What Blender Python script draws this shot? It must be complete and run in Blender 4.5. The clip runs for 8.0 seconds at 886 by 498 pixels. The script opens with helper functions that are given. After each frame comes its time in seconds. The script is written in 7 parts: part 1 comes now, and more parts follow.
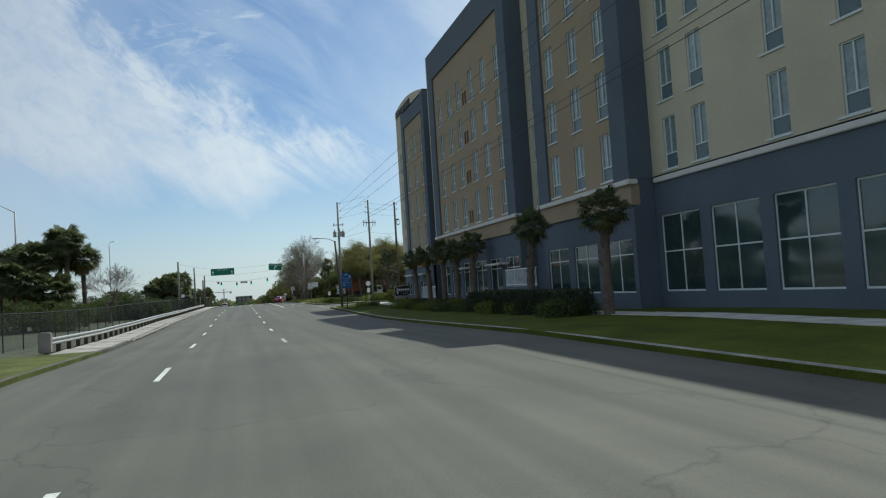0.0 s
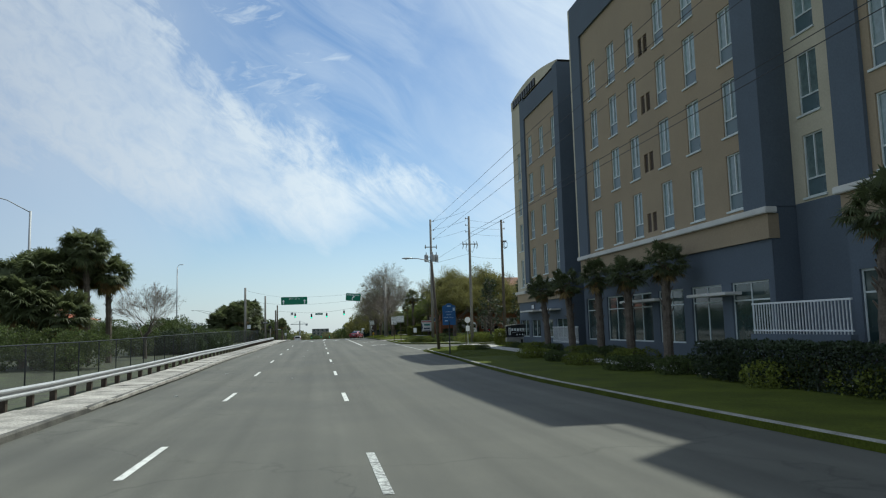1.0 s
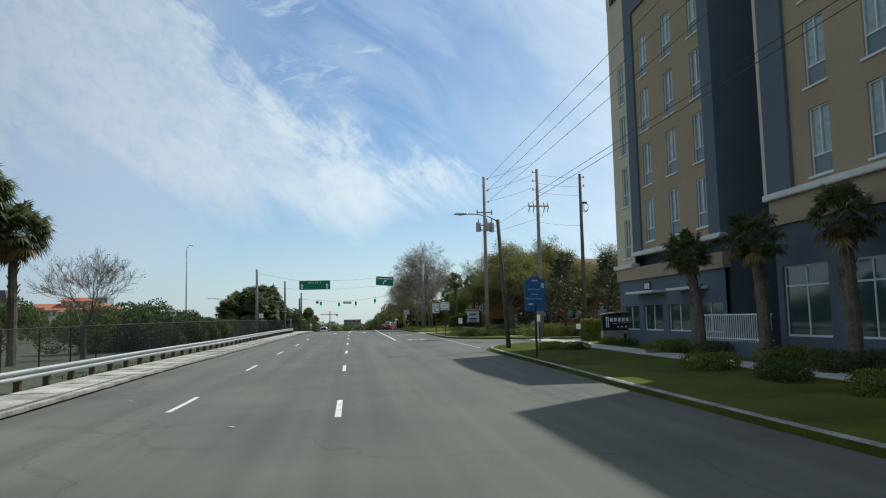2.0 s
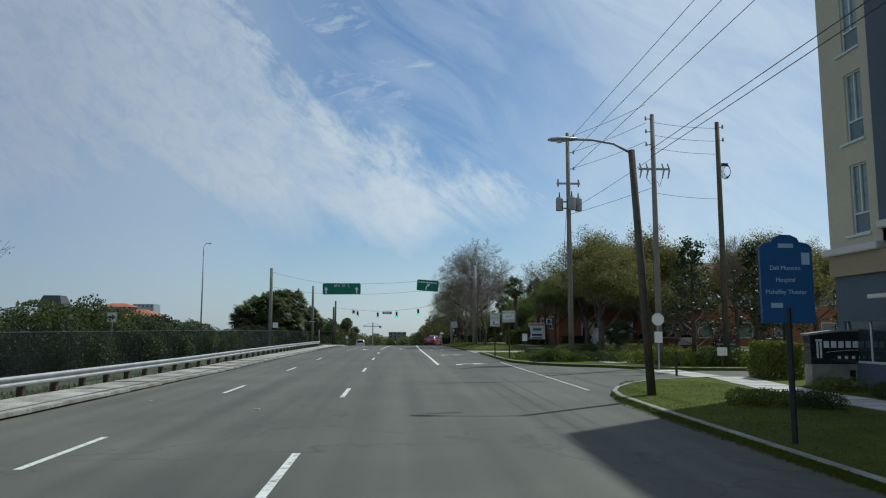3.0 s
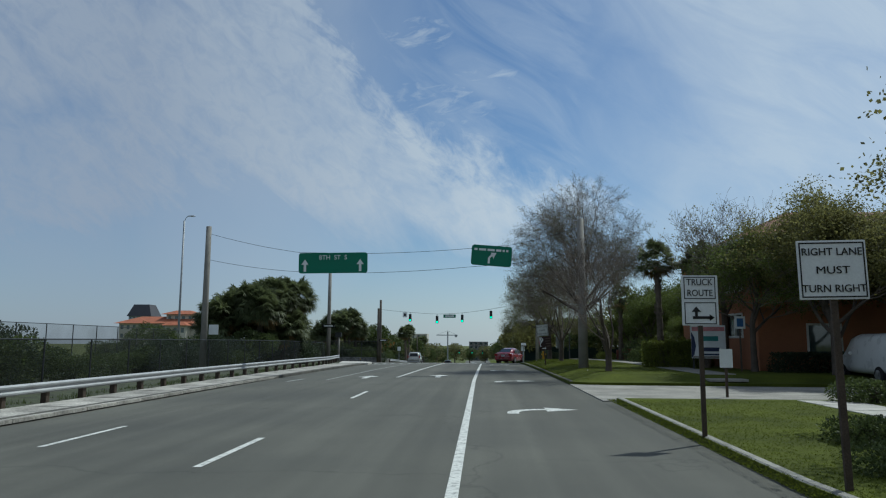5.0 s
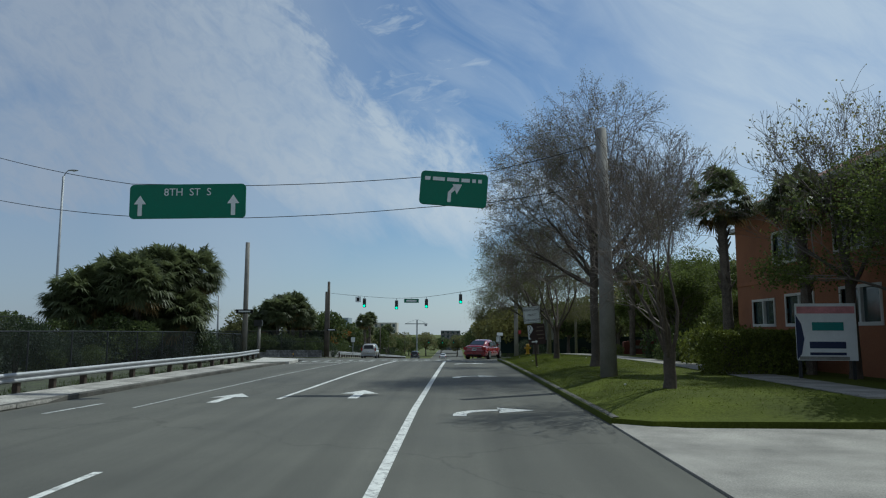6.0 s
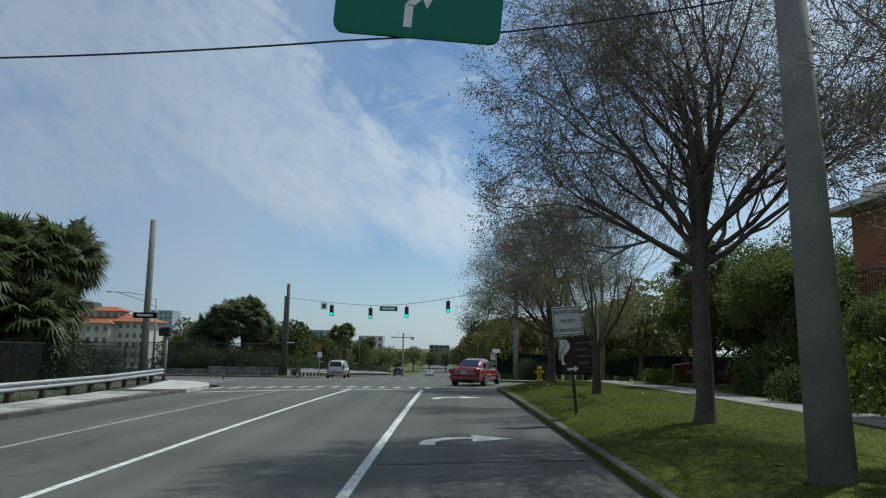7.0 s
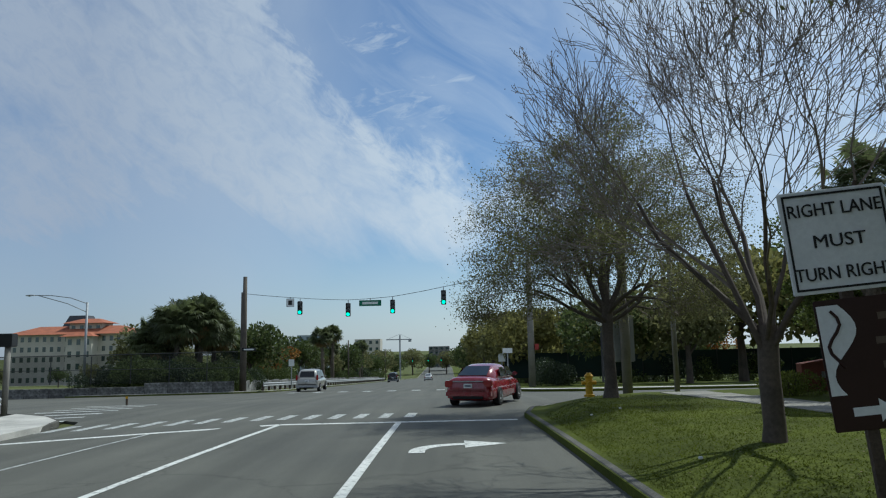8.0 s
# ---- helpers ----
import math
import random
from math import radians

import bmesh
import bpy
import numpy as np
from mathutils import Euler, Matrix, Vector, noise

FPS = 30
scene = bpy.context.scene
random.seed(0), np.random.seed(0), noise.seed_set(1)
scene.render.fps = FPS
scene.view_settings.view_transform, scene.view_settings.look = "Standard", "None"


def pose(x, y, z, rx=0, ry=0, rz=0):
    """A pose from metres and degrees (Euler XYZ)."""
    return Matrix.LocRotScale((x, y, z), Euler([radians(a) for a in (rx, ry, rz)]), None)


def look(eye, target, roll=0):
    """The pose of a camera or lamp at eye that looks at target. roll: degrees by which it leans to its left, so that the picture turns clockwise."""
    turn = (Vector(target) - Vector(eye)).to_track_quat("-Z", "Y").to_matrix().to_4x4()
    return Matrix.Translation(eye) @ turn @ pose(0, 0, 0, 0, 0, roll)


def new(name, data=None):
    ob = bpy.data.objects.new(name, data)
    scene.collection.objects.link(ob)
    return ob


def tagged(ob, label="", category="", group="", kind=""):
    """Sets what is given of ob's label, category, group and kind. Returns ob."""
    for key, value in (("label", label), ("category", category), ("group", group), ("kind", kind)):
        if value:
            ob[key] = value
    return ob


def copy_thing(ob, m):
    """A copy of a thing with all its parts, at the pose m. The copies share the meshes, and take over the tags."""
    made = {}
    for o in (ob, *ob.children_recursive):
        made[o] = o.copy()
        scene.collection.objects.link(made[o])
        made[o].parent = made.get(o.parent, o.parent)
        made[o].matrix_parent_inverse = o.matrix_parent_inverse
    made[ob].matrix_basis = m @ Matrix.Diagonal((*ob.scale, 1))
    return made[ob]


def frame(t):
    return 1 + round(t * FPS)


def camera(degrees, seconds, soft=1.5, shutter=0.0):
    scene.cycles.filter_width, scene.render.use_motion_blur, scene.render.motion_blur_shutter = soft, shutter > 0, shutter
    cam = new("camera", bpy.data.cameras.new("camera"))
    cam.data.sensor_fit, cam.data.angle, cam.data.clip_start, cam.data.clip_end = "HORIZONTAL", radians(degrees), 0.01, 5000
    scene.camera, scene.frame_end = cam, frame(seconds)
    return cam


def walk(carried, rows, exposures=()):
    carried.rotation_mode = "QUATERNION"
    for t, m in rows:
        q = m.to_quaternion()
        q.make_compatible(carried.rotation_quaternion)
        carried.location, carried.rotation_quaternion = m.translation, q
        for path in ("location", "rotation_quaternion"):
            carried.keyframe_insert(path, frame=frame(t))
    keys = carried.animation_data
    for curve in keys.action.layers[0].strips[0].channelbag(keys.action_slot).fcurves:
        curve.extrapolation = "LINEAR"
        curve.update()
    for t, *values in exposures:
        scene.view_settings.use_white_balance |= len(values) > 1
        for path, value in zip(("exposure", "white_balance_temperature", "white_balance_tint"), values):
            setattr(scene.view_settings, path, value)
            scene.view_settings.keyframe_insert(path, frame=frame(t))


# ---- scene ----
cam = camera(64.0, 8.0, soft=1.15)
PATH = [
    (0, (-1.622, -25.207, 1.713), (-1.067, -23.288, 1.811), -3.6),
    (0.5, (-1.28, -16.105, 1.822), (-0.857, -14.155, 1.955), -1.7),
    (1, (-0.857, -6.63, 1.838), (-0.508, -4.673, 2.053), -1.5),
    (1.2, (-0.643, -2.908, 1.809), (-0.312, -0.951, 2.052), -1.5),
    (2.3, (0.583, 17.235, 1.601), (0.813, 19.214, 1.771), -0.6),
    (2.5, (0.849, 20.866, 1.583), (1.091, 22.844, 1.747), 0.9),
    (3, (1.528, 29.794, 1.711), (1.652, 31.777, 1.945), 0.1),
    (3.5, (2.243, 38.563, 1.658), (2.304, 40.547, 1.906), 2.8),
    (4, (2.984, 47.415, 1.745), (2.871, 49.399, 1.973), 2.0),
    (4.5, (3.625, 56.081, 1.779), (3.484, 58.058, 2.049), 0.5),
    (6, (4.649, 80.678, 1.895), (4.611, 82.664, 2.124), 0.1),
    (6.5, (4.825, 88.062, 1.917), (4.808, 90.047, 2.162), -0.4),
    (7, (4.981, 94.967, 1.951), (4.968, 96.949, 2.22), 0.9),
    (7.5, (5.105, 101.625, 1.907), (5.072, 103.606, 2.182), -0.3),
    (8, (5.233, 108.109, 1.91), (5.229, 110.09, 2.182), -1.2),
]
EXPOSURES = [(0.0, 0.06, 6120, 0), (1.2, 0.22, 6120, 0), (2.5, 0.05, 6050, 0), (3.5, -0.34, 5750, -1), (6.2, -0.36, 5760, -1), (7.2, -0.16, 5780, 0), (8.0, -0.14, 5780, 0)]
walk(cam, [(t, look(e, g, r)) for t, e, g, r in PATH], EXPOSURES)

# ---- sky and sun ----
SUN = Vector((12.15, 10.3, 22.57)).normalized()
world = bpy.data.worlds.new("world")
scene.world = world
world.use_nodes = True
wt = world.node_tree
wt.nodes.clear()


def node(tree, kind, **values):
    n = tree.nodes.new(kind)
    for k, v in values.items():
        n.inputs[k].default_value = v
    return n


def math_node(tree, op, a, b=0.0, c=0.0):
    n = tree.nodes.new("ShaderNodeMath")
    n.operation = op
    for i, v in enumerate((a, b, c)):
        if isinstance(v, (int, float)):
            n.inputs[i].default_value = v
        else:
            tree.links.new(v, n.inputs[i])
    return n.outputs[0]


def ramp(tree, fac, stops):
    n = tree.nodes.new("ShaderNodeValToRGB")
    el = n.color_ramp.elements
    while len(el) < len(stops):
        el.new(0.5)
    for e, (p, c) in zip(el, stops):
        e.position = p
        e.color = (*c, 1) if isinstance(c, tuple) else (c, c, c, 1)
    tree.links.new(fac, n.inputs[0])
    return n.outputs[0]


def mix_color(tree, fac, a, b, mode="MIX"):
    n = tree.nodes.new("ShaderNodeMix")
    n.data_type, n.blend_type = "RGBA", mode
    for sock, v in ((n.inputs[0], fac), (n.inputs[6], a), (n.inputs[7], b)):
        if isinstance(v, (int, float)):
            sock.default_value = v
        elif isinstance(v, tuple):
            sock.default_value = (*v, 1)
        else:
            tree.links.new(v, sock)
    return n.outputs[2]


def build_sky():
    t = wt
    sky = t.nodes.new("ShaderNodeTexSky")
    sky.sky_type, sky.sun_disc = "NISHITA", False
    sky.sun_elevation, sky.sun_rotation = math.asin(SUN.z), math.atan2(SUN.x, SUN.y)
    sky.air_density, sky.dust_density, sky.ozone_density = 1.0, 0.6, 1.5
    co = t.nodes.new("ShaderNodeTexCoord")
    sep = t.nodes.new("ShaderNodeSeparateXYZ")
    t.links.new(co.outputs["Generated"], sep.inputs[0])
    x, y, z = sep.outputs
    az = math_node(t, "ARCTAN2", x, y)
    flat = math_node(t, "SQRT", math_node(t, "ADD", math_node(t, "MULTIPLY", x, x), math_node(t, "MULTIPLY", y, y)))
    el = math_node(t, "ARCTAN2", z, flat)
    # streaks run down from the upper left to the right
    def sheet(along, across, turn):
        c = t.nodes.new("ShaderNodeCombineXYZ")
        ct, st = math.cos(turn), math.sin(turn)
        u = math_node(t, "ADD", math_node(t, "MULTIPLY", az, ct), math_node(t, "MULTIPLY", el, st))
        v = math_node(t, "SUBTRACT", math_node(t, "MULTIPLY", el, ct), math_node(t, "MULTIPLY", az, st))
        t.links.new(math_node(t, "MULTIPLY", u, along), c.inputs[0])
        t.links.new(math_node(t, "MULTIPLY", v, across), c.inputs[1])
        return c.outputs[0]

    def cloud(co_, scale, detail, rough, twist):
        n = node(t, "ShaderNodeTexNoise", Scale=scale, Detail=detail, Roughness=rough, Distortion=twist)
        t.links.new(co_, n.inputs["Vector"])
        return n.outputs[0]

    def smooth(value, lo, hi, top=1.0):
        n = node(t, "ShaderNodeMapRange", **{"From Min": lo, "From Max": hi, "To Max": top})
        n.interpolation_type = "SMOOTHSTEP"
        t.links.new(value, n.inputs["Value"])
        return n.outputs[0]

    def off(value, k):
        return math_node(t, "MULTIPLY", math_node(t, "SUBTRACT", value, 0.5), k)

    def both(a, b):
        return math_node(t, "MULTIPLY", a, b)

    azn = math_node(t, "MULTIPLY_ADD", az, 0.8333, 0.5)
    broad = cloud(sheet(1.0, 1.0, 0), 4.5, 6.0, 0.55, 0.6)
    fibre = cloud(sheet(0.45, 1.5, -0.62), 9.0, 8.0, 0.62, 0.9)
    curd = cloud(sheet(0.8, 1.2, -0.75), 42.0, 6.0, 0.65, 0.7)
    ripple = cloud(sheet(0.5, 1.6, 0.2), 46.0, 5.0, 0.6, 0.8)
    # one broad bank: its upper edge falls from the upper left and tapers out to the right
    edge = ramp(t, azn, [(0.0, 0.98), (0.293, 0.485), (0.344, 0.405), (0.385, 0.352), (0.451, 0.292), (0.557, 0.250), (0.70, 0.212), (1.0, 0.16)])
    under = ramp(t, azn, [(0.0, 0.10), (0.22, 0.20), (0.40, 0.145), (0.51, 0.128), (0.56, 0.165), (0.70, 0.185), (1.0, 0.16)])
    over = math_node(t, "ADD", math_node(t, "SUBTRACT", edge, el), math_node(t, "ADD", off(fibre, 0.15), math_node(t, "ADD", off(curd, 0.07), off(broad, 0.07))))
    below = math_node(t, "ADD", math_node(t, "SUBTRACT", el, under), math_node(t, "ADD", off(fibre, 0.10), off(broad, 0.09)))
    body = both(ramp(t, fibre, [(0.28, 0.62), (0.52, 1.0)]), ramp(t, curd, [(0.32, 0.80), (0.56, 1.0)]))
    body = both(body, ramp(t, broad, [(0.28, 0.72), (0.50, 1.0)]))
    bank = both(both(smooth(over, -0.02, 0.065), smooth(below, -0.07, 0.05)), body)
    # small rippled flecks above the bank
    def fleck(a0, e0, wa, we):
        da, de = math_node(t, "DIVIDE", math_node(t, "SUBTRACT", az, a0), wa), math_node(t, "DIVIDE", math_node(t, "SUBTRACT", el, e0), we)
        d2 = math_node(t, "ADD", both(da, da), both(de, de))
        return smooth(math_node(t, "SUBTRACT", 1.0, d2), 0.0, 0.8)

    spots = math_node(t, "MAXIMUM", fleck(-0.095, 0.425, 0.085, 0.030), fleck(0.0, 0.362, 0.080, 0.026))
    spots = math_node(t, "MAXIMUM", spots, fleck(-0.055, 0.335, 0.10, 0.05))
    flecks = both(spots, ramp(t, ripple, [(0.40, 0.0), (0.74, 0.60)]))
    # thin cirrus everywhere, a pale veil low on the left and one towards the sun
    thin = ramp(t, fibre, [(0.40, 0.06), (0.75, 0.42)])
    left = both(smooth(math_node(t, "MULTIPLY", az, -1.0), -0.02, 0.34, 0.66), ramp(t, broad, [(0.32, 0.7), (0.62, 1.0)]))
    veil = both(smooth(math_node(t, "ADD", az, off(broad, 0.30)), -0.02, 0.40, 0.72), ramp(t, fibre, [(0.30, 0.55), (0.62, 1.0)]))
    haze = smooth(math_node(t, "MULTIPLY", el, -1.0), -0.24, 0.04, 0.58)
    cover = math_node(t, "MAXIMUM", both(bank, 0.95), math_node(t, "MAXIMUM", thin, flecks))
    cover = math_node(t, "MAXIMUM", math_node(t, "MAXIMUM", cover, left), math_node(t, "MAXIMUM", veil, haze))
    deep = mix_color(t, 1.0, sky.outputs[0], (0.88, 1.0, 1.14), "MULTIPLY")
    white = mix_color(t, ramp(t, azn, [(0.10, 0.0), (0.55, 0.9), (0.9, 1.0)]), (4.8, 5.2, 6.3), (8.9, 9.25, 9.9))
    col = mix_color(t, cover, deep, white)
    bg = node(t, "ShaderNodeBackground", Strength=0.085)
    t.links.new(col, bg.inputs[0])
    out = t.nodes.new("ShaderNodeOutputWorld")
    t.links.new(bg.outputs[0], out.inputs[0])


build_sky()
sun_data = bpy.data.lights.new("sun", "SUN")
sun_data.energy, sun_data.angle, sun_data.color = 3.6, radians(0.6), (1.0, 0.95, 0.86)
sun = new("sun", sun_data)
sun.matrix_world = look(SUN * 300, (0, 0, 0))


# ---- materials ----
def material(name, color, rough=0.7, metal=0.0, vary=0.12, scale=2.0, fine=40.0, bump=0.0, bump_scale=60.0, spec=0.4,
             tint=None, island=0.0, per_object=0.0, coat=0.0, translucent=0.0):
    """A surface with broad stains, fine grain and relief; vary: how far its colour wanders."""
    m = bpy.data.materials.new(name)
    m.use_nodes = True
    t = m.node_tree
    b = t.nodes["Principled BSDF"]
    co = t.nodes.new("ShaderNodeTexCoord").outputs["Object"]
    big = node(t, "ShaderNodeTexNoise", Scale=scale, Detail=5.0, Roughness=0.6)
    small = node(t, "ShaderNodeTexNoise", Scale=fine, Detail=3.0, Roughness=0.6)
    t.links.new(co, big.inputs["Vector"])
    t.links.new(co, small.inputs["Vector"])
    dark = tuple(c * (1 - vary * 1.6) for c in color)
    light = tuple(min(1.0, c * (1 + vary * 1.3)) for c in (tint or color))
    col = mix_color(t, ramp(t, big.outputs[0], [(0.3, 0.0), (0.7, 1.0)]), dark, light)
    col = mix_color(t, vary * 2.0, col, mix_color(t, 1.0, col, ramp(t, small.outputs[0], [(0.3, 0.45), (0.7, 1.55)]), "MULTIPLY"))
    if island or per_object:
        src = t.nodes.new("ShaderNodeNewGeometry").outputs["Random Per Island"] if island else t.nodes.new("ShaderNodeObjectInfo").outputs["Random"]
        k = island or per_object
        r = node(t, "ShaderNodeMapRange", **{"To Min": 1 - k, "To Max": 1 + k})
        t.links.new(src, r.inputs["Value"])
        gray = t.nodes.new("ShaderNodeCombineXYZ")
        for i in range(3):
            t.links.new(r.outputs[0], gray.inputs[i])
        col = mix_color(t, 1.0, col, gray.outputs[0], "MULTIPLY")
    t.links.new(col, b.inputs["Base Color"])
    b.inputs["Metallic"].default_value = metal
    b.inputs["Specular IOR Level"].default_value = spec
    b.inputs["Coat Weight"].default_value = coat
    b.inputs["Coat Roughness"].default_value = 0.04
    rr = ramp(t, big.outputs[0], [(0.3, max(0.02, rough - 0.08)), (0.7, min(1.0, rough + 0.06))])
    t.links.new(rr, b.inputs["Roughness"])
    if bump:
        rel = node(t, "ShaderNodeTexNoise", Scale=bump_scale, Detail=4.0)
        t.links.new(co, rel.inputs["Vector"])
        bp = node(t, "ShaderNodeBump", Strength=bump, Distance=0.02)
        t.links.new(rel.outputs[0], bp.inputs["Height"])
        t.links.new(bp.outputs[0], b.inputs["Normal"])
    if translucent:
        tr = t.nodes.new("ShaderNodeBsdfTranslucent")
        t.links.new(col, tr.inputs[0])
        mx = node(t, "ShaderNodeMixShader", Fac=translucent)
        t.links.new(b.outputs[0], mx.inputs[1])
        t.links.new(tr.outputs[0], mx.inputs[2])
        t.links.new(mx.outputs[0], t.nodes["Material Output"].inputs[0])
    return m


def worn_paint(name, color, under, wear=0.5):
    """Road paint that lets the asphalt show in worn spots."""
    m = material(name, color, 0.75, vary=0.08, scale=3.0, fine=90, bump=0.2, bump_scale=120)
    t = m.node_tree
    b = t.nodes["Principled BSDF"]
    src = b.inputs["Base Color"].links[0].from_socket
    co = t.nodes.new("ShaderNodeTexCoord").outputs["Object"]
    n1 = node(t, "ShaderNodeTexNoise", Scale=9.0, Detail=8.0, Roughness=0.75)
    t.links.new(co, n1.inputs["Vector"])
    f = ramp(t, n1.outputs[0], [(wear, 0.0), (wear + 0.14, 0.85)])
    t.links.new(mix_color(t, f, src, under), b.inputs["Base Color"])
    return m


def asphalt_material():
    m = material("asphalt", (0.104, 0.102, 0.085), 0.82, vary=0.15, scale=0.22, fine=60, bump=0.35, bump_scale=90, spec=0.35)
    t = m.node_tree
    b = t.nodes["Principled BSDF"]
    src = b.inputs["Base Color"].links[0].from_socket
    co = t.nodes.new("ShaderNodeTexCoord").outputs["Object"]
    # wheel tracks drawn out along the road, and a scatter of cracks
    mp = t.nodes.new("ShaderNodeMapping")
    mp.inputs["Scale"].default_value = (0.9, 0.018, 1.0)
    t.links.new(co, mp.inputs["Vector"])
    tr = node(t, "ShaderNodeTexNoise", Scale=1.6, Detail=4.0)
    t.links.new(mp.outputs[0], tr.inputs["Vector"])
    col = mix_color(t, 1.0, src, ramp(t, tr.outputs[0], [(0.3, 0.80), (0.7, 1.14)]), "MULTIPLY")
    wp = node(t, "ShaderNodeTexNoise", Scale=0.35, Detail=6.0)
    t.links.new(co, wp.inputs["Vector"])
    ck = t.nodes.new("ShaderNodeTexVoronoi")
    ck.feature = "DISTANCE_TO_EDGE"
    ck.inputs["Scale"].default_value = 0.11
    w2 = t.nodes.new("ShaderNodeVectorMath")
    w2.operation = "MULTIPLY_ADD"
    t.links.new(wp.outputs["Color"], w2.inputs[0])
    w2.inputs[1].default_value = (6, 6, 0)
    t.links.new(co, w2.inputs[2])
    t.links.new(w2.outputs[0], ck.inputs["Vector"])
    line = ramp(t, ck.outputs["Distance"], [(0.0, 0.74), (0.006, 1.0)])
    col = mix_color(t, 1.0, col, line, "MULTIPLY")
    t.links.new(col, b.inputs["Base Color"])
    return m


M_ASPHALT = asphalt_material()
M_PATCH = material("asphalt_patch", (0.045, 0.046, 0.047), 0.8, vary=0.2, scale=1.2, fine=70, bump=0.3, bump_scale=90)
M_CONCRETE = material("concrete", (0.46, 0.44, 0.40), 0.85, vary=0.18, scale=0.9, fine=45, bump=0.25, bump_scale=50, per_object=0.08)
# concrete darkened to hold the driveway's shade in its colour, with broad stains
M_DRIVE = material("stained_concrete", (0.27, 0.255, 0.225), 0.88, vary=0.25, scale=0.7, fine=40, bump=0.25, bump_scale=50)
M_WALK = material("broken_stained_concrete", (0.34, 0.32, 0.285), 0.9, vary=0.38, scale=0.8, fine=14, bump=0.4, bump_scale=30, per_object=0.16)
M_KERB = material("kerb_concrete", (0.27, 0.26, 0.23), 0.88, vary=0.26, scale=1.4, fine=35, bump=0.3, bump_scale=40)
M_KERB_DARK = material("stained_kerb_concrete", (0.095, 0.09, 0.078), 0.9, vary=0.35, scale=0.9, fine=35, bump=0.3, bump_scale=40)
M_GRASS = material("grass", (0.070, 0.087, 0.011), 0.9, vary=0.22, scale=0.5, fine=18, bump=0.5, bump_scale=35, tint=(0.076, 0.090, 0.013), spec=0.1)
M_DRY = material("dry_grass", (0.12, 0.11, 0.045), 0.95, vary=0.30, scale=0.6, fine=18, bump=0.8, bump_scale=35, tint=(0.09, 0.11, 0.035), spec=0.1)
M_RUBBLE = material("grey_soil_and_rubble", (0.125, 0.115, 0.095), 0.95, vary=0.45, scale=1.6, fine=9, bump=0.9, bump_scale=14, tint=(0.05, 0.06, 0.03))
M_BLADE = material("grass_blade", (0.086, 0.106, 0.014), 0.7, vary=0.15, island=0.15, translucent=0.65, spec=0.1)
M_PAINT = worn_paint("road_paint", (0.66, 0.66, 0.62), (0.13, 0.13, 0.12), 0.50)
M_PAINT_OLD = worn_paint("worn_road_paint", (0.55, 0.56, 0.53), (0.12, 0.12, 0.115), 0.44)
M_WOOD = material("weathered_pole_wood", (0.105, 0.088, 0.070), 0.9, vary=0.22, scale=1.5, fine=30, bump=0.5, bump_scale=20)
M_POLE = material("grey_concrete_pole", (0.23, 0.215, 0.19), 0.9, vary=0.15, scale=1.1, fine=40, bump=0.2)
M_STEEL = material("galvanised_steel", (0.36, 0.365, 0.37), 0.62, metal=0.55, vary=0.10, scale=1.5, fine=30)
M_DULL = material("dull_grey_metal", (0.34, 0.35, 0.36), 0.6, metal=0.3, vary=0.12, scale=1.5, fine=30)
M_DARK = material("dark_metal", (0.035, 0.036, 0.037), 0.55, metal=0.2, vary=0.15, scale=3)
M_WIRE = material("wire", (0.03, 0.03, 0.03), 0.6, vary=0.1)
M_BLOCK = material("dark_timber", (0.075, 0.055, 0.04), 0.9, vary=0.25, scale=3, fine=40, bump=0.4)
M_GREEN = material("green_sign", (0.004, 0.155, 0.085), 0.45, vary=0.06, scale=1.0, fine=20)
M_WHITE = material("white_sign", (0.74, 0.75, 0.74), 0.5, vary=0.05, scale=2.0, fine=30)
M_BLACK = material("black_paint", (0.012, 0.012, 0.012), 0.5, vary=0.1)
M_BLUE = material("blue_sign", (0.025, 0.105, 0.26), 0.5, vary=0.06, scale=1.5)
M_PALE = material("pale_lettering", (0.42, 0.55, 0.68), 0.5, vary=0.05)
M_BROWN = material("brown_sign", (0.032, 0.012, 0.009), 0.5, vary=0.08)
M_TAN = material("tan_stucco", (0.345, 0.268, 0.175), 0.9, vary=0.06, scale=0.35, fine=14, bump=0.25, bump_scale=45)
M_BEIGE = material("beige_stucco", (0.53, 0.475, 0.35), 0.9, vary=0.06, scale=0.35, fine=14, bump=0.25, bump_scale=45)
M_SLATE = material("slate_blue_stucco", (0.105, 0.128, 0.155), 0.88, vary=0.08, scale=0.35, fine=14, bump=0.25, bump_scale=45)
M_TRIM = material("pale_trim", (0.62, 0.60, 0.55), 0.7, vary=0.06, scale=1.0)
M_FRAME = material("window_frame_white", (0.62, 0.66, 0.64), 0.5, vary=0.04)
M_GLASS = material("window_glass", (0.035, 0.06, 0.058), 0.06, vary=0.10, scale=0.6, fine=4, spec=1.0, per_object=0.25)
M_GLASS_SOFT = material("curtained_glass", (0.20, 0.27, 0.26), 0.10, vary=0.16, scale=1.2, fine=6, spec=0.9, per_object=0.3)
M_SPANDREL = material("spandrel_panel", (0.085, 0.13, 0.14), 0.3, vary=0.1, scale=1.0, spec=0.6)
M_LOUVRE = material("brown_louvre", (0.13, 0.095, 0.07), 0.7, vary=0.12)
M_BRICK = material("orange_brick", (0.340, 0.142, 0.070), 0.9, vary=0.12, scale=0.5, fine=22, bump=0.3, bump_scale=30, per_object=0.12)
M_ROOF = material("red_roof_tile", (0.34, 0.115, 0.06), 0.85, vary=0.15, scale=0.5, fine=6)
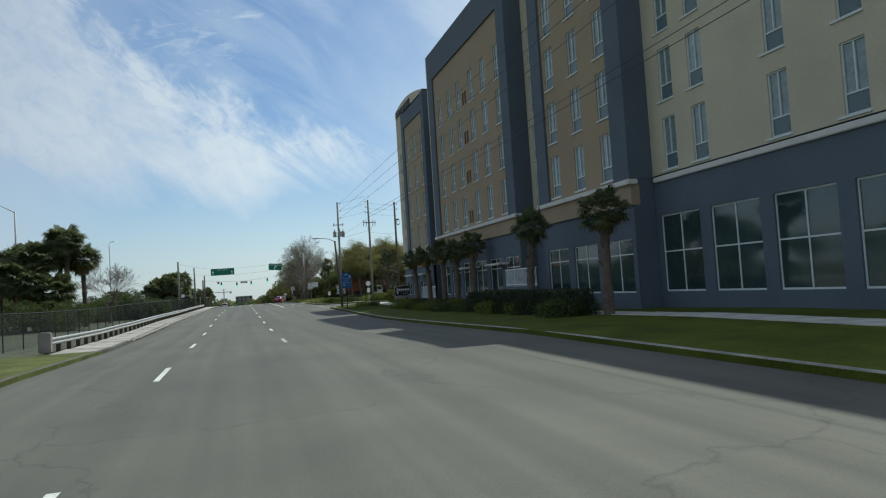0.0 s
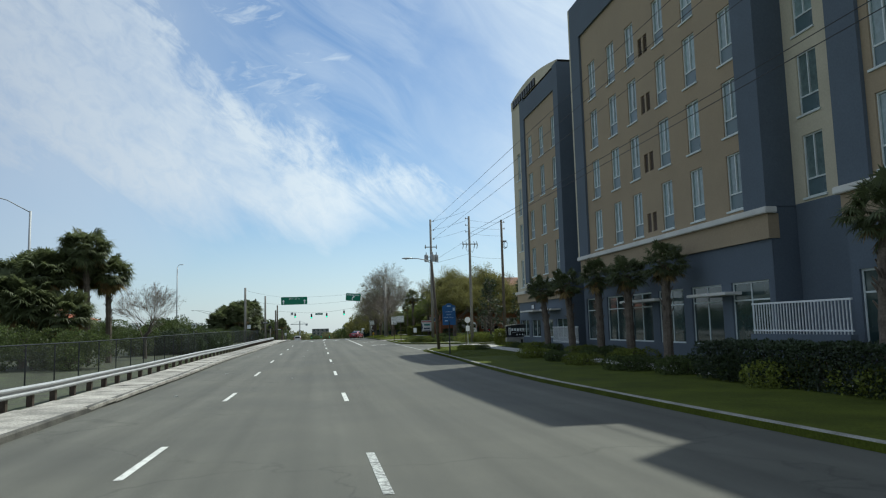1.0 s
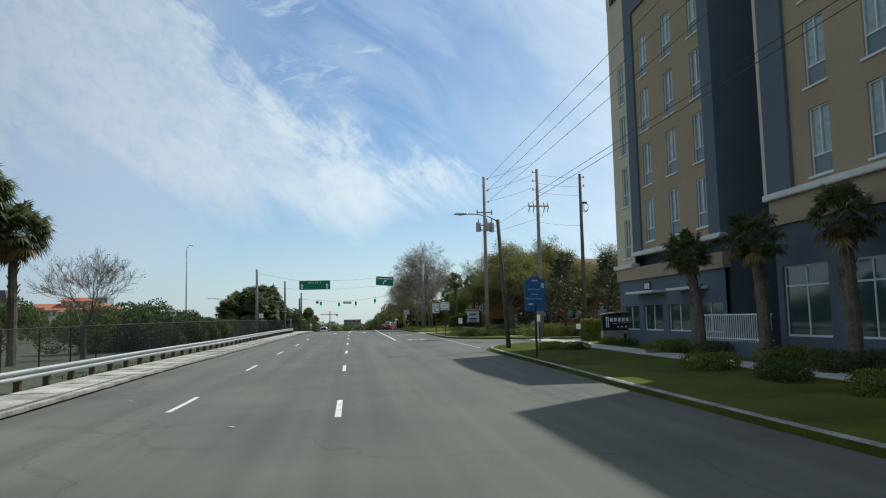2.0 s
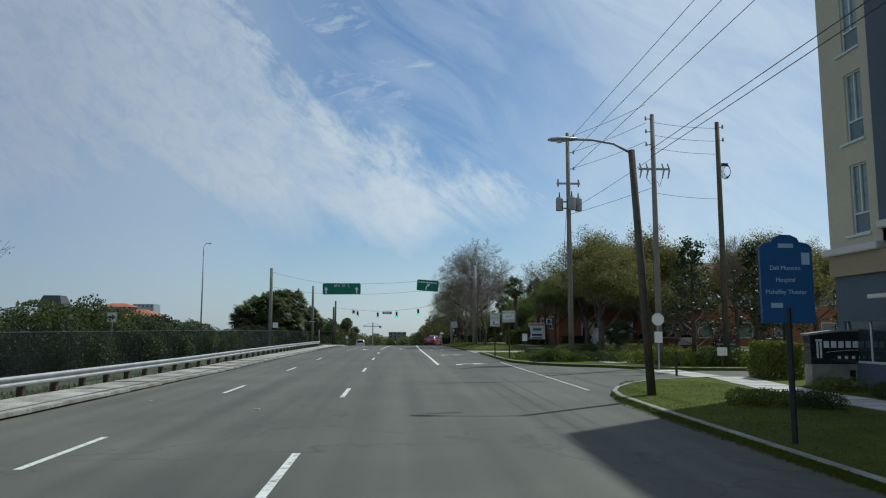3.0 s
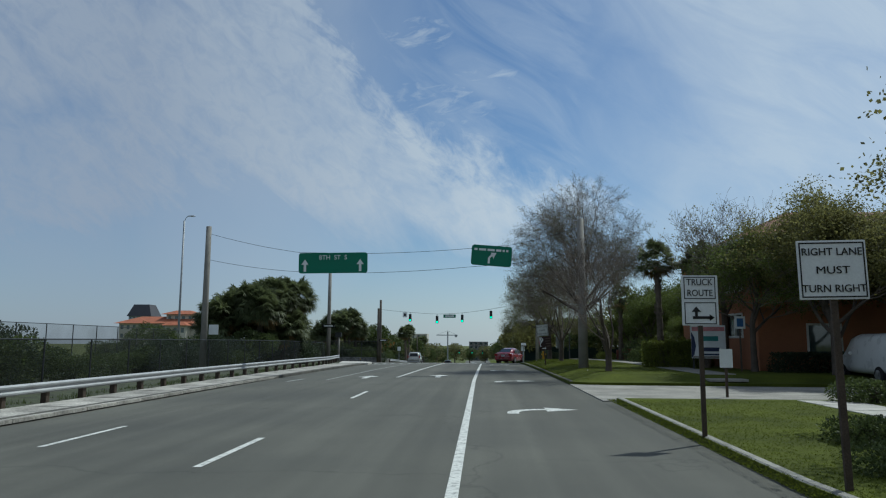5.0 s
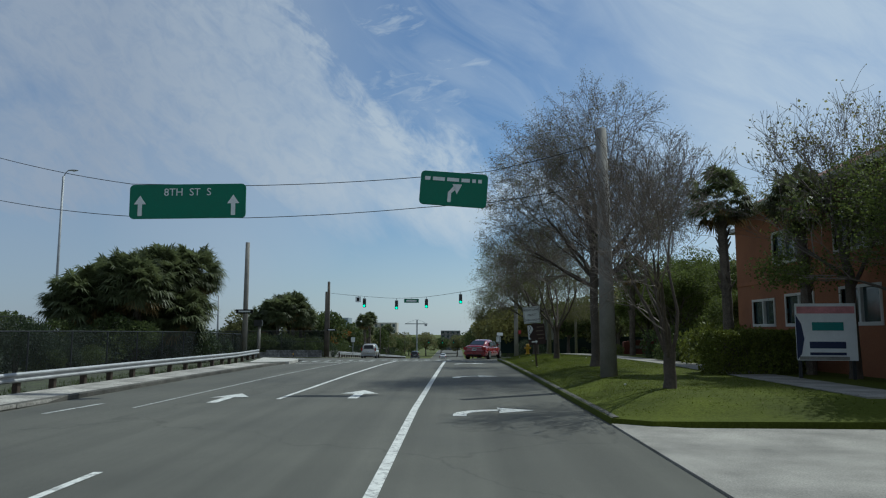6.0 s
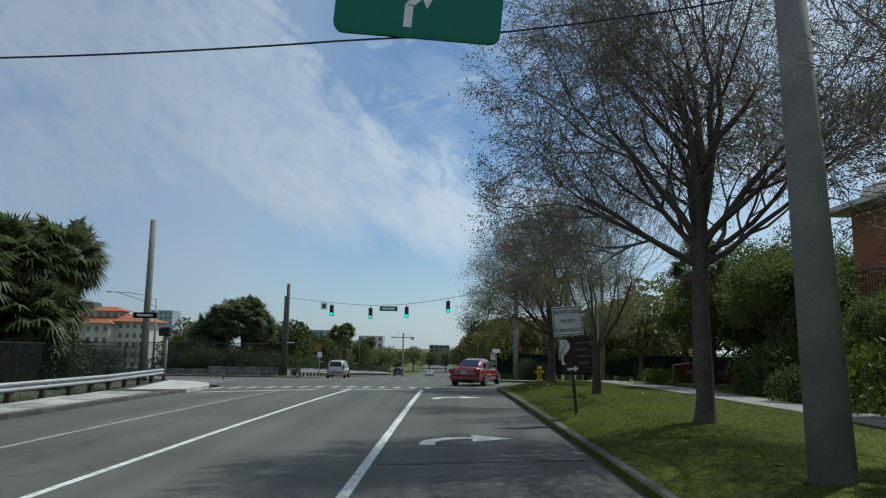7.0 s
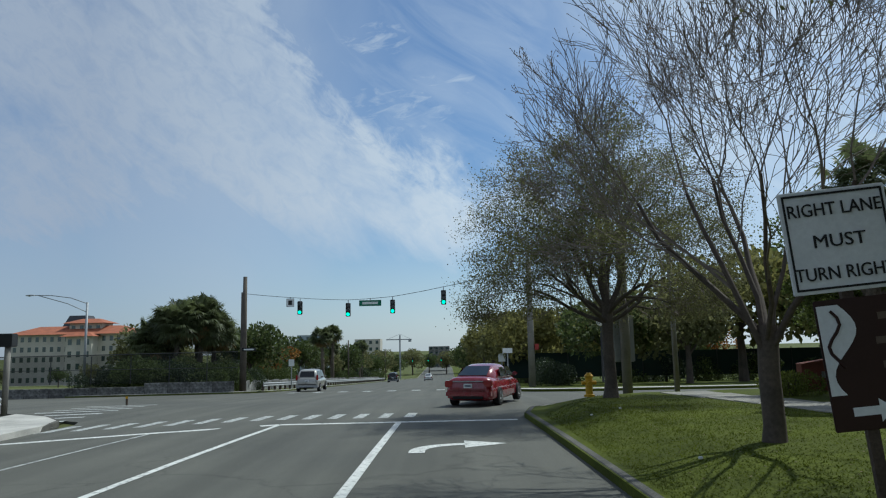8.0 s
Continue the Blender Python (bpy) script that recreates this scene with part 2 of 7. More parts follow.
M_TILE_DARK = material("weathered_roof_tile", (0.19, 0.088, 0.056), 0.9, vary=0.22, scale=0.5, fine=6)
M_CREAM = material("cream_render", (0.50, 0.465, 0.40), 0.9, vary=0.08, scale=0.2)
M_GREYWALL = material("grey_block_wall", (0.150, 0.147, 0.140), 0.9, vary=0.55, scale=0.9, fine=6, bump=0.3, per_object=0.25)
M_SCREEN = material("green_screen_cloth", (0.007, 0.019, 0.016), 0.9, vary=0.2, scale=0.6)
M_LEAF = material("oak_leaf", (0.165, 0.165, 0.072), 0.65, vary=0.12, scale=0.5, island=0.30, translucent=0.55, spec=0.15)
M_LEAF_OLIVE = material("olive_leaf", (0.205, 0.195, 0.066), 0.65, vary=0.15, scale=0.4, island=0.35, translucent=0.5, spec=0.15)
M_LEAF_DARK = material("dark_leaf", (0.044, 0.062, 0.028), 0.5, vary=0.15, scale=0.5, island=0.4, translucent=0.3, spec=0.35)
M_LEAF_BUSH = material("bush_leaf", (0.086, 0.112, 0.036), 0.6, vary=0.18, scale=0.4, island=0.4, translucent=0.4, spec=0.25)
M_LEAF_HEDGE = material("hedge_leaf", (0.150, 0.172, 0.030), 0.6, vary=0.15, scale=0.8, island=0.45, translucent=0.3, spec=0.25)
M_LEAF_RUST = material("rusty_leaf", (0.24, 0.115, 0.03), 0.7, vary=0.2, scale=0.5, island=0.5, translucent=0.3, spec=0.15)
M_PINK = material("faded_red_print", (0.62, 0.26, 0.27), 0.6, vary=0.15, scale=3.0)
M_BRICK_RED = material("red_brick", (0.190, 0.062, 0.044), 0.9, vary=0.16, scale=0.8, fine=22, bump=0.3, bump_scale=30)
M_LEAF_GARDEN = material("garden_leaf", (0.120, 0.150, 0.038), 0.6, vary=0.2, scale=0.45, island=0.4, translucent=0.5, spec=0.2)
M_SEED = material("dry_seed_heads", (0.20, 0.150, 0.105), 0.8, vary=0.15, island=0.4, translucent=0.45)
M_PALM = material("palm_frond", (0.118, 0.138, 0.060), 0.5, vary=0.12, scale=0.8, island=0.35, translucent=0.45, spec=0.3)
M_PALM_DRY = material("dry_palm_frond", (0.23, 0.16, 0.07), 0.8, vary=0.15, scale=0.8, island=0.4, translucent=0.2, spec=0.1)
M_BARK = material("grey_brown_bark", (0.098, 0.080, 0.064), 0.95, vary=0.22, scale=1.5, fine=25, bump=0.6, bump_scale=22)
M_TWIG = material("fine_grey_twig", (0.195, 0.160, 0.132), 0.9, vary=0.15, scale=1.5)
M_BARK_PALE = material("smooth_brown_bark", (0.090, 0.070, 0.054), 0.85, vary=0.2, scale=2.0, fine=18, bump=0.3, bump_scale=18)
M_PALM_BARK = material("palm_trunk", (0.13, 0.105, 0.08), 0.95, vary=0.25, scale=2.5, fine=20, bump=0.7, bump_scale=14)
M_RED = material("red_car_paint", (0.24, 0.006, 0.017), 0.28, vary=0.04, coat=1.0, spec=0.5)
M_SILVER = material("silver_car_paint", (0.40, 0.385, 0.35), 0.32, metal=0.35, vary=0.04, coat=0.8)
M_CARWHITE = material("white_car_paint", (0.66, 0.66, 0.64), 0.32, vary=0.04, coat=0.7)
M_CARBLACK = material("black_car_paint", (0.012, 0.012, 0.014), 0.28, vary=0.04, coat=0.8)
M_CARGLASS = material("car_glass", (0.010, 0.012, 0.013), 0.08, vary=0.05, spec=0.45)
M_RUBBER = material("rubber", (0.014, 0.014, 0.014), 0.85, vary=0.15)
M_RIM = material("wheel_rim", (0.42, 0.42, 0.42), 0.35, metal=0.8, vary=0.08)
M_TAIL = material("tail_lamp", (0.30, 0.006, 0.010), 0.15, vary=0.04, coat=1.0)
M_YELLOW = material("yellow_paint", (0.62, 0.36, 0.02), 0.5, vary=0.1)
M_REDPAINT = material("faded_red_paint", (0.30, 0.035, 0.03), 0.6, vary=0.15)
M_TEAL = material("teal_print", (0.03, 0.22, 0.20), 0.5, vary=0.05)
M_NAVY = material("navy_print", (0.02, 0.03, 0.08), 0.5, vary=0.05)
M_SKYBLUE = material("pale_blue_tower", (0.30, 0.35, 0.38), 0.6, vary=0.08, scale=0.1)
M_FARDARK = material("dark_mansard", (0.06, 0.06, 0.07), 0.7, vary=0.1, scale=0.1)
M_ALU = material("lamp_housing", (0.40, 0.41, 0.42), 0.45, metal=0.5, vary=0.08)


def lit(name, color, power):
    m = bpy.data.materials.new(name)
    m.use_nodes = True
    b = m.node_tree.nodes["Principled BSDF"]
    b.inputs["Base Color"].default_value = (*color, 1)
    b.inputs["Emission Color"].default_value = (*color, 1)
    b.inputs["Emission Strength"].default_value = power
    return m


M_GO = lit("green_lens", (0.02, 0.85, 0.45), 2.2)


def mesh_screen(name, color, cover):
    """Chain-link with privacy cloth: the eye sees part of what lies behind."""
    m = material(name, color, 0.9, vary=0.25, scale=0.4, fine=30, spec=0.1)
    t = m.node_tree
    b = t.nodes["Principled BSDF"]
    tr = t.nodes.new("ShaderNodeBsdfTransparent")
    co = t.nodes.new("ShaderNodeTexCoord").outputs["Object"]
    n1 = node(t, "ShaderNodeTexNoise", Scale=0.35, Detail=4.0)
    t.links.new(co, n1.inputs["Vector"])
    f = ramp(t, n1.outputs[0], [(0.3, cover - 0.12), (0.7, min(1.0, cover + 0.12))])
    mx = t.nodes.new("ShaderNodeMixShader")
    t.links.new(f, mx.inputs[0])
    t.links.new(tr.outputs[0], mx.inputs[1])
    t.links.new(b.outputs[0], mx.inputs[2])
    t.links.new(mx.outputs[0], t.nodes["Material Output"].inputs[0])
    return m


M_MESH = mesh_screen("chain_link", (0.06, 0.065, 0.062), 0.28)
M_MESH_DARK = mesh_screen("screened_chain_link", (0.022, 0.026, 0.025), 0.40)


# ---- mesh helpers ----
class Build:
    """Collects vertices and faces of one mesh."""

    def __init__(self):
        self.v, self.f = [], []

    def face(self, pts):
        i = len(self.v)
        self.v += [tuple(p) for p in pts]
        self.f.append(tuple(range(i, i + len(pts))))
        return self

    def box(self, x0, x1, y0, y1, z0, z1, m=None):
        c = [Vector((x, y, z)) for z in (z0, z1) for y in (y0, y1) for x in (x0, x1)]
        if m:
            c = [m @ p for p in c]
        i = len(self.v)
        self.v += [tuple(p) for p in c]
        self.f += [tuple(i + k for k in q) for q in ((0, 2, 3, 1), (4, 5, 7, 6), (0, 1, 5, 4), (2, 6, 7, 3), (0, 4, 6, 2), (1, 3, 7, 5))]
        return self

    def soft(self, x0, x1, y0, y1, z0, z1, r=0.03, m=None):
        """A box with chamfered edges."""
        bm = bmesh.new()
        bmesh.ops.create_cube(bm, size=1.0)
        for v in bm.verts:
            v.co = Vector((x0 + (v.co.x + 0.5) * (x1 - x0), y0 + (v.co.y + 0.5) * (y1 - y0), z0 + (v.co.z + 0.5) * (z1 - z0)))
        bmesh.ops.bevel(bm, geom=list(bm.edges), offset=r, segments=2, affect="EDGES")
        i = len(self.v)
        bm.verts.index_update()
        self.v += [tuple(m @ v.co if m else v.co) for v in bm.verts]
        self.f += [tuple(i + v.index for v in f.verts) for f in bm.faces]
        bm.free()
        return self

    def tube(self, pts, radii, sides=8, caps=True):
        """A tapered tube through the points."""
        pts = [Vector(p) for p in pts]
        if isinstance(radii, (int, float)):
            radii = [radii] * len(pts)
        i0 = len(self.v)
        d0 = (pts[1] - pts[0]).normalized()
        u = d0.orthogonal().normalized()
        for k, p in enumerate(pts):
            a = pts[max(0, k - 1)]
            b = pts[min(len(pts) - 1, k + 1)]
            d = (b - a).normalized()
            u = (u - d * u.dot(d))
            u = u.normalized() if u.length > 1e-6 else d.orthogonal().normalized()
            w = d.cross(u)
            for s in range(sides):
                an = 2 * math.pi * s / sides
                self.v.append(tuple(p + (u * math.cos(an) + w * math.sin(an)) * radii[k]))
        for k in range(len(pts) - 1):
            for s in range(sides):
                a, b = i0 + k * sides + s, i0 + k * sides + (s + 1) % sides
                self.f.append((a, b, b + sides, a + sides))
        if caps:
            self.f.append(tuple(i0 + s for s in reversed(range(sides))))
            e = i0 + (len(pts) - 1) * sides
            self.f.append(tuple(e + s for s in range(sides)))
        return self

    def disc(self, center, axis, r, thick, sides=20):
        c, a = Vector(center), Vector(axis).normalized()
        return self.tube([c - a * thick / 2, c + a * thick / 2], r, sides)

    def prism(self, outline, z0, z1, m=None):
        """An outline in x, y raised from z0 to z1."""
        n, i = len(outline), len(self.v)
        for z in (z0, z1):
            for p in outline:
                q = Vector((p[0], p[1], z))
                self.v.append(tuple(m @ q if m else q))
        self.f.append(tuple(i + k for k in reversed(range(n))))
        self.f.append(tuple(i + n + k for k in range(n)))
        for k in range(n):
            j = (k + 1) % n
            self.f.append((i + k, i + j, i + n + j, i + n + k))
        return self

    def weld(self):
        """Joins vertices that share a place, so that touching faces are one piece."""
        bm = bmesh.new()
        vs = [bm.verts.new(p) for p in self.v]
        for f in self.f:
            bm.faces.new([vs[i] for i in f])
        bmesh.ops.remove_doubles(bm, verts=list(bm.verts), dist=1e-4)
        bm.verts.index_update()
        self.v = [tuple(v.co) for v in bm.verts]
        self.f = [tuple(v.index for v in f.verts) for f in bm.faces]
        bm.free()
        return self

    def mesh(self, name, smooth=False):
        me = bpy.data.meshes.new(name)
        me.from_pydata(self.v, [], self.f)
        if smooth:
            me.polygons.foreach_set("use_smooth", [True] * len(me.polygons))
        me.update()
        return me


def part(name, shape, mat, parent=None, label="", smooth=False):
    """One mesh object, under a thing or a part."""
    me = shape.mesh(name, smooth) if isinstance(shape, Build) else shape
    if not me.materials:
        me.materials.append(mat)
    ob = new(name, me)
    if parent is not None:
        ob.parent = parent
    if label:
        ob["label"] = label
    return ob


def thing(name, label, category, group="", at=(0, 0, 0), rz=0.0, kind=""):
    ob = new(name)
    ob.empty_display_size = 0.2
    ob.matrix_basis = pose(at[0], at[1], at[2] + (dip(at[1]) if any(at) else 0.0), 0, 0, rz)
    return tagged(ob, label, category, group, kind)


def put_copy(ob, m):
    """A copy that stands on the street's grade."""
    return copy_thing(ob, Matrix.Translation((0, 0, dip(m.translation.y))) @ m)


def letters(text, size, thick=0.004):
    """Raised lettering, upright in x and z, centred, facing -y."""
    cu = bpy.data.curves.new("letters", "FONT")
    cu.body, cu.size, cu.extrude, cu.align_x, cu.align_y = text, size, thick, "CENTER", "CENTER"
    cu.resolution_u = 3
    ob = bpy.data.objects.new("letters", cu)
    scene.collection.objects.link(ob)
    me = bpy.data.meshes.new_from_object(ob.evaluated_get(bpy.context.evaluated_depsgraph_get()))
    bpy.data.objects.remove(ob)
    me.transform(Matrix.Rotation(radians(90), 4, "X"))
    me.materials.clear()
    return me


def letter_part(text, size, mat, parent, at, name="lettering", squeeze=1.0, rz=0):
    me = letters(text, size)
    me.transform(pose(*at, 0, 0, rz) @ Matrix.Diagonal((squeeze, 1, 1, 1)))
    return part(name, me, mat, parent)


DIP_Y = [-120, -30, -5, 7, 18, 30, 42, 54, 67, 79, 95, 110, 126]
DIP_Z = [-0.15, -0.10, 0.0, -0.15, -0.26, -0.26, -0.19, -0.12, -0.05, 0.01, 0.05, 0.05, 0.0]


def dip(y):
    """The street's shallow dip on the way to the crossing."""
    return float(np.interp(y, DIP_Y, DIP_Z))


CUTS = [-30, -5, 7, 18, 30, 42, 54, 67, 79, 95, 110, 118, 121, 124, 126, 128, 130, 132, 134, 136, 138, 140, 143, 430]
FALL = [dip(c) - 0.0008 * (max(118, min(c, 143)) - 118) ** 2 - 0.04 * max(0, c - 143) for c in CUTS]


def prof(y):
    """Height of the road along its run: a shallow dip, then falling away past the crossing."""
    return float(np.interp(y, CUTS, FALL))


def crown(x, y):
    """Cross fall of the road and its left verge."""
    return float(np.interp(y, (45, 65, 125, 135), (0.009, 0.02, 0.02, 0.0))) * max(-9.0, min(0.0, x))


def lie(x, y, lift=0.0):
    """A point on the road's face."""
    return Vector((x, y, prof(y) + crown(x, y) + lift))


def x_left(y):
    """The road's left edge."""
    return float(np.interp(y, (-80, -6, 8, 20, 40, 56, 75, 100, 112, 126, 600), (-7.2, -7.1, -6.9, -7.25, -7.5, -7.3, -6.95, -6.35, -6.15, -5.8, -5.8)))


def x_rail(y):
    return float(np.interp(y, (-30, 12, 25, 42, 60, 75, 105, 120, 132), (-9.3, -9.1, -9.2, -9.0, -8.8, -8.6, -8.4, -8.4, -9.6)))


def x_fence(y):
    return float(np.interp(y, (-60, 15, 60, 130), (-12.8, -11.9, -11.5, -11.2)))


def gap_to(line, x, y):
    """Distance from x, y to a line of points."""
    best = 1e9
    for (xa, ya), (xb, yb) in zip(line, line[1:]):
        dx, dy = xb - xa, yb - ya
        u = max(0.0, min(1.0, ((x - xa) * dx + (y - ya) * dy) / (dx * dx + dy * dy)))
        best = min(best, math.hypot(x - xa - dx * u, y - ya - dy * u))
    return best


def mound(x, y):
    """How far the tree verge rises above its kerb."""
    u = min(1.0, gap_to(EAST_C, x, y) / 2.0)
    return 0.30 * u * u * (3 - 2 * u)


def surface(name, outline, z, mat, label, category, skirt=0.0, kind="structure", parent=None, rise=None, cuts=((), ())):
    """A flat sheet that follows the road's fall; skirt: depth of its sides."""
    bm = bmesh.new()
    vs = [bm.verts.new((x, y, 0)) for x, y in outline]
    f = bm.faces.new(vs)
    if f.normal.z < 0 or f.calc_area() and sum(a[0] * b[1] - b[0] * a[1] for a, b in zip(outline, outline[1:] + outline[:1])) < 0:
        bmesh.ops.reverse_faces(bm, faces=[f])
    bmesh.ops.triangulate(bm, faces=list(bm.faces))
    ys = [p[1] for p in outline]
    for cut in CUTS:
        if min(ys) < cut < max(ys):
            bmesh.ops.bisect_plane(bm, geom=list(bm.verts) + list(bm.edges) + list(bm.faces), plane_co=(0, cut, 0), plane_no=(0, 1, 0))
    for axis, places in enumerate(cuts):
        for c in places:
            bmesh.ops.bisect_plane(bm, geom=list(bm.verts) + list(bm.edges) + list(bm.faces), plane_co=(c, c, 0), plane_no=(1 - axis, axis, 0))
    for v in bm.verts:
        v.co.z = prof(v.co.y) + z + (rise(v.co.x, v.co.y) if rise else 0.0)
    if skirt:
        edges = [e for e in bm.edges if e.is_boundary]
        ret = bmesh.ops.extrude_edge_only(bm, edges=edges)
        for v in ret["geom"]:
            if isinstance(v, bmesh.types.BMVert):
                v.co.z -= skirt
    bmesh.ops.recalc_face_normals(bm, faces=list(bm.faces))
    me = bpy.data.meshes.new(name)
    bm.to_mesh(me)
    bm.free()
    ob = part(name, me, mat, parent)
    return tagged(ob, label, category, kind=kind) if parent is None else ob


def kerb(name, line, mat, label, width=0.16, height=0.15):
    """A kerb swept along a line; its body lies to the right of the line's run."""
    b = Build()
    pts = []
    for (xa, ya), (xb, yb) in zip(line, line[1:]):
        n = max(1, int(math.hypot(xb - xa, yb - ya) / 6))
        pts += [(xa + (xb - xa) * k / n, ya + (yb - ya) * k / n) for k in range(n)]
    pts.append(line[-1])
    rows = []
    for k, p in enumerate(pts):
        a, c = pts[max(0, k - 1)], pts[min(len(pts) - 1, k + 1)]
        d = Vector((c[0] - a[0], c[1] - a[1], 0)).normalized()
        n = Vector((d.y, -d.x, 0))
        o = lie(*p)
        rows.append([o - Vector((0, 0, 0.05)), o + Vector((0, 0, height - 0.03)) + n * 0.012, o + n * 0.045 + Vector((0, 0, height)), o + n * width + Vector((0, 0, height)), o + n * width - Vector((0, 0, 0.05))])
    i = 0
    for r in rows:
        b.v += [tuple(q) for q in r]
    for k in range(len(rows) - 1):
        for s in range(4):
            b.f.append((k * 5 + s, (k + 1) * 5 + s, (k + 1) * 5 + s + 1, k * 5 + s + 1))
    return tagged(part(name, b, mat), label, "kerb", kind="structure")


# ---- ground, road, verges ----
def ground_sheet():
    b = Build()
    ys = sorted([-900, -200, -80, 45, 65, 125, 135] + CUTS + [900, 2500])
    xs = [-2500, -600, -120, -60, -20, -9, 0, 20, 60, 120, 600, 2500]
    for y in ys:
        for x in xs:
            b.v.append((x, y, prof(y) + crown(x, y) - 0.08))
    w = len(xs)
    for j in range(len(ys) - 1):
        for i in range(w - 1):
            b.f.append((j * w + i, j * w + i + 1, (j + 1) * w + i + 1, (j + 1) * w + i))
    tagged(part("ground", b, M_DRY), "rough dry grass and soil reaching the horizon", "ground", kind="structure")


ground_sheet()
ROAD_YS = [-120, -80, -6, 8, 20, 40, 56, 75, 100, 112, 118, 122, 126, 129.5]
road_outline = [(x_left(y), y) for y in ROAD_YS] + [(-6.2, 130.5), (-9.4, 133.2), (-44, 133.8), (-44, 156), (-18, 159), (-9, 162), (-8, 170), (-8, 600), (60, 600), (60, 140), (28, 120), (28, -120)]
surface("road", road_outline, 0.0, M_ASPHALT, "worn grey asphalt road with faded lane paint", "road", skirt=0.3, rise=crown, cuts=([-6, -4, -2, 0], [45, 55, 65]))

EAST_A = [(6.85, -120), (6.9, 10), (7.0, 22.5), (7.3, 33), (7.5, 46), (7.62, 49.5), (7.9, 51.0), (8.45, 52.4), (9.4, 54.0), (11.0, 55.7), (14.0, 57.0), (26, 57.7)]
surface("lawn_hotel", EAST_A + [(26, -120)], 0.13, M_GRASS, "mown green verge in front of the hotel", "lawn", skirt=0.3)
EAST_B = [(60, 62.0), (20, 62.6), (15, 63.2), (13.2, 64.3), (12.3, 65.6), (10.2, 67.0), (8.9, 68.8), (8.2, 71.0), (8.0, 74.0), (8.1, 86.6)]
surface("lawn_shrubs", EAST_B + [(60, 86.6)], 0.13, M_GRASS, "planted verge with shrubs and mown grass", "lawn", skirt=0.3)
EAST_C = [(60, 94.6), (8.4, 94.6), (7.72, 95.1), (7.55, 110), (7.35, 128.2), (7.75, 130.4), (8.9, 132.3), (11.2, 133.9), (15, 134.8), (60, 136)]
surface("lawn_trees", EAST_C, 0.13, M_GRASS, "mown green verge under street trees", "lawn", skirt=0.3, rise=mound,
        cuts=([7.9, 8.2, 8.6, 9.0, 9.4, 9.8, 10.6, 11.6, 13, 15, 18, 30], [95.2, 95.8, 96.4, 97.2, 99, 102, 106, 110, 114, 117, 120, 122, 124, 125, 126, 127, 128, 129, 130, 131, 132, 133, 134]))
EAST_D = [(60, 147), (13, 147.6), (10.2, 149.0), (8.8, 151.6), (8.4, 156), (8.4, 600)]
surface("lawn_far", EAST_D + [(60, 600)], 0.13, M_GRASS, "green verge past the crossing", "lawn", skirt=0.3)
WEST_A = [(x_left(y), y) for y in (-120, -80, -6, 8, 20, 40, 56, 75, 100, 112, 124.5)] + [(-5.75, 127.6), (-6.3, 129.6), (-7.5, 131.4), (-9.4, 132.8), (-14, 133.6)]
surface("verge_left", [(x_left(y), y) for y in (-120, -80, -6, 5.5)] + [(-13, 5.5), (-14, -120)], 0.13, M_DRY, "patchy dry grass verge beside the kerb", "verge", skirt=0.3, rise=crown)
surface("verge_fence", [(-8.7, 5.5), (-8.8, 40), (-8.3, 75), (-8.0, 104), (-7.9, 124), (-9.0, 132.6), (-14, 133.4), (-40, 133.4), (-40, 5.5)], 0.10, M_RUBBLE, "bare soil and weeds along the fence", "verge", skirt=0.3, rise=crown, cuts=([-9], [45, 65]))
WEST_B = [(-60, 155), (-18, 158.6), (-10.5, 161.0), (-8.6, 163.5), (-8.0, 170), (-8.0, 600)]
surface("verge_far", WEST_B + [(-60, 600)], 0.12, M_DRY, "rough verge past the crossing", "verge", skirt=0.3)

kerb("kerb_hotel", EAST_A, M_KERB, "pale concrete kerb along the hotel verge")
kerb("kerb_shrubs", EAST_B, M_KERB, "concrete kerb round the planted verge")
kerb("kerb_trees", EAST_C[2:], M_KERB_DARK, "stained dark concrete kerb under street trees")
kerb("kerb_far", EAST_D, M_KERB, "concrete kerb past the crossing")
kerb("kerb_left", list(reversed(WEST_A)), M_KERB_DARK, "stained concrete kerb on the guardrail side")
kerb("kerb_far_left", list(reversed(WEST_B)), M_KERB, "concrete kerb past the crossing")


def slab_run(name, line, width, z, label, step=1.52, mat=M_CONCRETE):
    """A pavement of separate slabs with open joints along a line of centres."""
    bed = thing(name, label, "pavement", kind="structure")
    pts = [Vector((x, y, 0)) for x, y in line]
    seg = [(b - a).length for a, b in zip(pts, pts[1:])]
    n = int(sum(seg) / step)
    mesh = None
    for k in range(n):
        s = (k + 0.5) * step
        for a, b, l in zip(pts, pts[1:], seg):
            if s <= l:
                break
            s -= l
        p = a + (b - a) * (s / l)
        d = (b - a).normalized()
        if mesh is None:
            mesh = Build().soft(-width / 2, width / 2, -step / 2 + 0.008, step / 2 - 0.008, -0.10, 0.0, 0.008).mesh("slab")
            mesh.materials.append(mat)
        ob = new("slab", mesh)
        ob.parent = bed
        ob.matrix_basis = pose(p.x, p.y, prof(p.y) + crown(p.x, p.y) + z + (mound(p.x, p.y) if 94.6 < p.y < 136 and p.x > 7 else 0.0) + random.uniform(-0.004, 0.004), random.uniform(-0.3, 0.3), random.uniform(-0.3, 0.3), math.degrees(math.atan2(-d.x, d.y)))
    return bed


# ---- road markings ----
markings = thing("road_markings", "worn white lane lines and arrows painted on asphalt", "road marking", kind="structure")


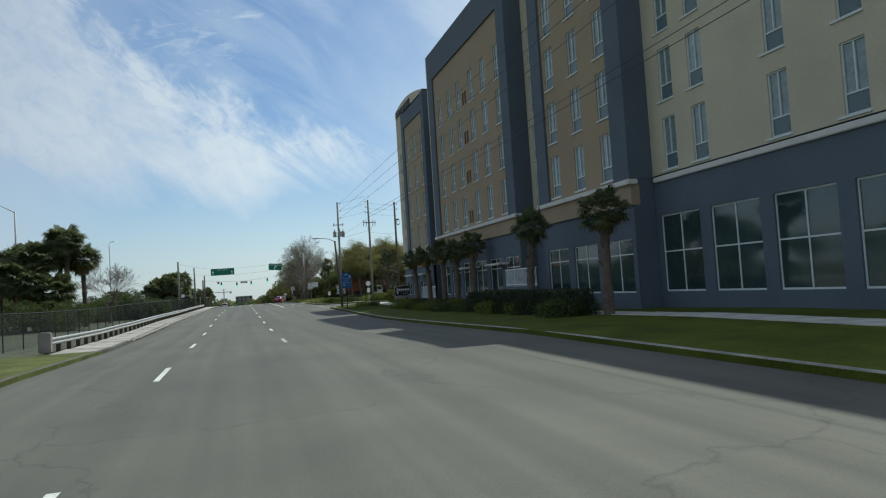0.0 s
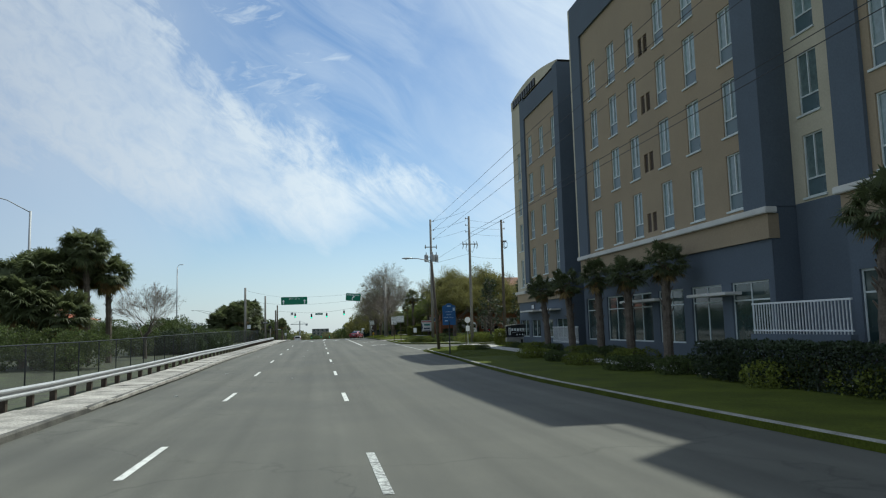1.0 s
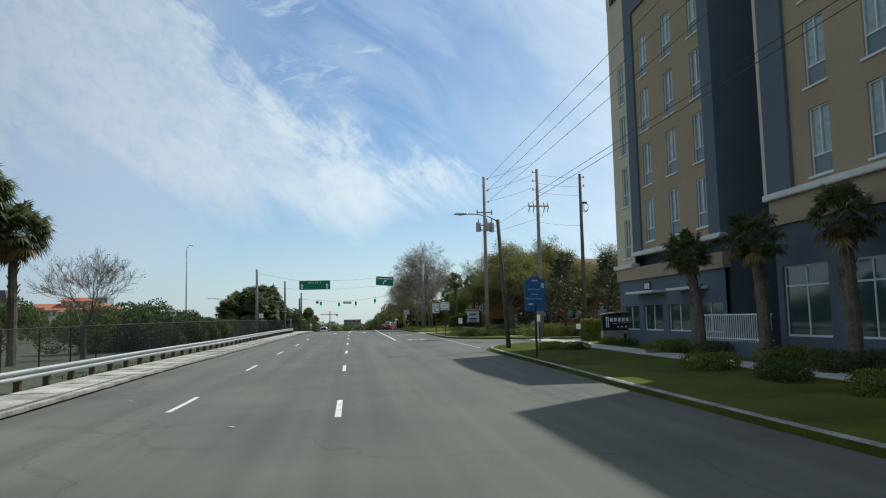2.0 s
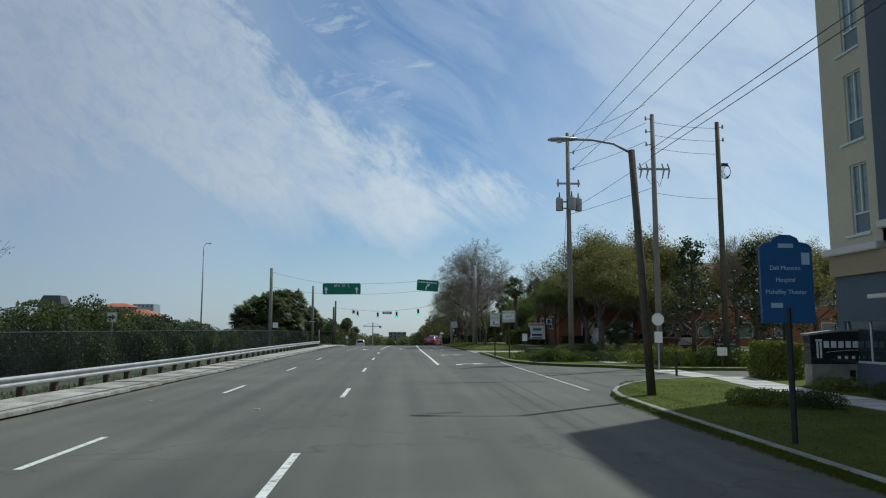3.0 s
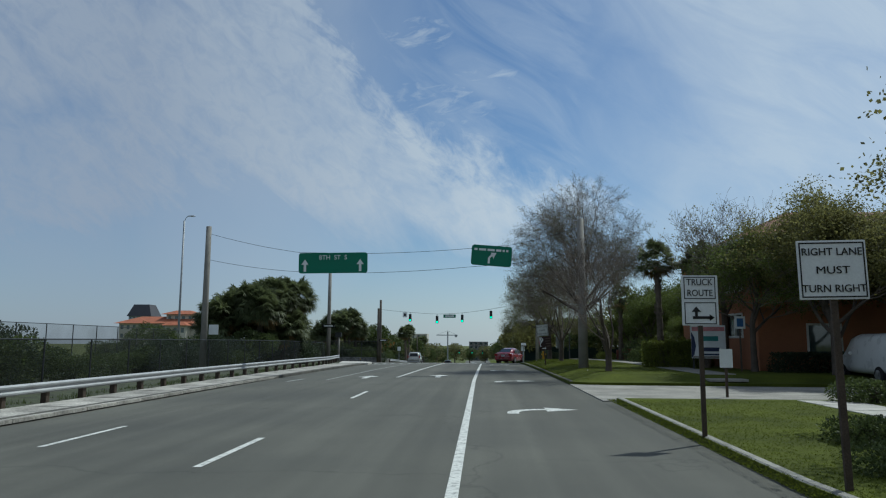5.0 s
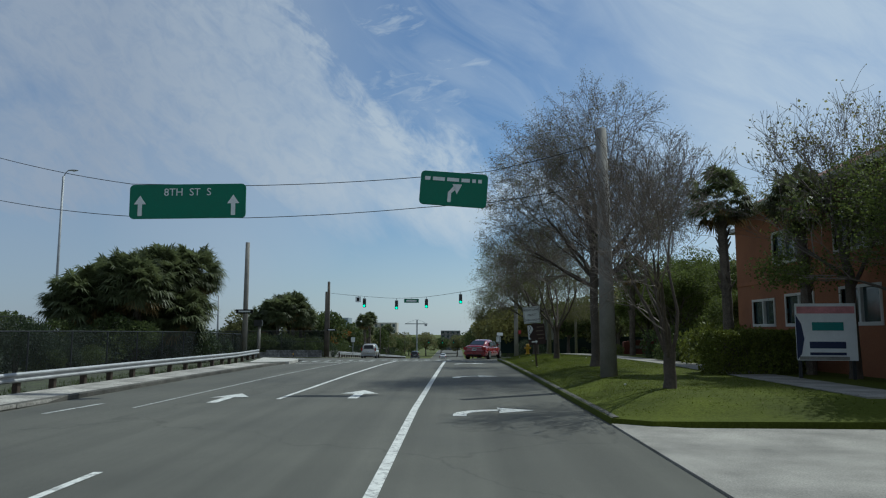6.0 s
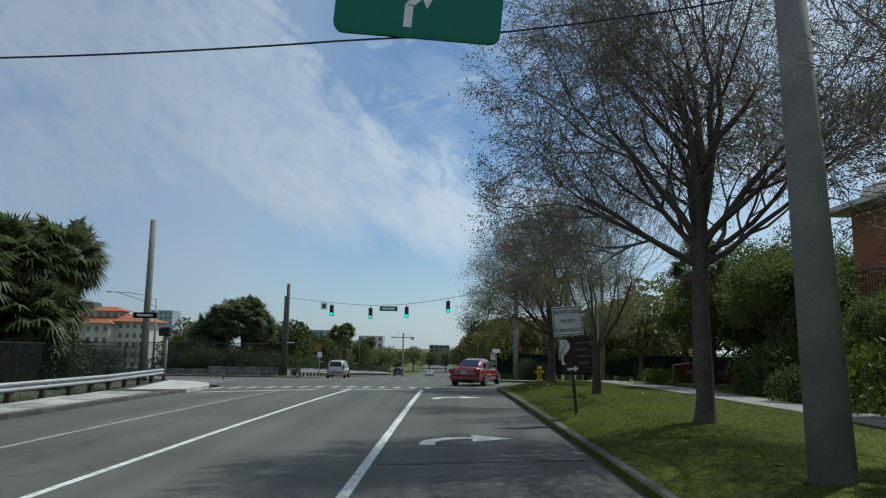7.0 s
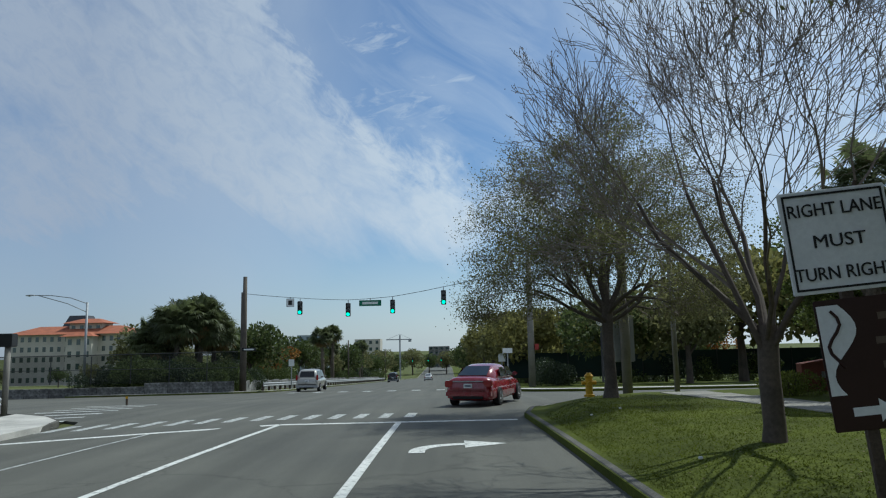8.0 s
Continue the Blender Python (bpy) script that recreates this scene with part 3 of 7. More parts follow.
def strip(name, pts, width, mat=M_PAINT, z=0.006):
    """A painted line through the points."""
    b = Build()
    fine = []
    for (xa, ya), (xb, yb) in zip(pts, pts[1:]):
        us = sorted([0.0] + [(c - ya) / (yb - ya) for c in CUTS if min(ya, yb) + 0.01 < c < max(ya, yb) - 0.01])
        fine += [(xa + (xb - xa) * u, ya + (yb - ya) * u) for u in us]
    fine.append(pts[-1])
    for (xa, ya), (xb, yb) in zip(fine, fine[1:]):
        d = Vector((xb - xa, yb - ya, 0)).normalized()
        n = Vector((-d.y, d.x, 0)) * width / 2
        a, c = Vector((xa, ya, 0)), Vector((xb, yb, 0))
        b.face([lie(q.x, q.y, z) for q in (a - n, c - n, c + n, a + n)])
    return part(name, b, mat, markings)


for k in range(-2, 9):
    y = 80.1 + 12.19 * (k - 8)
    x = float(np.interp(y, (-17, 7, 31, 56, 80), (-3.45, -3.55, -3.8, -3.88, -3.75)))
    strip("dash", [(x, y - 3.05), (x, y)], 0.13)
for k in range(2, 10):
    y = 78.0 + 12.19 * (k - 8)
    strip("dash", [(-0.06, y - 3.05), (-0.06, y)], 0.13, M_PAINT if k > 2 else M_PAINT_OLD)
strip("lane_line", [(3.72, 68.8), (3.66, 98), (3.92, 127.4)], 0.16)
strip("lane_line", [(-0.18, 100.1), (0.18, 112), (0.74, 127.2)], 0.14)
strip("lane_line", [(-3.35, 98.4), (-2.9, 112), (-2.15, 126.0)], 0.09, M_PAINT_OLD)
strip("dash", [(-5.0, 97.4), (-4.75, 99.7)], 0.14, M_PAINT_OLD)
strip("edge_line", [(7.55, 71.7), (7.66, 52.6)], 0.12, M_PAINT_OLD)
strip("stop_line", [(-5.3, 124.9), (-2.15, 126.2), (0.75, 127.4), (7.1, 127.55)], 0.32)
for k in range(19):
    x = 4.1 - 0.74 * k
    yb = 129.0 - max(0, -x) * 0.30
    strip("crosswalk_bar", [(x, yb), (x + 0.05, yb + 1.7)], 0.30, M_PAINT_OLD)
for k in range(8):
    strip("crosswalk_bar", [(6.5 - 1.75 * k, 158.5), (6.5 - 1.75 * k, 161)], 0.6, M_PAINT_OLD)
for k in range(7):
    strip("crosswalk_bar", [(-6.9 - 0.12 * k, 131.0 + 1.5 * k), (-9.6 - 0.12 * k, 130.2 + 1.5 * k)], 0.4, M_PAINT_OLD)
strip("stop_line", [(-5.6, 127.2), (-9.5, 124.6 + 4.0)], 0.12, M_PAINT_OLD)


def turn_arrow(x, y):
    """A right-turn arrow whose tail's left corner lies at x, y."""
    x, y = x + 0.15, y + 0.3
    b = Build()
    n = 8

    def z_at(p):
        return lie(p[0], p[1], 0.007)

    inner, outer = [(x + 0.15, y - 0.3)], [(x - 0.15, y - 0.3)]
    for k in range(n + 1):
        a = math.pi - math.pi / 2 * k / n
        cx, cy = x + 0.95, y + 0.0
        inner.append((cx + 0.80 * math.cos(a), cy + 0.70 * math.sin(a)))
        outer.append((cx + 1.10 * math.cos(a), cy + 1.00 * math.sin(a)))
    for i in range(len(inner) - 1):
        b.face([z_at(q) for q in (outer[i], inner[i], inner[i + 1], outer[i + 1])])
    yy = y + 0.85
    b.face([z_at(q) for q in ((x + 0.9, yy - 0.55), (x + 1.75, yy), (x + 0.9, yy + 0.55))])
    part("turn_arrow", b, M_PAINT, markings)


def through_arrow(x, y):
    b = Build()
    b.face([lie(x + p, y + q, 0.008) for p, q in ((-0.14, 0), (0.14, 0), (0.14, 1.5), (-0.14, 1.5))])
    b.face([lie(x + p, y + q, 0.008) for p, q in ((-0.55, 1.5), (0.55, 1.5), (0, 2.7))])
    part("through_arrow", b, M_PAINT, markings)


for x, y in ((4.7, 68.75), (4.7, 82.9), (4.57, 96.4), (4.49, 108.9), (4.5, 121.3)):
    turn_arrow(x, y)
through_arrow(1.8, 100.3)
through_arrow(-1.75, 99.4)
strip("tar_seam", [(3.0, 55.8), (7.0, 56.4)], 0.10, M_PATCH)
strip("tar_seam", [(6.9, 60.9), (10, 61.6), (13.5, 62.4)], 0.10, M_PATCH)
strip("tar_seam", [(4.4, 66.8), (7.7, 67.6)], 0.16, M_PATCH)
strip("tar_seam", [(2.2, 46.6), (3.0, 46.8)], 0.12, M_PATCH)
strip("tar_seam", [(3.9, 106.6), (7.4, 107.4)], 0.10, M_PATCH)
for x, y in ((-5.6, 19), (-2.0, 25.5), (-5.4, 31), (0.0, 36.3), (-1.9, 47.8), (0.0, 60.2), (-5.4, 50.5), (0.0, 72.4), (-1.8, 61)):
    part("road_stud", Build().soft(x - 0.06, x + 0.06, y - 0.05, y + 0.05, lie(x, y).z, lie(x, y).z + 0.018, 0.006), M_PAINT_OLD, markings)


# ---- hotel ----
def wall_holes(b, x, y0, y1, z0, z1, holes, depth=0.22):
    """A wall face at x, seen from -x, with openings (y0, y1, z0, z1) that run depth into it."""
    ys = sorted({y0, y1, *[h[0] for h in holes], *[h[1] for h in holes]})
    zs = sorted({z0, z1, *[h[2] for h in holes], *[h[3] for h in holes]})
    for ya, yb in zip(ys, ys[1:]):
        for za, zb in zip(zs, zs[1:]):
            cy, cz = (ya + yb) / 2, (za + zb) / 2
            if any(h[0] < cy < h[1] and h[2] < cz < h[3] for h in holes):
                continue
            b.face([(x, ya, za), (x, ya, zb), (x, yb, zb), (x, yb, za)])
    for h in holes:
        a, c, d, e = h
        for p, q in (((a, d), (c, d)), ((c, d), (c, e)), ((c, e), (a, e)), ((a, e), (a, d))):
            b.face([(x, *p), (x, *q), (x + depth, *q), (x + depth, *p)])
    return b


hotel = thing("hotel", "six-storey stucco hotel in tan, beige and slate blue", "hotel")
WIN_FRAME, WIN_GLASS, WIN_PANEL = {}, {}, {}
WIN_SILL = Build().soft(-0.12, 0.0, -0.05, 1.2, -0.08, 0.0, 0.01).mesh("sill")
WIN_SILL.materials.append(M_FRAME)


def hotel_window(x, y, z, w=1.06, h=2.3):
    """A window whose sill corner lies at y, z: frame with a mullion, two tall panes and two lower panels."""
    key = (w, h)
    if key not in WIN_FRAME:
        f = Build()
        t, zt = 0.055, h * 0.28
        panes = [(t, w - t, t, zt), (t, w / 2 - t / 2, zt + t, h - t), (w / 2 + t / 2, w - t, zt + t, h - t)]
        wall_holes(f, 0.0, 0, w, 0, h, panes, 0.07)
        f.weld()
        WIN_FRAME[key] = f.mesh("frame")
        WIN_FRAME[key].materials.append(M_FRAME)
        WIN_GLASS[key] = Build().box(0.05, 0.07, t, w - t, zt + t, h - t).mesh("pane")
        WIN_GLASS[key].materials.append(M_GLASS_SOFT)
        WIN_PANEL[key] = Build().box(0.03, 0.06, t, w - t, t, zt).mesh("lower_panel")
        WIN_PANEL[key].materials.append(M_SPANDREL)
    fr = new("window", WIN_FRAME[key])
    fr.parent, fr.matrix_basis = hotel, pose(x + 0.06, y, z)
    for nm, me in (("pane", WIN_GLASS[key]), ("lower_panel", WIN_PANEL[key]), ("sill", WIN_SILL)):
        o = new(nm, me)
        o.parent = fr


SILLS = [6.15, 9.22, 12.29, 15.36]
SILLS_NORTH = [5.6, 8.68, 11.76, 14.84]


def facade(x, y0, y1, z0, z1, cols, mat, name, w=1.06, h=2.3, louvres=(), sills=SILLS):
    holes = [(y, y + w, s, s + h) for y in cols for s in sills if z0 < s and s + h < z1]
    lou = [(y, y + 0.42, s + 0.1, s + 1.05) for y in louvres for s in sills]
    b = wall_holes(Build(), x, y0, y1, z0, z1, holes + lou)
    part(name, b, mat, hotel)
    for y, _, s, _ in holes:
        hotel_window(x, y, s, w, h)
    for y, c, s, e in lou:
        g = Build()
        for k in range(7):
            zz = s + (e - s) * k / 7
            g.face([(x + 0.02, y, zz), (x + 0.02, c, zz), (x + 0.12, c, zz + 0.16), (x + 0.12, y, zz + 0.16)])
        part("louvre", g, M_LOUVRE, hotel)


XM, XN, XR = 15.7, 16.4, 16.8
BASE = -0.4
# the solid core behind the faces
part("core", Build().box(XR + 0.30, 20, -16, 35.69, BASE, 21.9).box(20, 34, -16, 52.9, BASE, 21.9).box(XR + 0.30, 20, 41.1, 52.9, BASE, 20.6), M_SLATE, hotel)
# middle block: tan panel in a slate frame
facade(XM, 18.3, 34.55, 5.6, 19.87, (18.42, 21.3, 24.0, 27.2, 29.7, 32.5), M_TAN, "tan_panel", louvres=(25.72, 26.3))
fr = Build()
fr.box(XM - 0.14, XM + 0.3, 16.9, 18.3, 5.95, 22.3)
fr.box(XM - 0.14, XM + 0.3, 34.55, 36.0, 5.95, 22.3)
fr.box(XM - 0.14, XM + 0.3, 18.3, 34.55, 19.87, 22.3)
fr.box(XM + 0.04, XR + 0.3, 16.93, 17.2, BASE, 5.95)
fr.box(XM + 0.3, XR + 0.3, 16.9, 17.2, 5.95, 22.3)
fr.box(XM + 0.3, 19.5, 35.7, 36.0, 5.95, 22.3)
fr.box(XM + 0.04, 19.5, 35.7, 35.97, BASE, 5.6)
fr.box(XM + 0.3, XR + 0.4, 17.2, 35.7, 21.9, 22.2)
part("slate_frame", fr, M_SLATE, hotel)
part("edge_strip", Build().box(XM - 0.145, XM + 0.1, 36.0, 36.2, 5.95, 22.3), M_BEIGE, hotel)
# recess with its own windows
facade(XR, 13.15, 16.9, 6.0, 21.9, (15.2,), M_BEIGE, "recess_wall")
# south block
facade(XM, 4.55, 11.85, 5.6, 19.87, (4.75, 7.55, 10.45), M_TAN, "tan_panel")
fr = Build()
fr.box(XM - 0.14, XM + 0.3, 3.15, 4.55, 5.95, 22.3)
fr.box(XM - 0.14, XM + 0.3, 11.85, 13.15, 5.95, 22.3)
fr.box(XM - 0.14, XM + 0.3, 4.55, 11.85, 19.87, 22.3)
fr.box(XM + 0.3, XR + 0.3, 3.15, 3.45, 5.95, 22.3)
fr.box(XM + 0.3, XR + 0.3, 12.85, 13.15, 5.95, 22.3)
fr.box(XM + 0.04, XR + 0.3, 12.88, 13.13, BASE, 5.95)
fr.box(XM + 0.04, XR + 0.3, 3.17, 3.42, BASE, 5.95)
fr.box(XM + 0.3, XR + 0.4, 3.45, 12.85, 21.9, 22.2)
part("slate_frame", fr, M_SLATE, hotel)
facade(XR, -14.5, 3.15, 6.0, 21.9, (-0.95, 1.15, -5.4, -8.6, -12.2), M_BEIGE, "beige_panel", w=0.95)
part("end_wall", Build().box(XR, XR + 0.3, -16, -14.5, BASE, 21.9), M_BEIGE, hotel)
# north block, set back, with its arched parapet
facade(XN, 41.8, 49.4, 4.9, 18.9, (41.9, 44.8, 47.75), M_TAN, "tan_panel", sills=SILLS_NORTH)
fr = Build()
fr.box(XN - 0.12, XN + 0.3, 40.8, 41.8, 4.9, 20.7)
fr.box(XN - 0.12, XN + 0.3, 41.8, 49.4, 18.9, 20.45)
fr.box(XN - 0.12, XN + 0.3, 49.4, 50.5, 4.9, 20.7)
fr.box(XN + 0.3, 19.5, 40.8, 41.1, BASE, 20.7)
part("slate_frame", fr, M_SLATE, hotel)
part("link_wall", Build().box(19.5, 19.98, 35.7, 41.1, BASE, 20.7), M_SLATE, hotel)
facade(XN - 0.02, 50.5, 53.2, 4.4, 21.3, (51.05,), M_BEIGE, "beige_strip", w=0.85, sills=[q - 0.7 for q in SILLS_NORTH])
part("end_wall", Build().box(XN + 0.2, 34, 52.9, 53.2, BASE, 21.9), M_BEIGE, hotel)
arch = Build()
n = 14
top = []
for k in range(n + 1):
    u = k / n
    top.append((53.2 - 12.4 * u, 20.75 + 1.15 * math.sin(math.pi * (0.22 + 0.75 * u))))
for (ya, za), (yb, zb) in zip(top, top[1:]):
    arch.face([(XN - 0.05, ya, 20.7), (XN - 0.05, yb, 20.7), (XN - 0.05, yb, zb), (XN - 0.05, ya, za)])
    arch.face([(XN - 0.05, ya, za), (XN - 0.05, yb, zb), (XN + 2.2, yb, zb), (XN + 2.2, ya, za)])
    arch.face([(XN + 2.2, yb, 20.7), (XN + 2.2, ya, 20.7), (XN + 2.2, ya, za), (XN + 2.2, yb, zb)])
part("arched_parapet", arch, M_BEIGE, hotel)
for k in range(10):
    y = 52.4 - 0.66 * k
    part("roof_sign_bar", Build().soft(XN - 0.16, XN - 0.06, y - 0.44, y, 20.72, 21.35, 0.02), M_DARK, hotel)
# string course and the glazed ground floor
for x, y0, y1, z in ((XM - 0.28, 16.75, 36.15, 5.68), (XM - 0.28, 3.0, 13.3, 5.68), (XR - 0.12, -16, 3.0, 5.68), (XN - 0.26, 40.6, 50.5, 4.9), (XN - 0.26, 50.5, 53.35, 4.3)):
    part("string_course", Build().soft(x, x + 0.5, y0, y1, z, z + 0.24, 0.03), M_TRIM, hotel)
for x, y0, y1, z0, z1 in ((XM, 16.9, 36.0, 4.75, 5.68), (XM, 3.15, 13.15, 4.75, 5.68), (XN, 40.8, 53.2, 3.6, 4.3)):
    part("tan_band", Build().box(x - 0.1, x + 0.35, y0, y1, z0, z1), M_TAN, hotel)


def ground_floor(x, y0, y1, z1, bays):
    w = (y1 - y0) / bays
    holes = [(y0 + k * w + 0.35, y0 + (k + 1) * w - 0.35, 0.75, z1 - 1.5) for k in range(bays)]
    part("ground_floor_wall", wall_holes(Build(), x, y0, y1, BASE, z1, holes), M_SLATE, hotel)
    for a, c, d, e in holes:
        mid = (a + c) / 2
        f = wall_holes(Build(), x + 0.08, a, c, d, e, [(a + 0.06, mid - 0.03, d + 0.07, d + 1.75), (mid + 0.03, c - 0.06, d + 0.07, d + 1.75), (a + 0.06, mid - 0.03, d + 1.81, e - 0.07), (mid + 0.03, c - 0.06, d + 1.81, e - 0.07)], 0.05).weld()
        g = part("shop_window", f, M_FRAME, hotel)
        part("pane", Build().box(x + 0.11, x + 0.125, a, c, d, e), M_GLASS, g)


ground_floor(XM + 0.02, 16.94, 35.96, 4.75, 6)
ground_floor(XM + 0.02, 3.18, 13.12, 4.75, 3)
ground_floor(XR, -14.5, 3.14, 5.68, 5)
ground_floor(XN + 0.02, 40.85, 53.1, 3.6, 4)
part("ground_floor_wall", Build().box(XR, XR + 0.28, 13.15, 16.9, BASE, 6.0), M_SLATE, hotel)
for y0, y1, x in ((42.4, 45.2, XN), (46.8, 50.4, XN), (19.0, 22.0, XM), (25, 29, XM)):
    part("canopy", Build().soft(x - 0.75, x, y0, y1, 2.75, 2.88, 0.02), M_TRIM, hotel)
part("number_plate", Build().box(XN - 0.03, XN - 0.005, 48.6, 49.5, 2.95, 3.4), M_DARK, hotel)
for k in range(3):
    part("number_bar", Build().box(XN - 0.045, XN - 0.035, 48.75 + 0.22 * k, 48.9 + 0.22 * k, 3.03, 3.32), M_WHITE, hotel)

# white railing in front of the hotel
rail_t = thing("terrace_railing", "white metal railing round a terrace", "railing")
part("low_wall", Build().box(14.25, 14.5, 11.6, 16.4, BASE, 1.27), M_SLATE, rail_t)
part("rail", Build().box(14.35, 14.41, 11.6, 16.4, 2.28, 2.34), M_WHITE, rail_t)
part("rail", Build().box(14.35, 14.41, 11.6, 16.4, 1.36, 1.41), M_WHITE, rail_t)
pk = Build().box(14.365, 14.395, -0.014, 0.014, 1.27, 2.31).mesh("picket")
pk.materials.append(M_WHITE)
for k in range(32):
    o = new("picket", pk)
    o.parent, o.location = rail_t, (0, 11.68 + 0.15 * k, 0)
copy_thing(rail_t, pose(0.55, 23.6, -0.76))

# monument sign by the drive
mon = thing("monument_sign", "low stone sign with a dark arched name panel", "sign", at=(14.95, 52.3, 0.12), rz=-3)
mon.scale = (1.22, 1.0, 1.2)
part("plinth", Build().soft(0, 2.5, 0, 0.5, 0, 0.60, 0.02), M_KERB, mon)
arc = [(0.0, 0.60), (2.5, 0.60), (2.5, 1.36)] + [(2.5 - 0.25 * k, 1.36 + 0.12 * math.sin(math.pi * k / 10)) for k in range(1, 10)] + [(0.0, 1.36)]
part("name_panel", Build().prism(arc, -0.46, -0.04, pose(0, 0, 0, 90)), M_CARBLACK, mon)
cap = Build()
for k in range(10):
    xa, xb = -0.06 + 0.262 * k, -0.06 + 0.262 * (k + 1)
    za, zb = (1.37 + 0.12 * math.sin(math.pi * q / 10) for q in (k, k + 1))
    cap.prism([(xa, za), (xb, zb), (xb, zb + 0.05), (xa, za + 0.05)], -0.52, 0.02, pose(0, 0, 0, 90))
part("cap", cap.weld(), M_KERB, mon)
for x0, x1, z0, z1 in [(0.36 + 0.196 * k, 0.50 + 0.196 * k, 1.04, 1.22) for k in range(9)] + [(0.72 + 0.19 * k, 0.80 + 0.19 * k, 0.74, 0.82) for k in range(6)] + [(x, x + 0.05, 0.76, 1.2) for x in (0.16, 0.25, 2.2, 2.29)] + [(x, x + 0.17, 1.21, 1.27) for x in (0.145, 2.185)]:
    part("bar", Build().box(x0, x1, 0.028, 0.04, z0, z1), M_WHITE, mon)
bow = [(0.42 + 0.166 * k, 0.92 + 0.06 * math.sin(math.pi * k / 10)) for k in range(11)]
part("bow_line", Build().tube([(x, 0.034, z) for x, z in bow], 0.008, 4), M_WHITE, mon)
part("number_bars", Build().box(1.0, 1.15, -0.012, -0.002, 0.16, 0.44).box(1.2, 1.35, -0.012, -0.002, 0.16, 0.44).box(1.4, 1.55, -0.012, -0.002, 0.16, 0.44), M_BLACK, mon)


# ---- brick building ----
brick = thing("brick_building", "two-storey orange brick building with white windows", "building")
BX, BY0, BY1, BZ = 17.6, 100.5, 113.6, 7.1
west = [(107.0, 109.7, 4.65, 5.8), (109.9, 111.9, 2.2, 3.15), (106.7, 108.8, 2.2, 3.25), (102.4, 105.0, 4.65, 5.9), (102.6, 104.8, 2.2, 3.3)]
part("wall", wall_holes(Build(), BX, BY0, BY1, 0.1, BZ, west, 0.15), M_BRICK, brick)
south = [(a, a + 1.5, z, z + 1.4) for a in (20, 24, 28, 32, 36, 40, 45) for z in (1.3, 4.6)]
sw = wall_holes(Build(), BY0, BX, 52.0, 0.1, BZ, south, 0.15)
sw.v = [(q[1], q[0], q[2]) for q in sw.v]
part("wall", sw, M_BRICK, brick)
part("wall", Build().box(BX + 0.16, 52, BY1 - 0.3, BY1, 0.1, BZ), M_BRICK, brick)
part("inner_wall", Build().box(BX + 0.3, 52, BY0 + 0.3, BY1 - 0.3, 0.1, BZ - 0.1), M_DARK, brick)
for a, c, d, e in west:
    f = Build()
    for ya, yb, za, zb in ((a - 0.1, c + 0.1, d - 0.12, d), (a - 0.1, c + 0.1, e, e + 0.1), (a - 0.1, a, d, e), (c, c + 0.1, d, e), *[(a + (c - a) * k / 3 - 0.06, a + (c - a) * k / 3 + 0.06, d, e) for k in ((1, 2) if d > 4 else (1.5,))]):
        f.box(BX - 0.04, BX + 0.1, ya, yb, za, zb)
    w = part("window", f, M_TRIM, brick)
    part("pane", Build().box(BX + 0.07, BX + 0.09, a, c, d, e), M_GLASS, w)
for a, c, d, e in south:
    f = Build()
    for xa, xb, za, zb in ((a - 0.1, c + 0.1, d - 0.12, d), (a - 0.1, c + 0.1, e, e + 0.1), (a - 0.1, a, d, e), (c, c + 0.1, d, e)):
        f.box(xa, xb, BY0 - 0.04, BY0 + 0.1, za, zb)
    w = part("window", f, M_TRIM, brick)
    part("pane", Build().box(a, c, BY0 + 0.07, BY0 + 0.09, d, e), M_GLASS, w)
rf = Build()
rf.face([(BX - 0.7, BY0 - 0.7, BZ), (52.5, BY0 - 0.7, BZ), (49, 107.0, BZ + 2.4), (22, 107.0, BZ + 2.4)])
rf.face([(52.5, BY1 + 0.7, BZ), (BX - 0.7, BY1 + 0.7, BZ), (22, 107.0, BZ + 2.4), (49, 107.0, BZ + 2.4)])
rf.face([(BX - 0.7, BY1 + 0.7, BZ), (BX - 0.7, BY0 - 0.7, BZ), (22, 107.0, BZ + 2.4)])
rf.face([(52.5, BY0 - 0.7, BZ), (52.5, BY1 + 0.7, BZ), (49, 107.0, BZ + 2.4)])
part("roof", rf, M_TILE_DARK, brick)
part("eave", Build().box(BX - 0.72, 52.5, BY0 - 0.72, BY1 + 0.72, BZ - 0.2, BZ - 0.005), M_TRIM, brick)
part("belt_course", Build().box(BX - 0.03, BX + 0.05, BY0, BY1, 3.9, 4.05), M_BRICK, brick)

# pavilion further on, with a balcony and an eave
pav = thing("brick_annexe", "brick annexe with a cream eave and a balcony railing", "building")
part("wall", Build().box(24, 40, 113.5, 128, 0.1, 8.4), M_BRICK, pav)
part("roof", Build().box(23, 41, 112.6, 129, 8.4, 8.65).prism([(24, 114), (40, 114), (40, 127), (24, 127)], 8.65, 9.4), M_TRIM, pav)
part("balcony", Build().box(21.6, 24, 115, 124, 3.9, 4.15), M_TRIM, pav)
bl = Build().tube([(21.7, 115, 5.15), (21.7, 124, 5.15)], 0.03, 6)
for k in range(46):
    bl.tube([(21.7, 115.05 + 0.2 * k, 4.15), (21.7, 115.05 + 0.2 * k, 5.15)], 0.012, 4)
part("balcony_railing", bl, M_DARK, pav)
for y in (115.2, 119.5, 123.8):
    part("balcony_post", Build().box(21.65, 21.9, y - 0.12, y + 0.12, 0.1, 3.9), M_TRIM, pav)
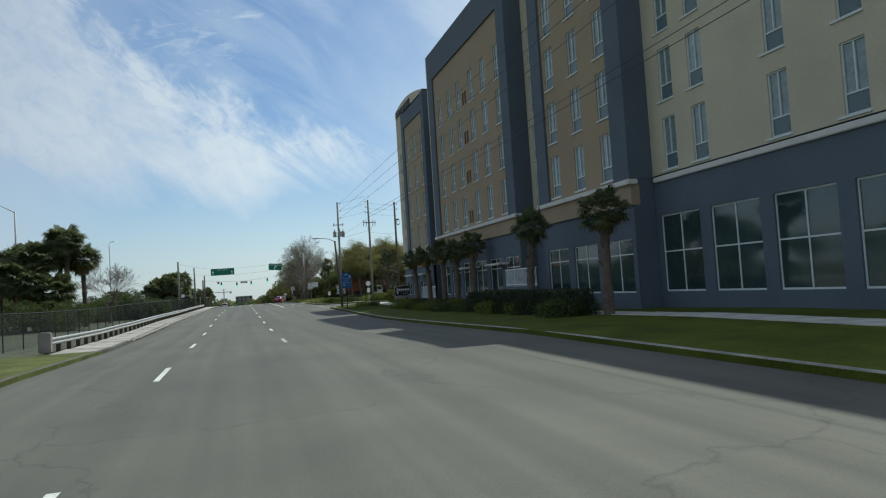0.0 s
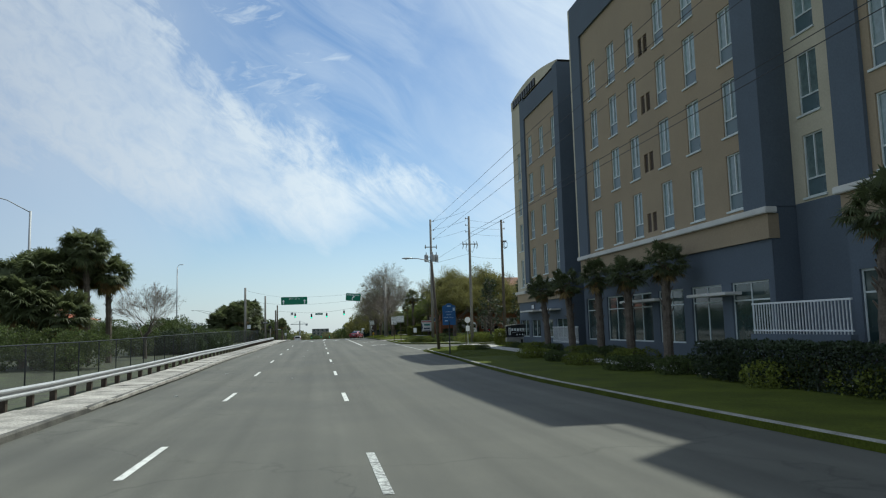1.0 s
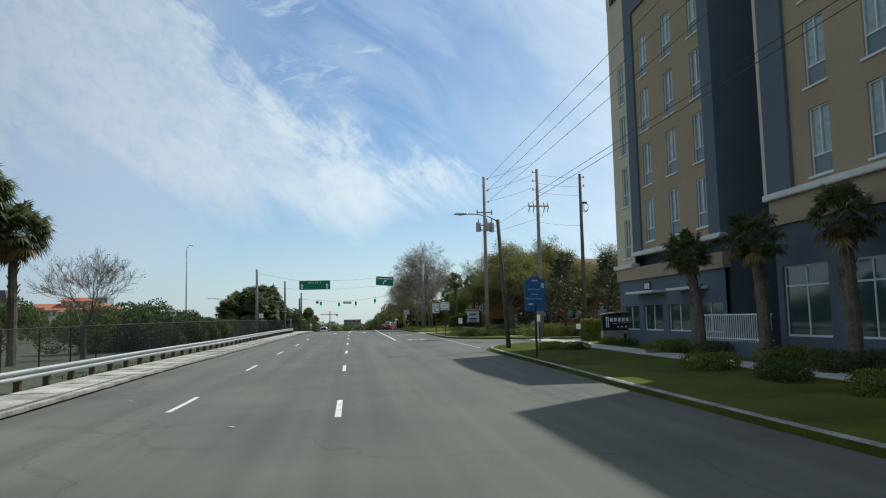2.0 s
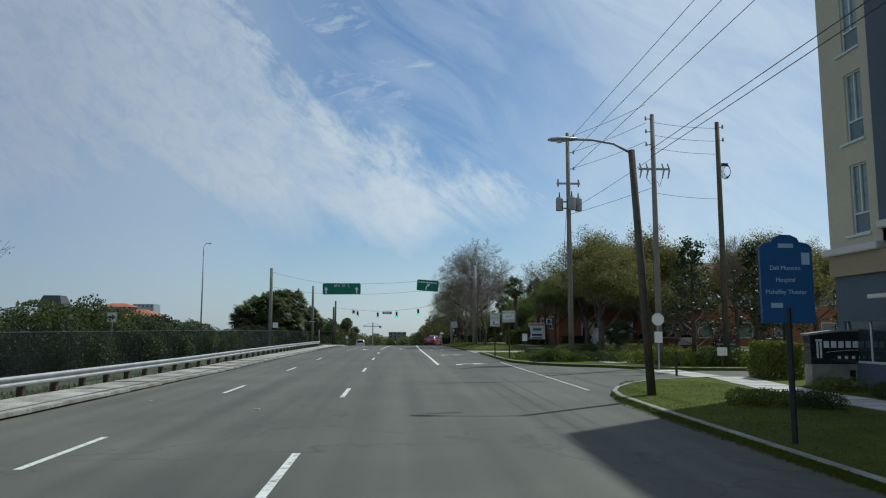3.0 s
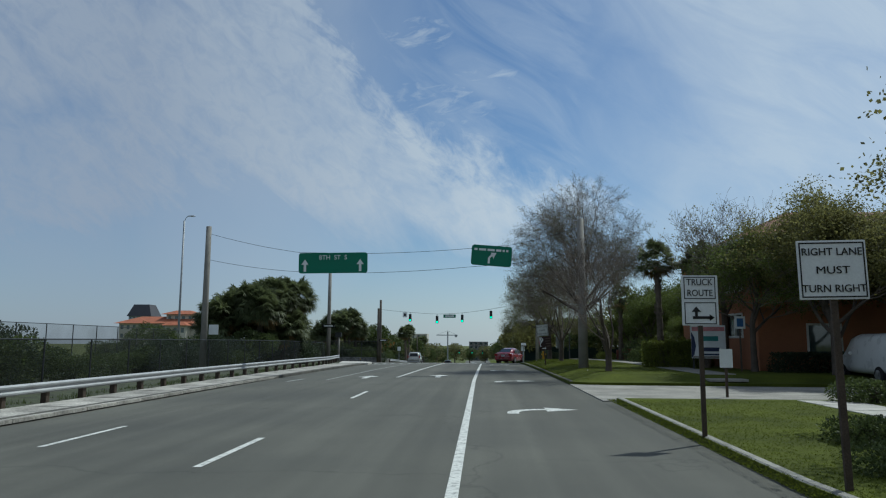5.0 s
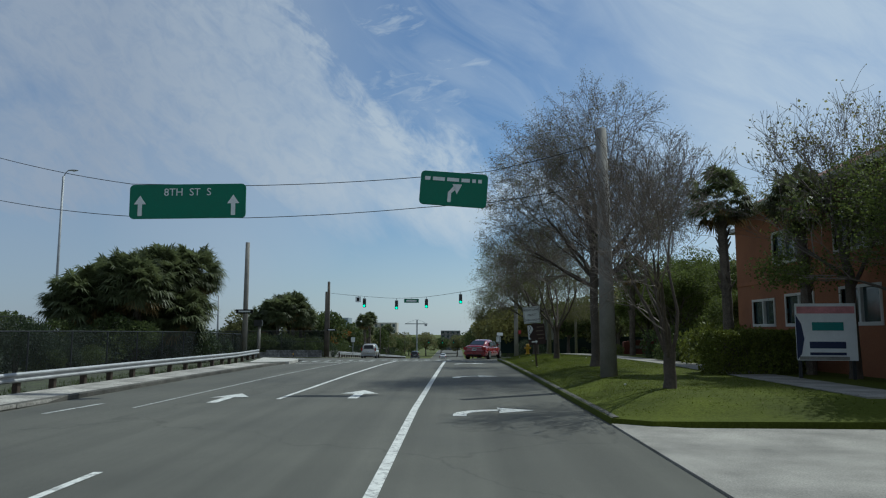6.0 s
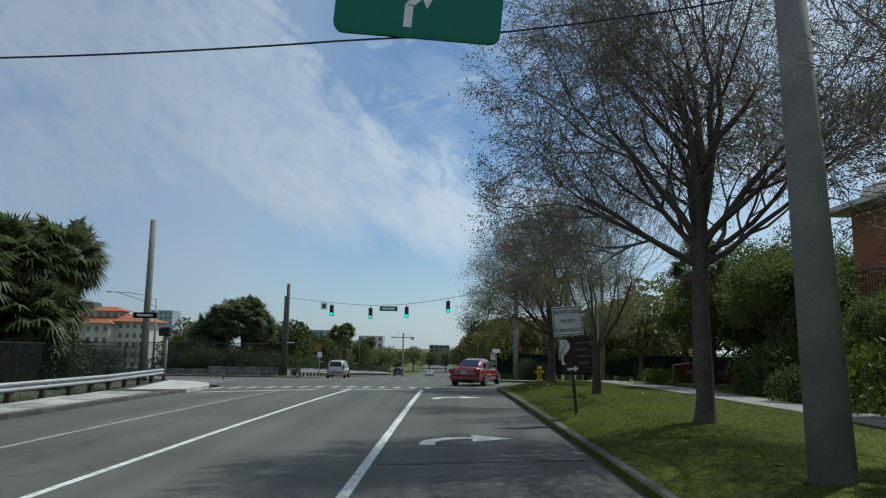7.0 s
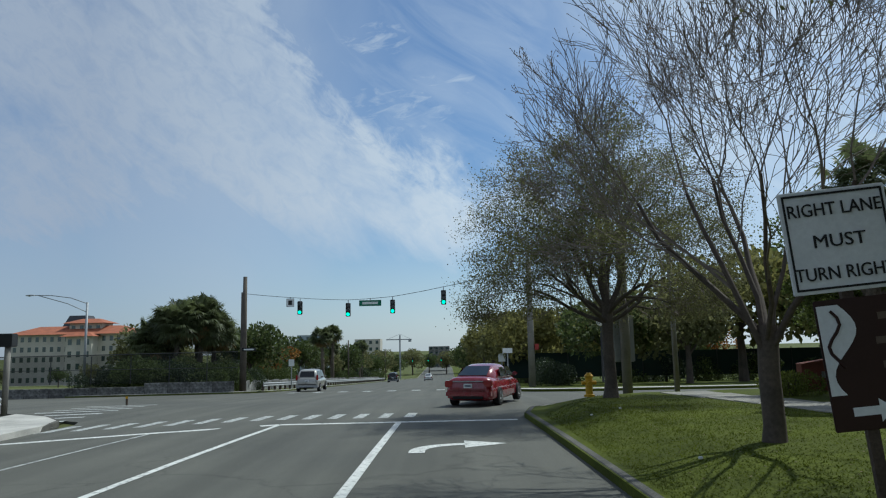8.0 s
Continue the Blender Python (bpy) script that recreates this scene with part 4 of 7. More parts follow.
for y in (117, 120.5, 124.5):
    part("window", Build().box(23.93, 24.02, y - 0.7, y + 0.7, 1.1, 2.6).box(23.93, 24.02, y - 0.7, y + 0.7, 5.0, 6.6), M_GLASS, pav)


# ---- poles, wires, lamps ----
def pole(name, x, y, z, h, r0, r1, mat, label, lean=(0, 0)):
    t = thing(name, label, "utility pole", at=(x, y, z))
    part("shaft", Build().tube([(0, 0, -0.2), (lean[0] * 0.5, lean[1] * 0.5, h * 0.5), (lean[0], lean[1], h)], [r0, (r0 + r1) / 2, r1], 12), mat, t, smooth=True)
    return t


def sag(a, b, drop, n=14):
    a, b = Vector(a), Vector(b)
    return [a.lerp(b, k / n) - Vector((0, 0, 4 * drop * (k / n) * (1 - k / n))) for k in range(n + 1)]


def wire(name, runs, r, label, mat=M_WIRE):
    b = Build()
    for a, c, d in runs:
        b.tube(sag(a, c, d), r, 4)
    return tagged(part(name, b, mat), label, "wire", kind="structure")


P1, P2, P3 = (11.62, 71.0), (14.85, 65.55), (18.32, 65.45)
p1 = pole("utility_pole", *P1, 0.12, 13.6, 0.17, 0.11, M_POLE, "tall grey utility pole carrying transformers")
p2 = pole("utility_pole", *P2, 0.12, 13.15, 0.17, 0.11, M_POLE, "tall grey utility pole with fuse switches")
p3 = pole("utility_pole", *P3, 0.12, 12.77, 0.17, 0.11, M_WOOD, "tall weathered wooden utility pole with cable coils")


def insulators(t, zs, reach=0.35):
    for z in zs:
        part("insulator", Build().tube([(0, 0, z), (reach, 0, z + 0.02)], 0.03, 6).tube([(reach, 0, z - 0.06), (reach, 0, z + 0.13)], [0.06, 0.04], 8), M_DULL, t)


insulators(p1, (13.4, 12.4, 11.4))
insulators(p2, (12.9, 12.2, 11.5), -0.35)
insulators(p3, (12.5, 11.8), 0.3)
part("crossarm", Build().box(-0.7, 0.7, -0.06, 0.06, 10.45, 10.55).tube([(-0.62, 0, 10.3), (-0.62, 0, 10.75)], 0.05, 6).tube([(0.62, 0, 10.3), (0.62, 0, 10.75)], 0.05, 6), M_DULL, p1)
for x, y in ((-0.55, 0.0), (0.1, -0.38), (0.6, 0.05)):
    c = Build().tube([(x, y, 8.85), (x, y, 9.55), (x, y, 9.65)], [0.22, 0.22, 0.16], 14)
    tk = part("transformer", c, M_DULL, p1, "grey drum transformer", smooth=False)
    part("bushing", Build().tube([(x, y, 9.65), (x, y, 9.95)], [0.05, 0.03], 8), M_DARK, tk)
part("bracket", Build().box(-0.5, 0.55, -0.05, 0.05, 9.35, 9.43).box(-0.5, 0.55, -0.05, 0.05, 8.95, 9.03), M_DULL, p1)
part("guy_wires", Build().tube([(0.1, 0, 11.8), (-0.5, -0.25, 5.0)], 0.012, 4).tube([(0.1, 0, 9.7), (-0.45, -0.2, 4.0)], 0.012, 4), M_WIRE, p1)
for t, zz in ((p2, 10.15),):
    part("crossarm", Build().box(-0.8, 0.8, -0.05, 0.05, zz, zz + 0.1), M_DULL, t)
    for x in (-0.75, -0.4, 0.45, 0.75):
        part("fuse_switch", Build().tube([(x, 0, zz - 0.45), (x + 0.1, 0, zz), (x, 0, zz + 0.35)], [0.03, 0.05, 0.03], 6), M_DULL, t)
    part("jumper", Build().tube([(0.45, 0, zz - 0.4), (0.25, -0.1, zz - 0.9), (0.1, -0.12, zz - 0.6)], 0.015, 4).tube([(-0.4, 0, zz - 0.4), (-0.2, -0.1, zz - 0.8), (-0.1, -0.12, zz - 0.5)], 0.015, 4), M_WIRE, t)
coil = Build()
for k in range(5):
    pts = [(0.28 + 0.03 * k + 0.30 * math.cos(a) * (1 - 0.1 * k), -0.1, 10.1 + 0.42 * math.sin(a) * (1 - 0.08 * k)) for a in [2 * math.pi * j / 12 for j in range(13)]]
    coil.tube(pts, 0.016, 4, caps=False)
part("cable_coil", coil, M_WIRE, p3)
part("bracket", Build().box(-0.1, 0.5, -0.06, 0.06, 10.4, 10.55), M_DULL, p3)
BACK = (11.5, -75)
wire("power_line", [((P1[0] + 0.35, P1[1], z), (*BACK, z + 0.1), 0.25) for z in (13.55, 12.55, 11.55)], 0.012, "three bare power wires along the road")
wire("power_line", [((P2[0] - 0.15, P2[1], 10.9), (12.3, -75, 9.6), 0.6), ((P2[0] - 0.15, P2[1], 11.3), (14.2, -75, 11.0), 0.6)], 0.016, "thick black cables along the road")
wire("power_line", [((P1[0] + 0.35, P1[1], z), (P2[0] - 0.35, P2[1], z + 0.2), 0.08) for z in (13.55, 12.55, 11.55)] + [((*P2, z), (*P3, z - 0.3), 0.08) for z in (12.8, 12.1, 11.4, 9.0)] + [((*P1, 8.9), (*P2, 10.9), 0.05), ((*P1, 8.7), (*P2, 9.3), 0.05)], 0.011, "short wires between three utility poles")


def street_lamp(x, y, h, arm, label, r=0.12, mat=M_WOOD, rise=0.35, z=0.12, lean=(0.0, 0.0)):
    t = thing("street_lamp", label, "street lamp", at=(x, y, z))
    lx, ly = lean
    part("pole", Build().tube([(0, 0, -0.2), (lx, ly, h)], [r, r * 0.75], 12), mat, t, smooth=True)
    ax, ay = arm
    u = Vector((ax, ay, 0)).normalized()
    top = Vector((lx, ly, h))
    e = top + Vector((ax, ay, rise))
    part("arm", Build().tube([top - Vector((0, 0, 0.1)), top + Vector((ax * 0.3, ay * 0.3, rise * 0.55)), top + Vector((ax * 0.65, ay * 0.65, rise * 0.9)), e], 0.035, 8), M_DULL, t, smooth=True)
    side = Vector((-u.y, u.x, 0))
    hd = Build()
    rings = [(-0.15, 0.05, 0.05), (0.02, 0.09, 0.07), (0.2, 0.15, 0.085), (0.42, 0.17, 0.075), (0.6, 0.13, 0.06), (0.7, 0.04, 0.03)]
    for along, wide, tall in rings:
        hd.v += [tuple(e + u * along + side * wide * math.cos(k * math.pi / 6) + Vector((0, 0, tall * math.sin(k * math.pi / 6) * (1.0 if k <= 6 else 0.7)))) for k in range(12)]
    for k in range(len(rings) - 1):
        hd.f += [(k * 12 + i, k * 12 + (i + 1) % 12, k * 12 + 12 + (i + 1) % 12, k * 12 + 12 + i) for i in range(12)]
    hd.f += [tuple(range(11, -1, -1)), tuple(range(len(rings) * 12 - 12, len(rings) * 12))]
    head = part("lamp_head", hd, M_ALU, t, smooth=True)
    part("lens", Build().tube([e + u * 0.36 - Vector((0, 0, 0.045)), e + u * 0.36 - Vector((0, 0, 0.085))], [0.12, 0.08], 12), M_WHITE, head, smooth=True)
    return t


street_lamp(8.65, 49.6, 6.95, (-1.66, 0.25), "leaning wooden street lamp with a long grey arm", r=0.125, lean=(-0.49, -0.3))
street_lamp(-27.6, 137.2, 14.3, (0.5, 0.0), "tall slim grey street lamp", r=0.12, mat=M_DULL, rise=0.5)
street_lamp(-21.3, 48.5, 10.9, (-4.6, -1.6), "tall grey street lamp with a long truss arm", r=0.11, mat=M_DULL, rise=1.3)
dl = street_lamp(-24.2, 166.3, 7.0, (-5.1, 1.0), "grey street lamp with a long double arm", r=0.12, mat=M_DULL, rise=0.75, z=-0.9)
part("lower_arm", Build().tube([(0, 0, 6.2), (-1.8, 0.35, 6.95), (-4.6, 0.9, 7.72)], 0.035, 8), M_DULL, dl, smooth=True)

LP = pole("span_wire_pole", -11.6, 103.9, 0.1, 8.15, 0.19, 0.15, M_POLE, "grey pole that holds the road sign wires")
part("notice", Build().box(0.28, 0.82, -0.03, -0.01, 2.0, 2.55), M_WHITE, LP, "small white notice")
pole("span_wire_pole", 9.45, 103.4, 0.42, 8.2, 0.27, 0.17, M_POLE, "thick leaning grey pole that holds the road sign wires", lean=(0.08, 0.7))
LP2 = pole("signal_pole", -10.65, 132.0, -0.05, 8.35, 0.20, 0.15, M_POLE, "grey pole with a black street name plate")
part("name_plate", Build().box(-0.62, 0.62, -0.24, -0.21, 3.15, 3.45), M_CARBLACK, LP2)
part("plate_bars", Build().box(-0.42, 0.42, -0.252, -0.242, 3.25, 3.36), M_WHITE, LP2)
LP3 = pole("signal_pole", -10.05, 162.1, -1.25, 8.75, 0.20, 0.15, M_WOOD, "weathered pole at the end of the signal wire")
pole("signal_pole", -10.5, 163.3, -1.3, 7.7, 0.20, 0.17, M_WOOD, "second weathered pole beside the signal wire")
part("name_plate", Build().box(-0.1, 0.95, -0.24, -0.21, 3.1, 3.36), M_CARBLACK, LP3)
part("plate_bars", Build().box(0.05, 0.8, -0.252, -0.242, 3.18, 3.28), M_WHITE, LP3)
SR = pole("signal_pole", 11.0, 156.9, -0.95, 8.7, 0.24, 0.19, M_POLE, "pale grey pole at the end of the signal wire")
part("pedestrian_signal", Build().soft(0.22, 0.5, -0.2, 0.12, 2.5, 2.9, 0.02), M_REDPAINT, SR)
pedp = thing("pedestrian_signal_post", "grey post with a dark pedestrian signal box", "signal post", at=(-9.75, 132.5, -0.1))
part("post", Build().tube([(0, 0, 0), (0, 0, 2.45)], 0.10, 10), M_POLE, pedp, smooth=True)
part("signal_box", Build().soft(-0.35, 0.22, -0.2, 0.2, 2.3, 2.75, 0.03), M_DARK, pedp)

wire("sign_span_wire", [((-11.6, 103.93, 7.9), (-6.3, 104.03, 6.8), 0.1), ((-6.3, 104.03, 6.8), (-2.4, 104.03, 6.74), 0.0), ((-2.4, 104.03, 6.74), (3.45, 104.03, 7.02), 0.05), ((3.45, 104.03, 7.02), (5.7, 104.03, 7.2), 0.0), ((5.7, 104.03, 7.2), (9.5, 104.1, 8.2), 0.05), ((-11.6, 103.93, 6.4), (-6.3, 104.03, 5.7), 0.1), ((-6.3, 104.03, 5.7), (-2.4, 104.03, 5.64), 0.0), ((-2.4, 104.03, 5.64), (3.45, 104.03, 5.98), 0.05), ((3.45, 104.03, 5.98), (5.7, 104.03, 6.14), 0.0), ((5.7, 104.03, 6.14), (9.7, 104.2, 6.9), 0.05)], 0.014, "two steel span wires across the road")
SIG = [Vector(p) for p in ((-10.05, 162.1, 6.2), (-6.06, 163.15, 5.86), (-2.31, 163.05, 5.63), (1.2, 162.15, 5.76), (5.1, 158.9, 6.15), (7.2, 157.8, 6.5), (11.0, 156.9, 7.2))]
wire("signal_span_wire", [(a, b, 0.03) for a, b in zip(SIG, SIG[1:])], 0.022, "black span wire that carries the traffic lights")


def road_sign_green(x0, x1, z0, z1, y, label, tilt=0.0):
    t = thing("guide_sign", label, "road sign", at=((x0 + x1) / 2, y, (z0 + z1) / 2))
    t.matrix_basis = pose((x0 + x1) / 2, y, (z0 + z1) / 2, 0, -tilt, 0)
    w, h = (x1 - x0) / 2, (z1 - z0) / 2
    r = 0.14
    out = []
    for cx, cz, a0 in ((w - r, h - r, 0), (-w + r, h - r, 90), (-w + r, -h + r, 180), (w - r, -h + r, 270)):
        out += [(cx + r * math.cos(radians(a0 + k * 22.5)), cz + r * math.sin(radians(a0 + k * 22.5))) for k in range(5)]
    up = Matrix.Rotation(radians(90), 4, "X")
    part("panel", Build().prism(out, -0.03, 0.03, up), M_GREEN, t)
    s = 0.955
    part("border", Build().prism([(p[0] * s if abs(p[0]) < w * 0.9 else p[0] - math.copysign(0.05, p[0]), p[1] * s) for p in out], 0.031, 0.033, up), M_GREEN, t)
    part("hanger", Build().box(-w * 0.6, -w * 0.6 + 0.06, 0.035, 0.06, -h + 0.05, h - 0.05).box(w * 0.6, w * 0.6 + 0.06, 0.035, 0.06, -h + 0.05, h - 0.05), M_DULL, t)
    return t, w, h


def up_arrow(t, x, z, s=1.0, turn=False):
    b = Build()
    y = -0.04
    if turn:
        b.face([(x - 0.16 * s, y, z - 0.28 * s), (x - 0.06 * s, y, z - 0.28 * s), (x - 0.06 * s, y, z), (x - 0.16 * s, y, z)])
        b.face([(x - 0.16 * s, y, z), (x - 0.06 * s, y, z - 0.02 * s), (x + 0.06 * s, y, z + 0.10 * s), (x + 0.0 * s, y, z + 0.2 * s)])
        b.face([(x - 0.04 * s, y, z + 0.25 * s), (x + 0.10 * s, y, z - 0.04 * s), (x + 0.24 * s, y, z + 0.26 * s)])
    else:
        b.face([(x - 0.06 * s, y, z - 0.28 * s), (x + 0.06 * s, y, z - 0.28 * s), (x + 0.06 * s, y, z + 0.05 * s), (x - 0.06 * s, y, z + 0.05 * s)])
        b.face([(x - 0.17 * s, y, z + 0.05 * s), (x + 0.17 * s, y, z + 0.05 * s), (x, y, z + 0.3 * s)])
    part("arrow", b, M_WHITE, t)


gl, w, h = road_sign_green(-6.34, -2.42, 5.62, 6.78, 104.0, "wide green overhead road sign with two white arrows", 0.6)
letter_part("8TH  ST  S", 0.36, M_WHITE, gl, (0.0, -0.04, 0.30))
up_arrow(gl, -1.6, -0.15, 1.2)
up_arrow(gl, 1.55, -0.15, 1.2)
gr, w, h = road_sign_green(3.43, 5.68, 6.02, 7.16, 104.0, "green overhead road sign with a white turning arrow", -4.3)
for x0, x1 in ((-0.98, -0.80), (-0.72, -0.32), (-0.24, 0.16), (0.24, 0.52), (0.60, 0.72), (0.80, 0.92)):
    part("bar", Build().box(x0, x1, -0.042, -0.036, 0.26, 0.38), M_WHITE, gr)
up_arrow(gr, 0.0, -0.12, 1.15, True)


def post_sign(x, y, z, w, h, low, mat, label, name="road_sign", lean=0.0, rz=0.0, post=M_BLOCK, pr=0.04):
    """A panel on a post, facing -y; low: height of the panel's lower edge."""
    t = thing(name, label, "road sign", at=(x, y, z))
    t.matrix_basis = pose(x, y, z, 0, lean, rz)
    part("post", Build().box(-pr, pr, -pr * 0.6, pr * 0.6, -0.1, low + h * 0.9), post, t)
    part("panel", Build().soft(-w / 2, w / 2, -pr * 0.6 - 0.02, -pr * 0.6 - 0.004, low, low + h, 0.006), mat, t)
    return t, -pr * 0.6 - 0.024


def frame_bars(t, y, w, h, low, mat=M_BLACK, e=0.025, b=0.016):
    f = Build()
    a = w / 2 - e
    f.box(-a, a, y - 0.002, y, low + e, low + e + b).box(-a, a, y - 0.002, y, low + h - e - b, low + h - e)
    f.box(-a, -a + b, y - 0.002, y, low + e + b, low + h - e - b).box(a - b, a, y - 0.002, y, low + e + b, low + h - e - b)
    part("border", f, mat, t)


def must_sign(x, y, z, low, label, w=0.80, h=0.93, lean=0.0, rz=0.0):
    t, yy = post_sign(x, y, z, w, h, low, M_WHITE, label, lean=lean, rz=rz)
    frame_bars(t, yy, w, h, low)
    for k, s in enumerate(("RIGHT LANE", "MUST", "TURN RIGHT")):
        letter_part(s, 0.178 * h, M_BLACK, t, (0, yy - 0.003, low + h * (0.80 - 0.31 * k)), squeeze=(0.80 if k != 1 else 1.0) * w / h * 1.1)
    return t, yy


must_sign(8.36, 73.4, 0.14, 2.2, "white lettered lane sign on a dark timber post", w=0.82, h=0.72, lean=-1.0)
mb, yy = must_sign(8.27, 113.2, 0.41, 1.84, "leaning white lettered lane sign above a brown panel", w=0.76, h=0.75, lean=-5.0, rz=-4)
BO = pose(0.14, 0, 0.07)
part("brown_panel", Build().soft(-0.40, 0.38, -0.045, -0.028, 0.80, 1.72, 0.006, BO), M_BROWN, mb, "brown wayfinding panel with a pale swirl")
swirl = Build()
edge_pts = [(-0.24 + 0.10 * math.sin(k * 0.42), 1.68 - 0.045 * k) for k in range(15)]
for (xa, za), (xb, zb) in zip(edge_pts, edge_pts[1:]):
    swirl.face([BO @ Vector((-0.39, -0.049, za)), BO @ Vector((xa, -0.049, za)), BO @ Vector((xb, -0.049, zb)), BO @ Vector((-0.39, -0.049, zb))])
part("swirl", swirl.weld(), M_WHITE, mb)
part("swirl_line", Build().tube([BO @ Vector((-0.30 + 0.05 * math.sin(k * 0.9), -0.05, 1.64 - 0.05 * k)) for k in range(9)], 0.014, 4), M_BROWN, mb)
for k, (x0, x1) in enumerate(((0.02, 0.34), (-0.02, 0.30), (0.0, 0.36), (0.04, 0.30))):
    part("bar", Build().box(x0, x1, -0.048, -0.046, 1.55 - 0.17 * k, 1.60 - 0.17 * k, BO), M_LOUVRE, mb)
part("arrow", Build().prism([(-0.16, -0.03), (0.02, -0.03), (0.02, -0.08), (0.12, 0.0), (0.02, 0.08), (0.02, 0.03), (-0.16, 0.03)], 0.046, 0.049, BO @ pose(-0.1, 0, 0.93, 90)), M_WHITE, mb)

tk, yy = post_sign(8.07, 77.9, 0.13, 0.66, 0.92, 2.0, M_WHITE, "white truck route sign with a black branching arrow")
frame_bars(tk, yy, 0.62, 0.46, 2.46)
frame_bars(tk, yy, 0.62, 0.45, 2.0)
letter_part("TRUCK", 0.17, M_BLACK, tk, (0, yy - 0.003, 2.79), squeeze=0.85)
letter_part("ROUTE", 0.17, M_BLACK, tk, (0, yy - 0.003, 2.59), squeeze=0.85)
part("arrow", Build().box(-0.14, 0.2, yy - 0.004, yy - 0.002, 2.12, 2.17).box(-0.1, -0.05, yy - 0.004, yy - 0.002, 2.17, 2.25).prism([(-0.16, 0), (0.01, 0), (-0.075, 0.1)], 0, 0.003, pose(0, yy - 0.001, 2.25, 90)).prism([(0, -0.06), (0.09, 0), (0, 0.06)], 0, 0.003, pose(0.16, yy - 0.001, 2.145, 90)), M_BLACK, tk)

bs = thing("wayfinding_sign", "blue wayfinding sign with a rounded top on a dark post", "road sign", at=(7.97, 41.2, 0.12))
part("post", Build().tube([(0, 0, -0.1), (0, 0, 2.2)], 0.05, 8), M_DARK, bs)
out = [(-0.45, 0), (0.45, 0), (0.45, 1.27)] + [(0.36, 1.33), (0.24, 1.35), (0.2, 1.42), (0.08, 1.47), (-0.08, 1.47), (-0.2, 1.42), (-0.24, 1.35), (-0.36, 1.33), (-0.45, 1.27)]
part("panel", Build().prism(out, -0.03, 0.03, pose(0, 0, 1.95, 90)), M_BLUE, bs)
for k, s in enumerate(("Dali Museum", "Hospital", "Mahaffey Theater")):
    letter_part(s, 0.105, M_PALE, bs, (-0.03, -0.034, 2.86 - 0.20 * k), squeeze=0.95)
part("text_bar", Build().box(-0.3, -0.1, -0.036, -0.032, 2.20, 2.28), M_PALE, bs)
part("text_bar", Build().box(-0.13, 0.13, -0.036, -0.032, 3.20, 3.27), M_PALE, bs)
part("symbol", Build().box(0.26, 0.40, -0.036, -0.032, 2.92, 3.12), M_PALE, bs)
post_sign(12.5, 57.5, 0.12, 0.10, 0.10, 0.75, M_DARK, "short dark marker post on the verge", name="marker_post")

st = thing("stop_sign", "back of an octagonal sign above a white notice on a post", "road sign", at=(13.85, 63.0, 0.12))
part("post", Build().box(-0.03, 0.03, -0.02, 0.02, -0.1, 2.6), M_DULL, st)
# the plate's bare back is coloured white in place of its metal shine
part("plate", Build().prism([(0.31 * math.cos(radians(22.5 + 45 * k)), 0.31 * math.sin(radians(22.5 + 45 * k))) for k in range(8)], 0.0, 0.012, pose(0, -0.02, 2.3, 90)), M_WHITE, st)
part("notice", Build().box(-0.19, 0.19, -0.035, -0.022, 1.2, 1.72), M_WHITE, st)
for x, y, w, h, low in ((17.2, 63.6, 0.5, 0.4, 0.5), (12.0, 88.5, 0.42, 0.6, 0.9)):
    post_sign(x, y, 0.12, w, h, low, M_WHITE, "small white notice on a low post", name="notice")
es = thing("estate_sign", "white real estate board with coloured bars", "sign", at=(14.88, 102.4, 0.32), rz=-10)
part("board", Build().soft(0, 1.68, -0.03, 0.03, 0.66, 2.36, 0.01), M_WHITE, es)
part("board_posts", Build().box(0.05, 0.14, 0.03, 0.1, -0.1, 2.36).box(1.54, 1.62, 0.03, 0.1, -0.1, 2.36), M_DARK, es)
part("bar", Build().box(0.04, 1.64, -0.036, -0.032, 2.06, 2.27), M_PINK, es)
part("bar", Build().box(0.45, 1.32, -0.036, -0.032, 1.55, 1.8), M_TEAL, es)
part("bar", Build().box(0.36, 1.36, -0.036, -0.032, 1.02, 1.22), M_NAVY, es)
part("bar", Build().box(0.36, 1.36, -0.036, -0.032, 0.82, 0.9), M_NAVY, es)
part("base_strip", Build().box(0.06, 1.44, -0.036, -0.032, 0.68, 0.78), M_KERB, es)
part("navy_corner", Build().prism([(0, 0.68), (0.13, 0.85), (0.22, 1.3), (0.15, 1.75), (0, 2.03)], 0.033, 0.036, pose(0, 0, 0, 90)), M_NAVY, es)
fs, _ = post_sign(-12.85, 66.6, 0.1, 0.46, 0.46, 2.12, M_WHITE, "small white arrow sign behind the fence", post=M_STEEL)
part("arrow", Build().prism([(-0.15, -0.05), (0.02, -0.05), (0.02, -0.14), (0.17, 0), (0.02, 0.14), (0.02, 0.05), (-0.15, 0.05)], 0, 0.003, pose(0, -0.05, 2.35, 90)), M_BLACK, fs)
pk1, _ = post_sign(16.4, 99.6, 0.4, 0.5, 0.6, 2.1, M_WHITE, "white parking notice with a blue symbol")
part("symbol", Build().box(-0.15, 0.15, -0.06, -0.05, 2.2, 2.6), M_BLUE, pk1)
for x, y, low, w, h in ((9.0, 152.5, 2.2, 0.6, 0.3), (9.6, 165, 1.9, 0.55, 0.7), (-8.6, 172, 2.0, 0.5, 0.6)):
    post_sign(x, y, prof(y) + 0.1, w, h, low, M_WHITE, "white road sign past the crossing", post=M_DULL)
we, _ = post_sign(-8.9, 139.9, prof(140), 0.1, 0.1, 0.3, M_YELLOW, "low yellow marker by the concrete wall", name="marker_post")


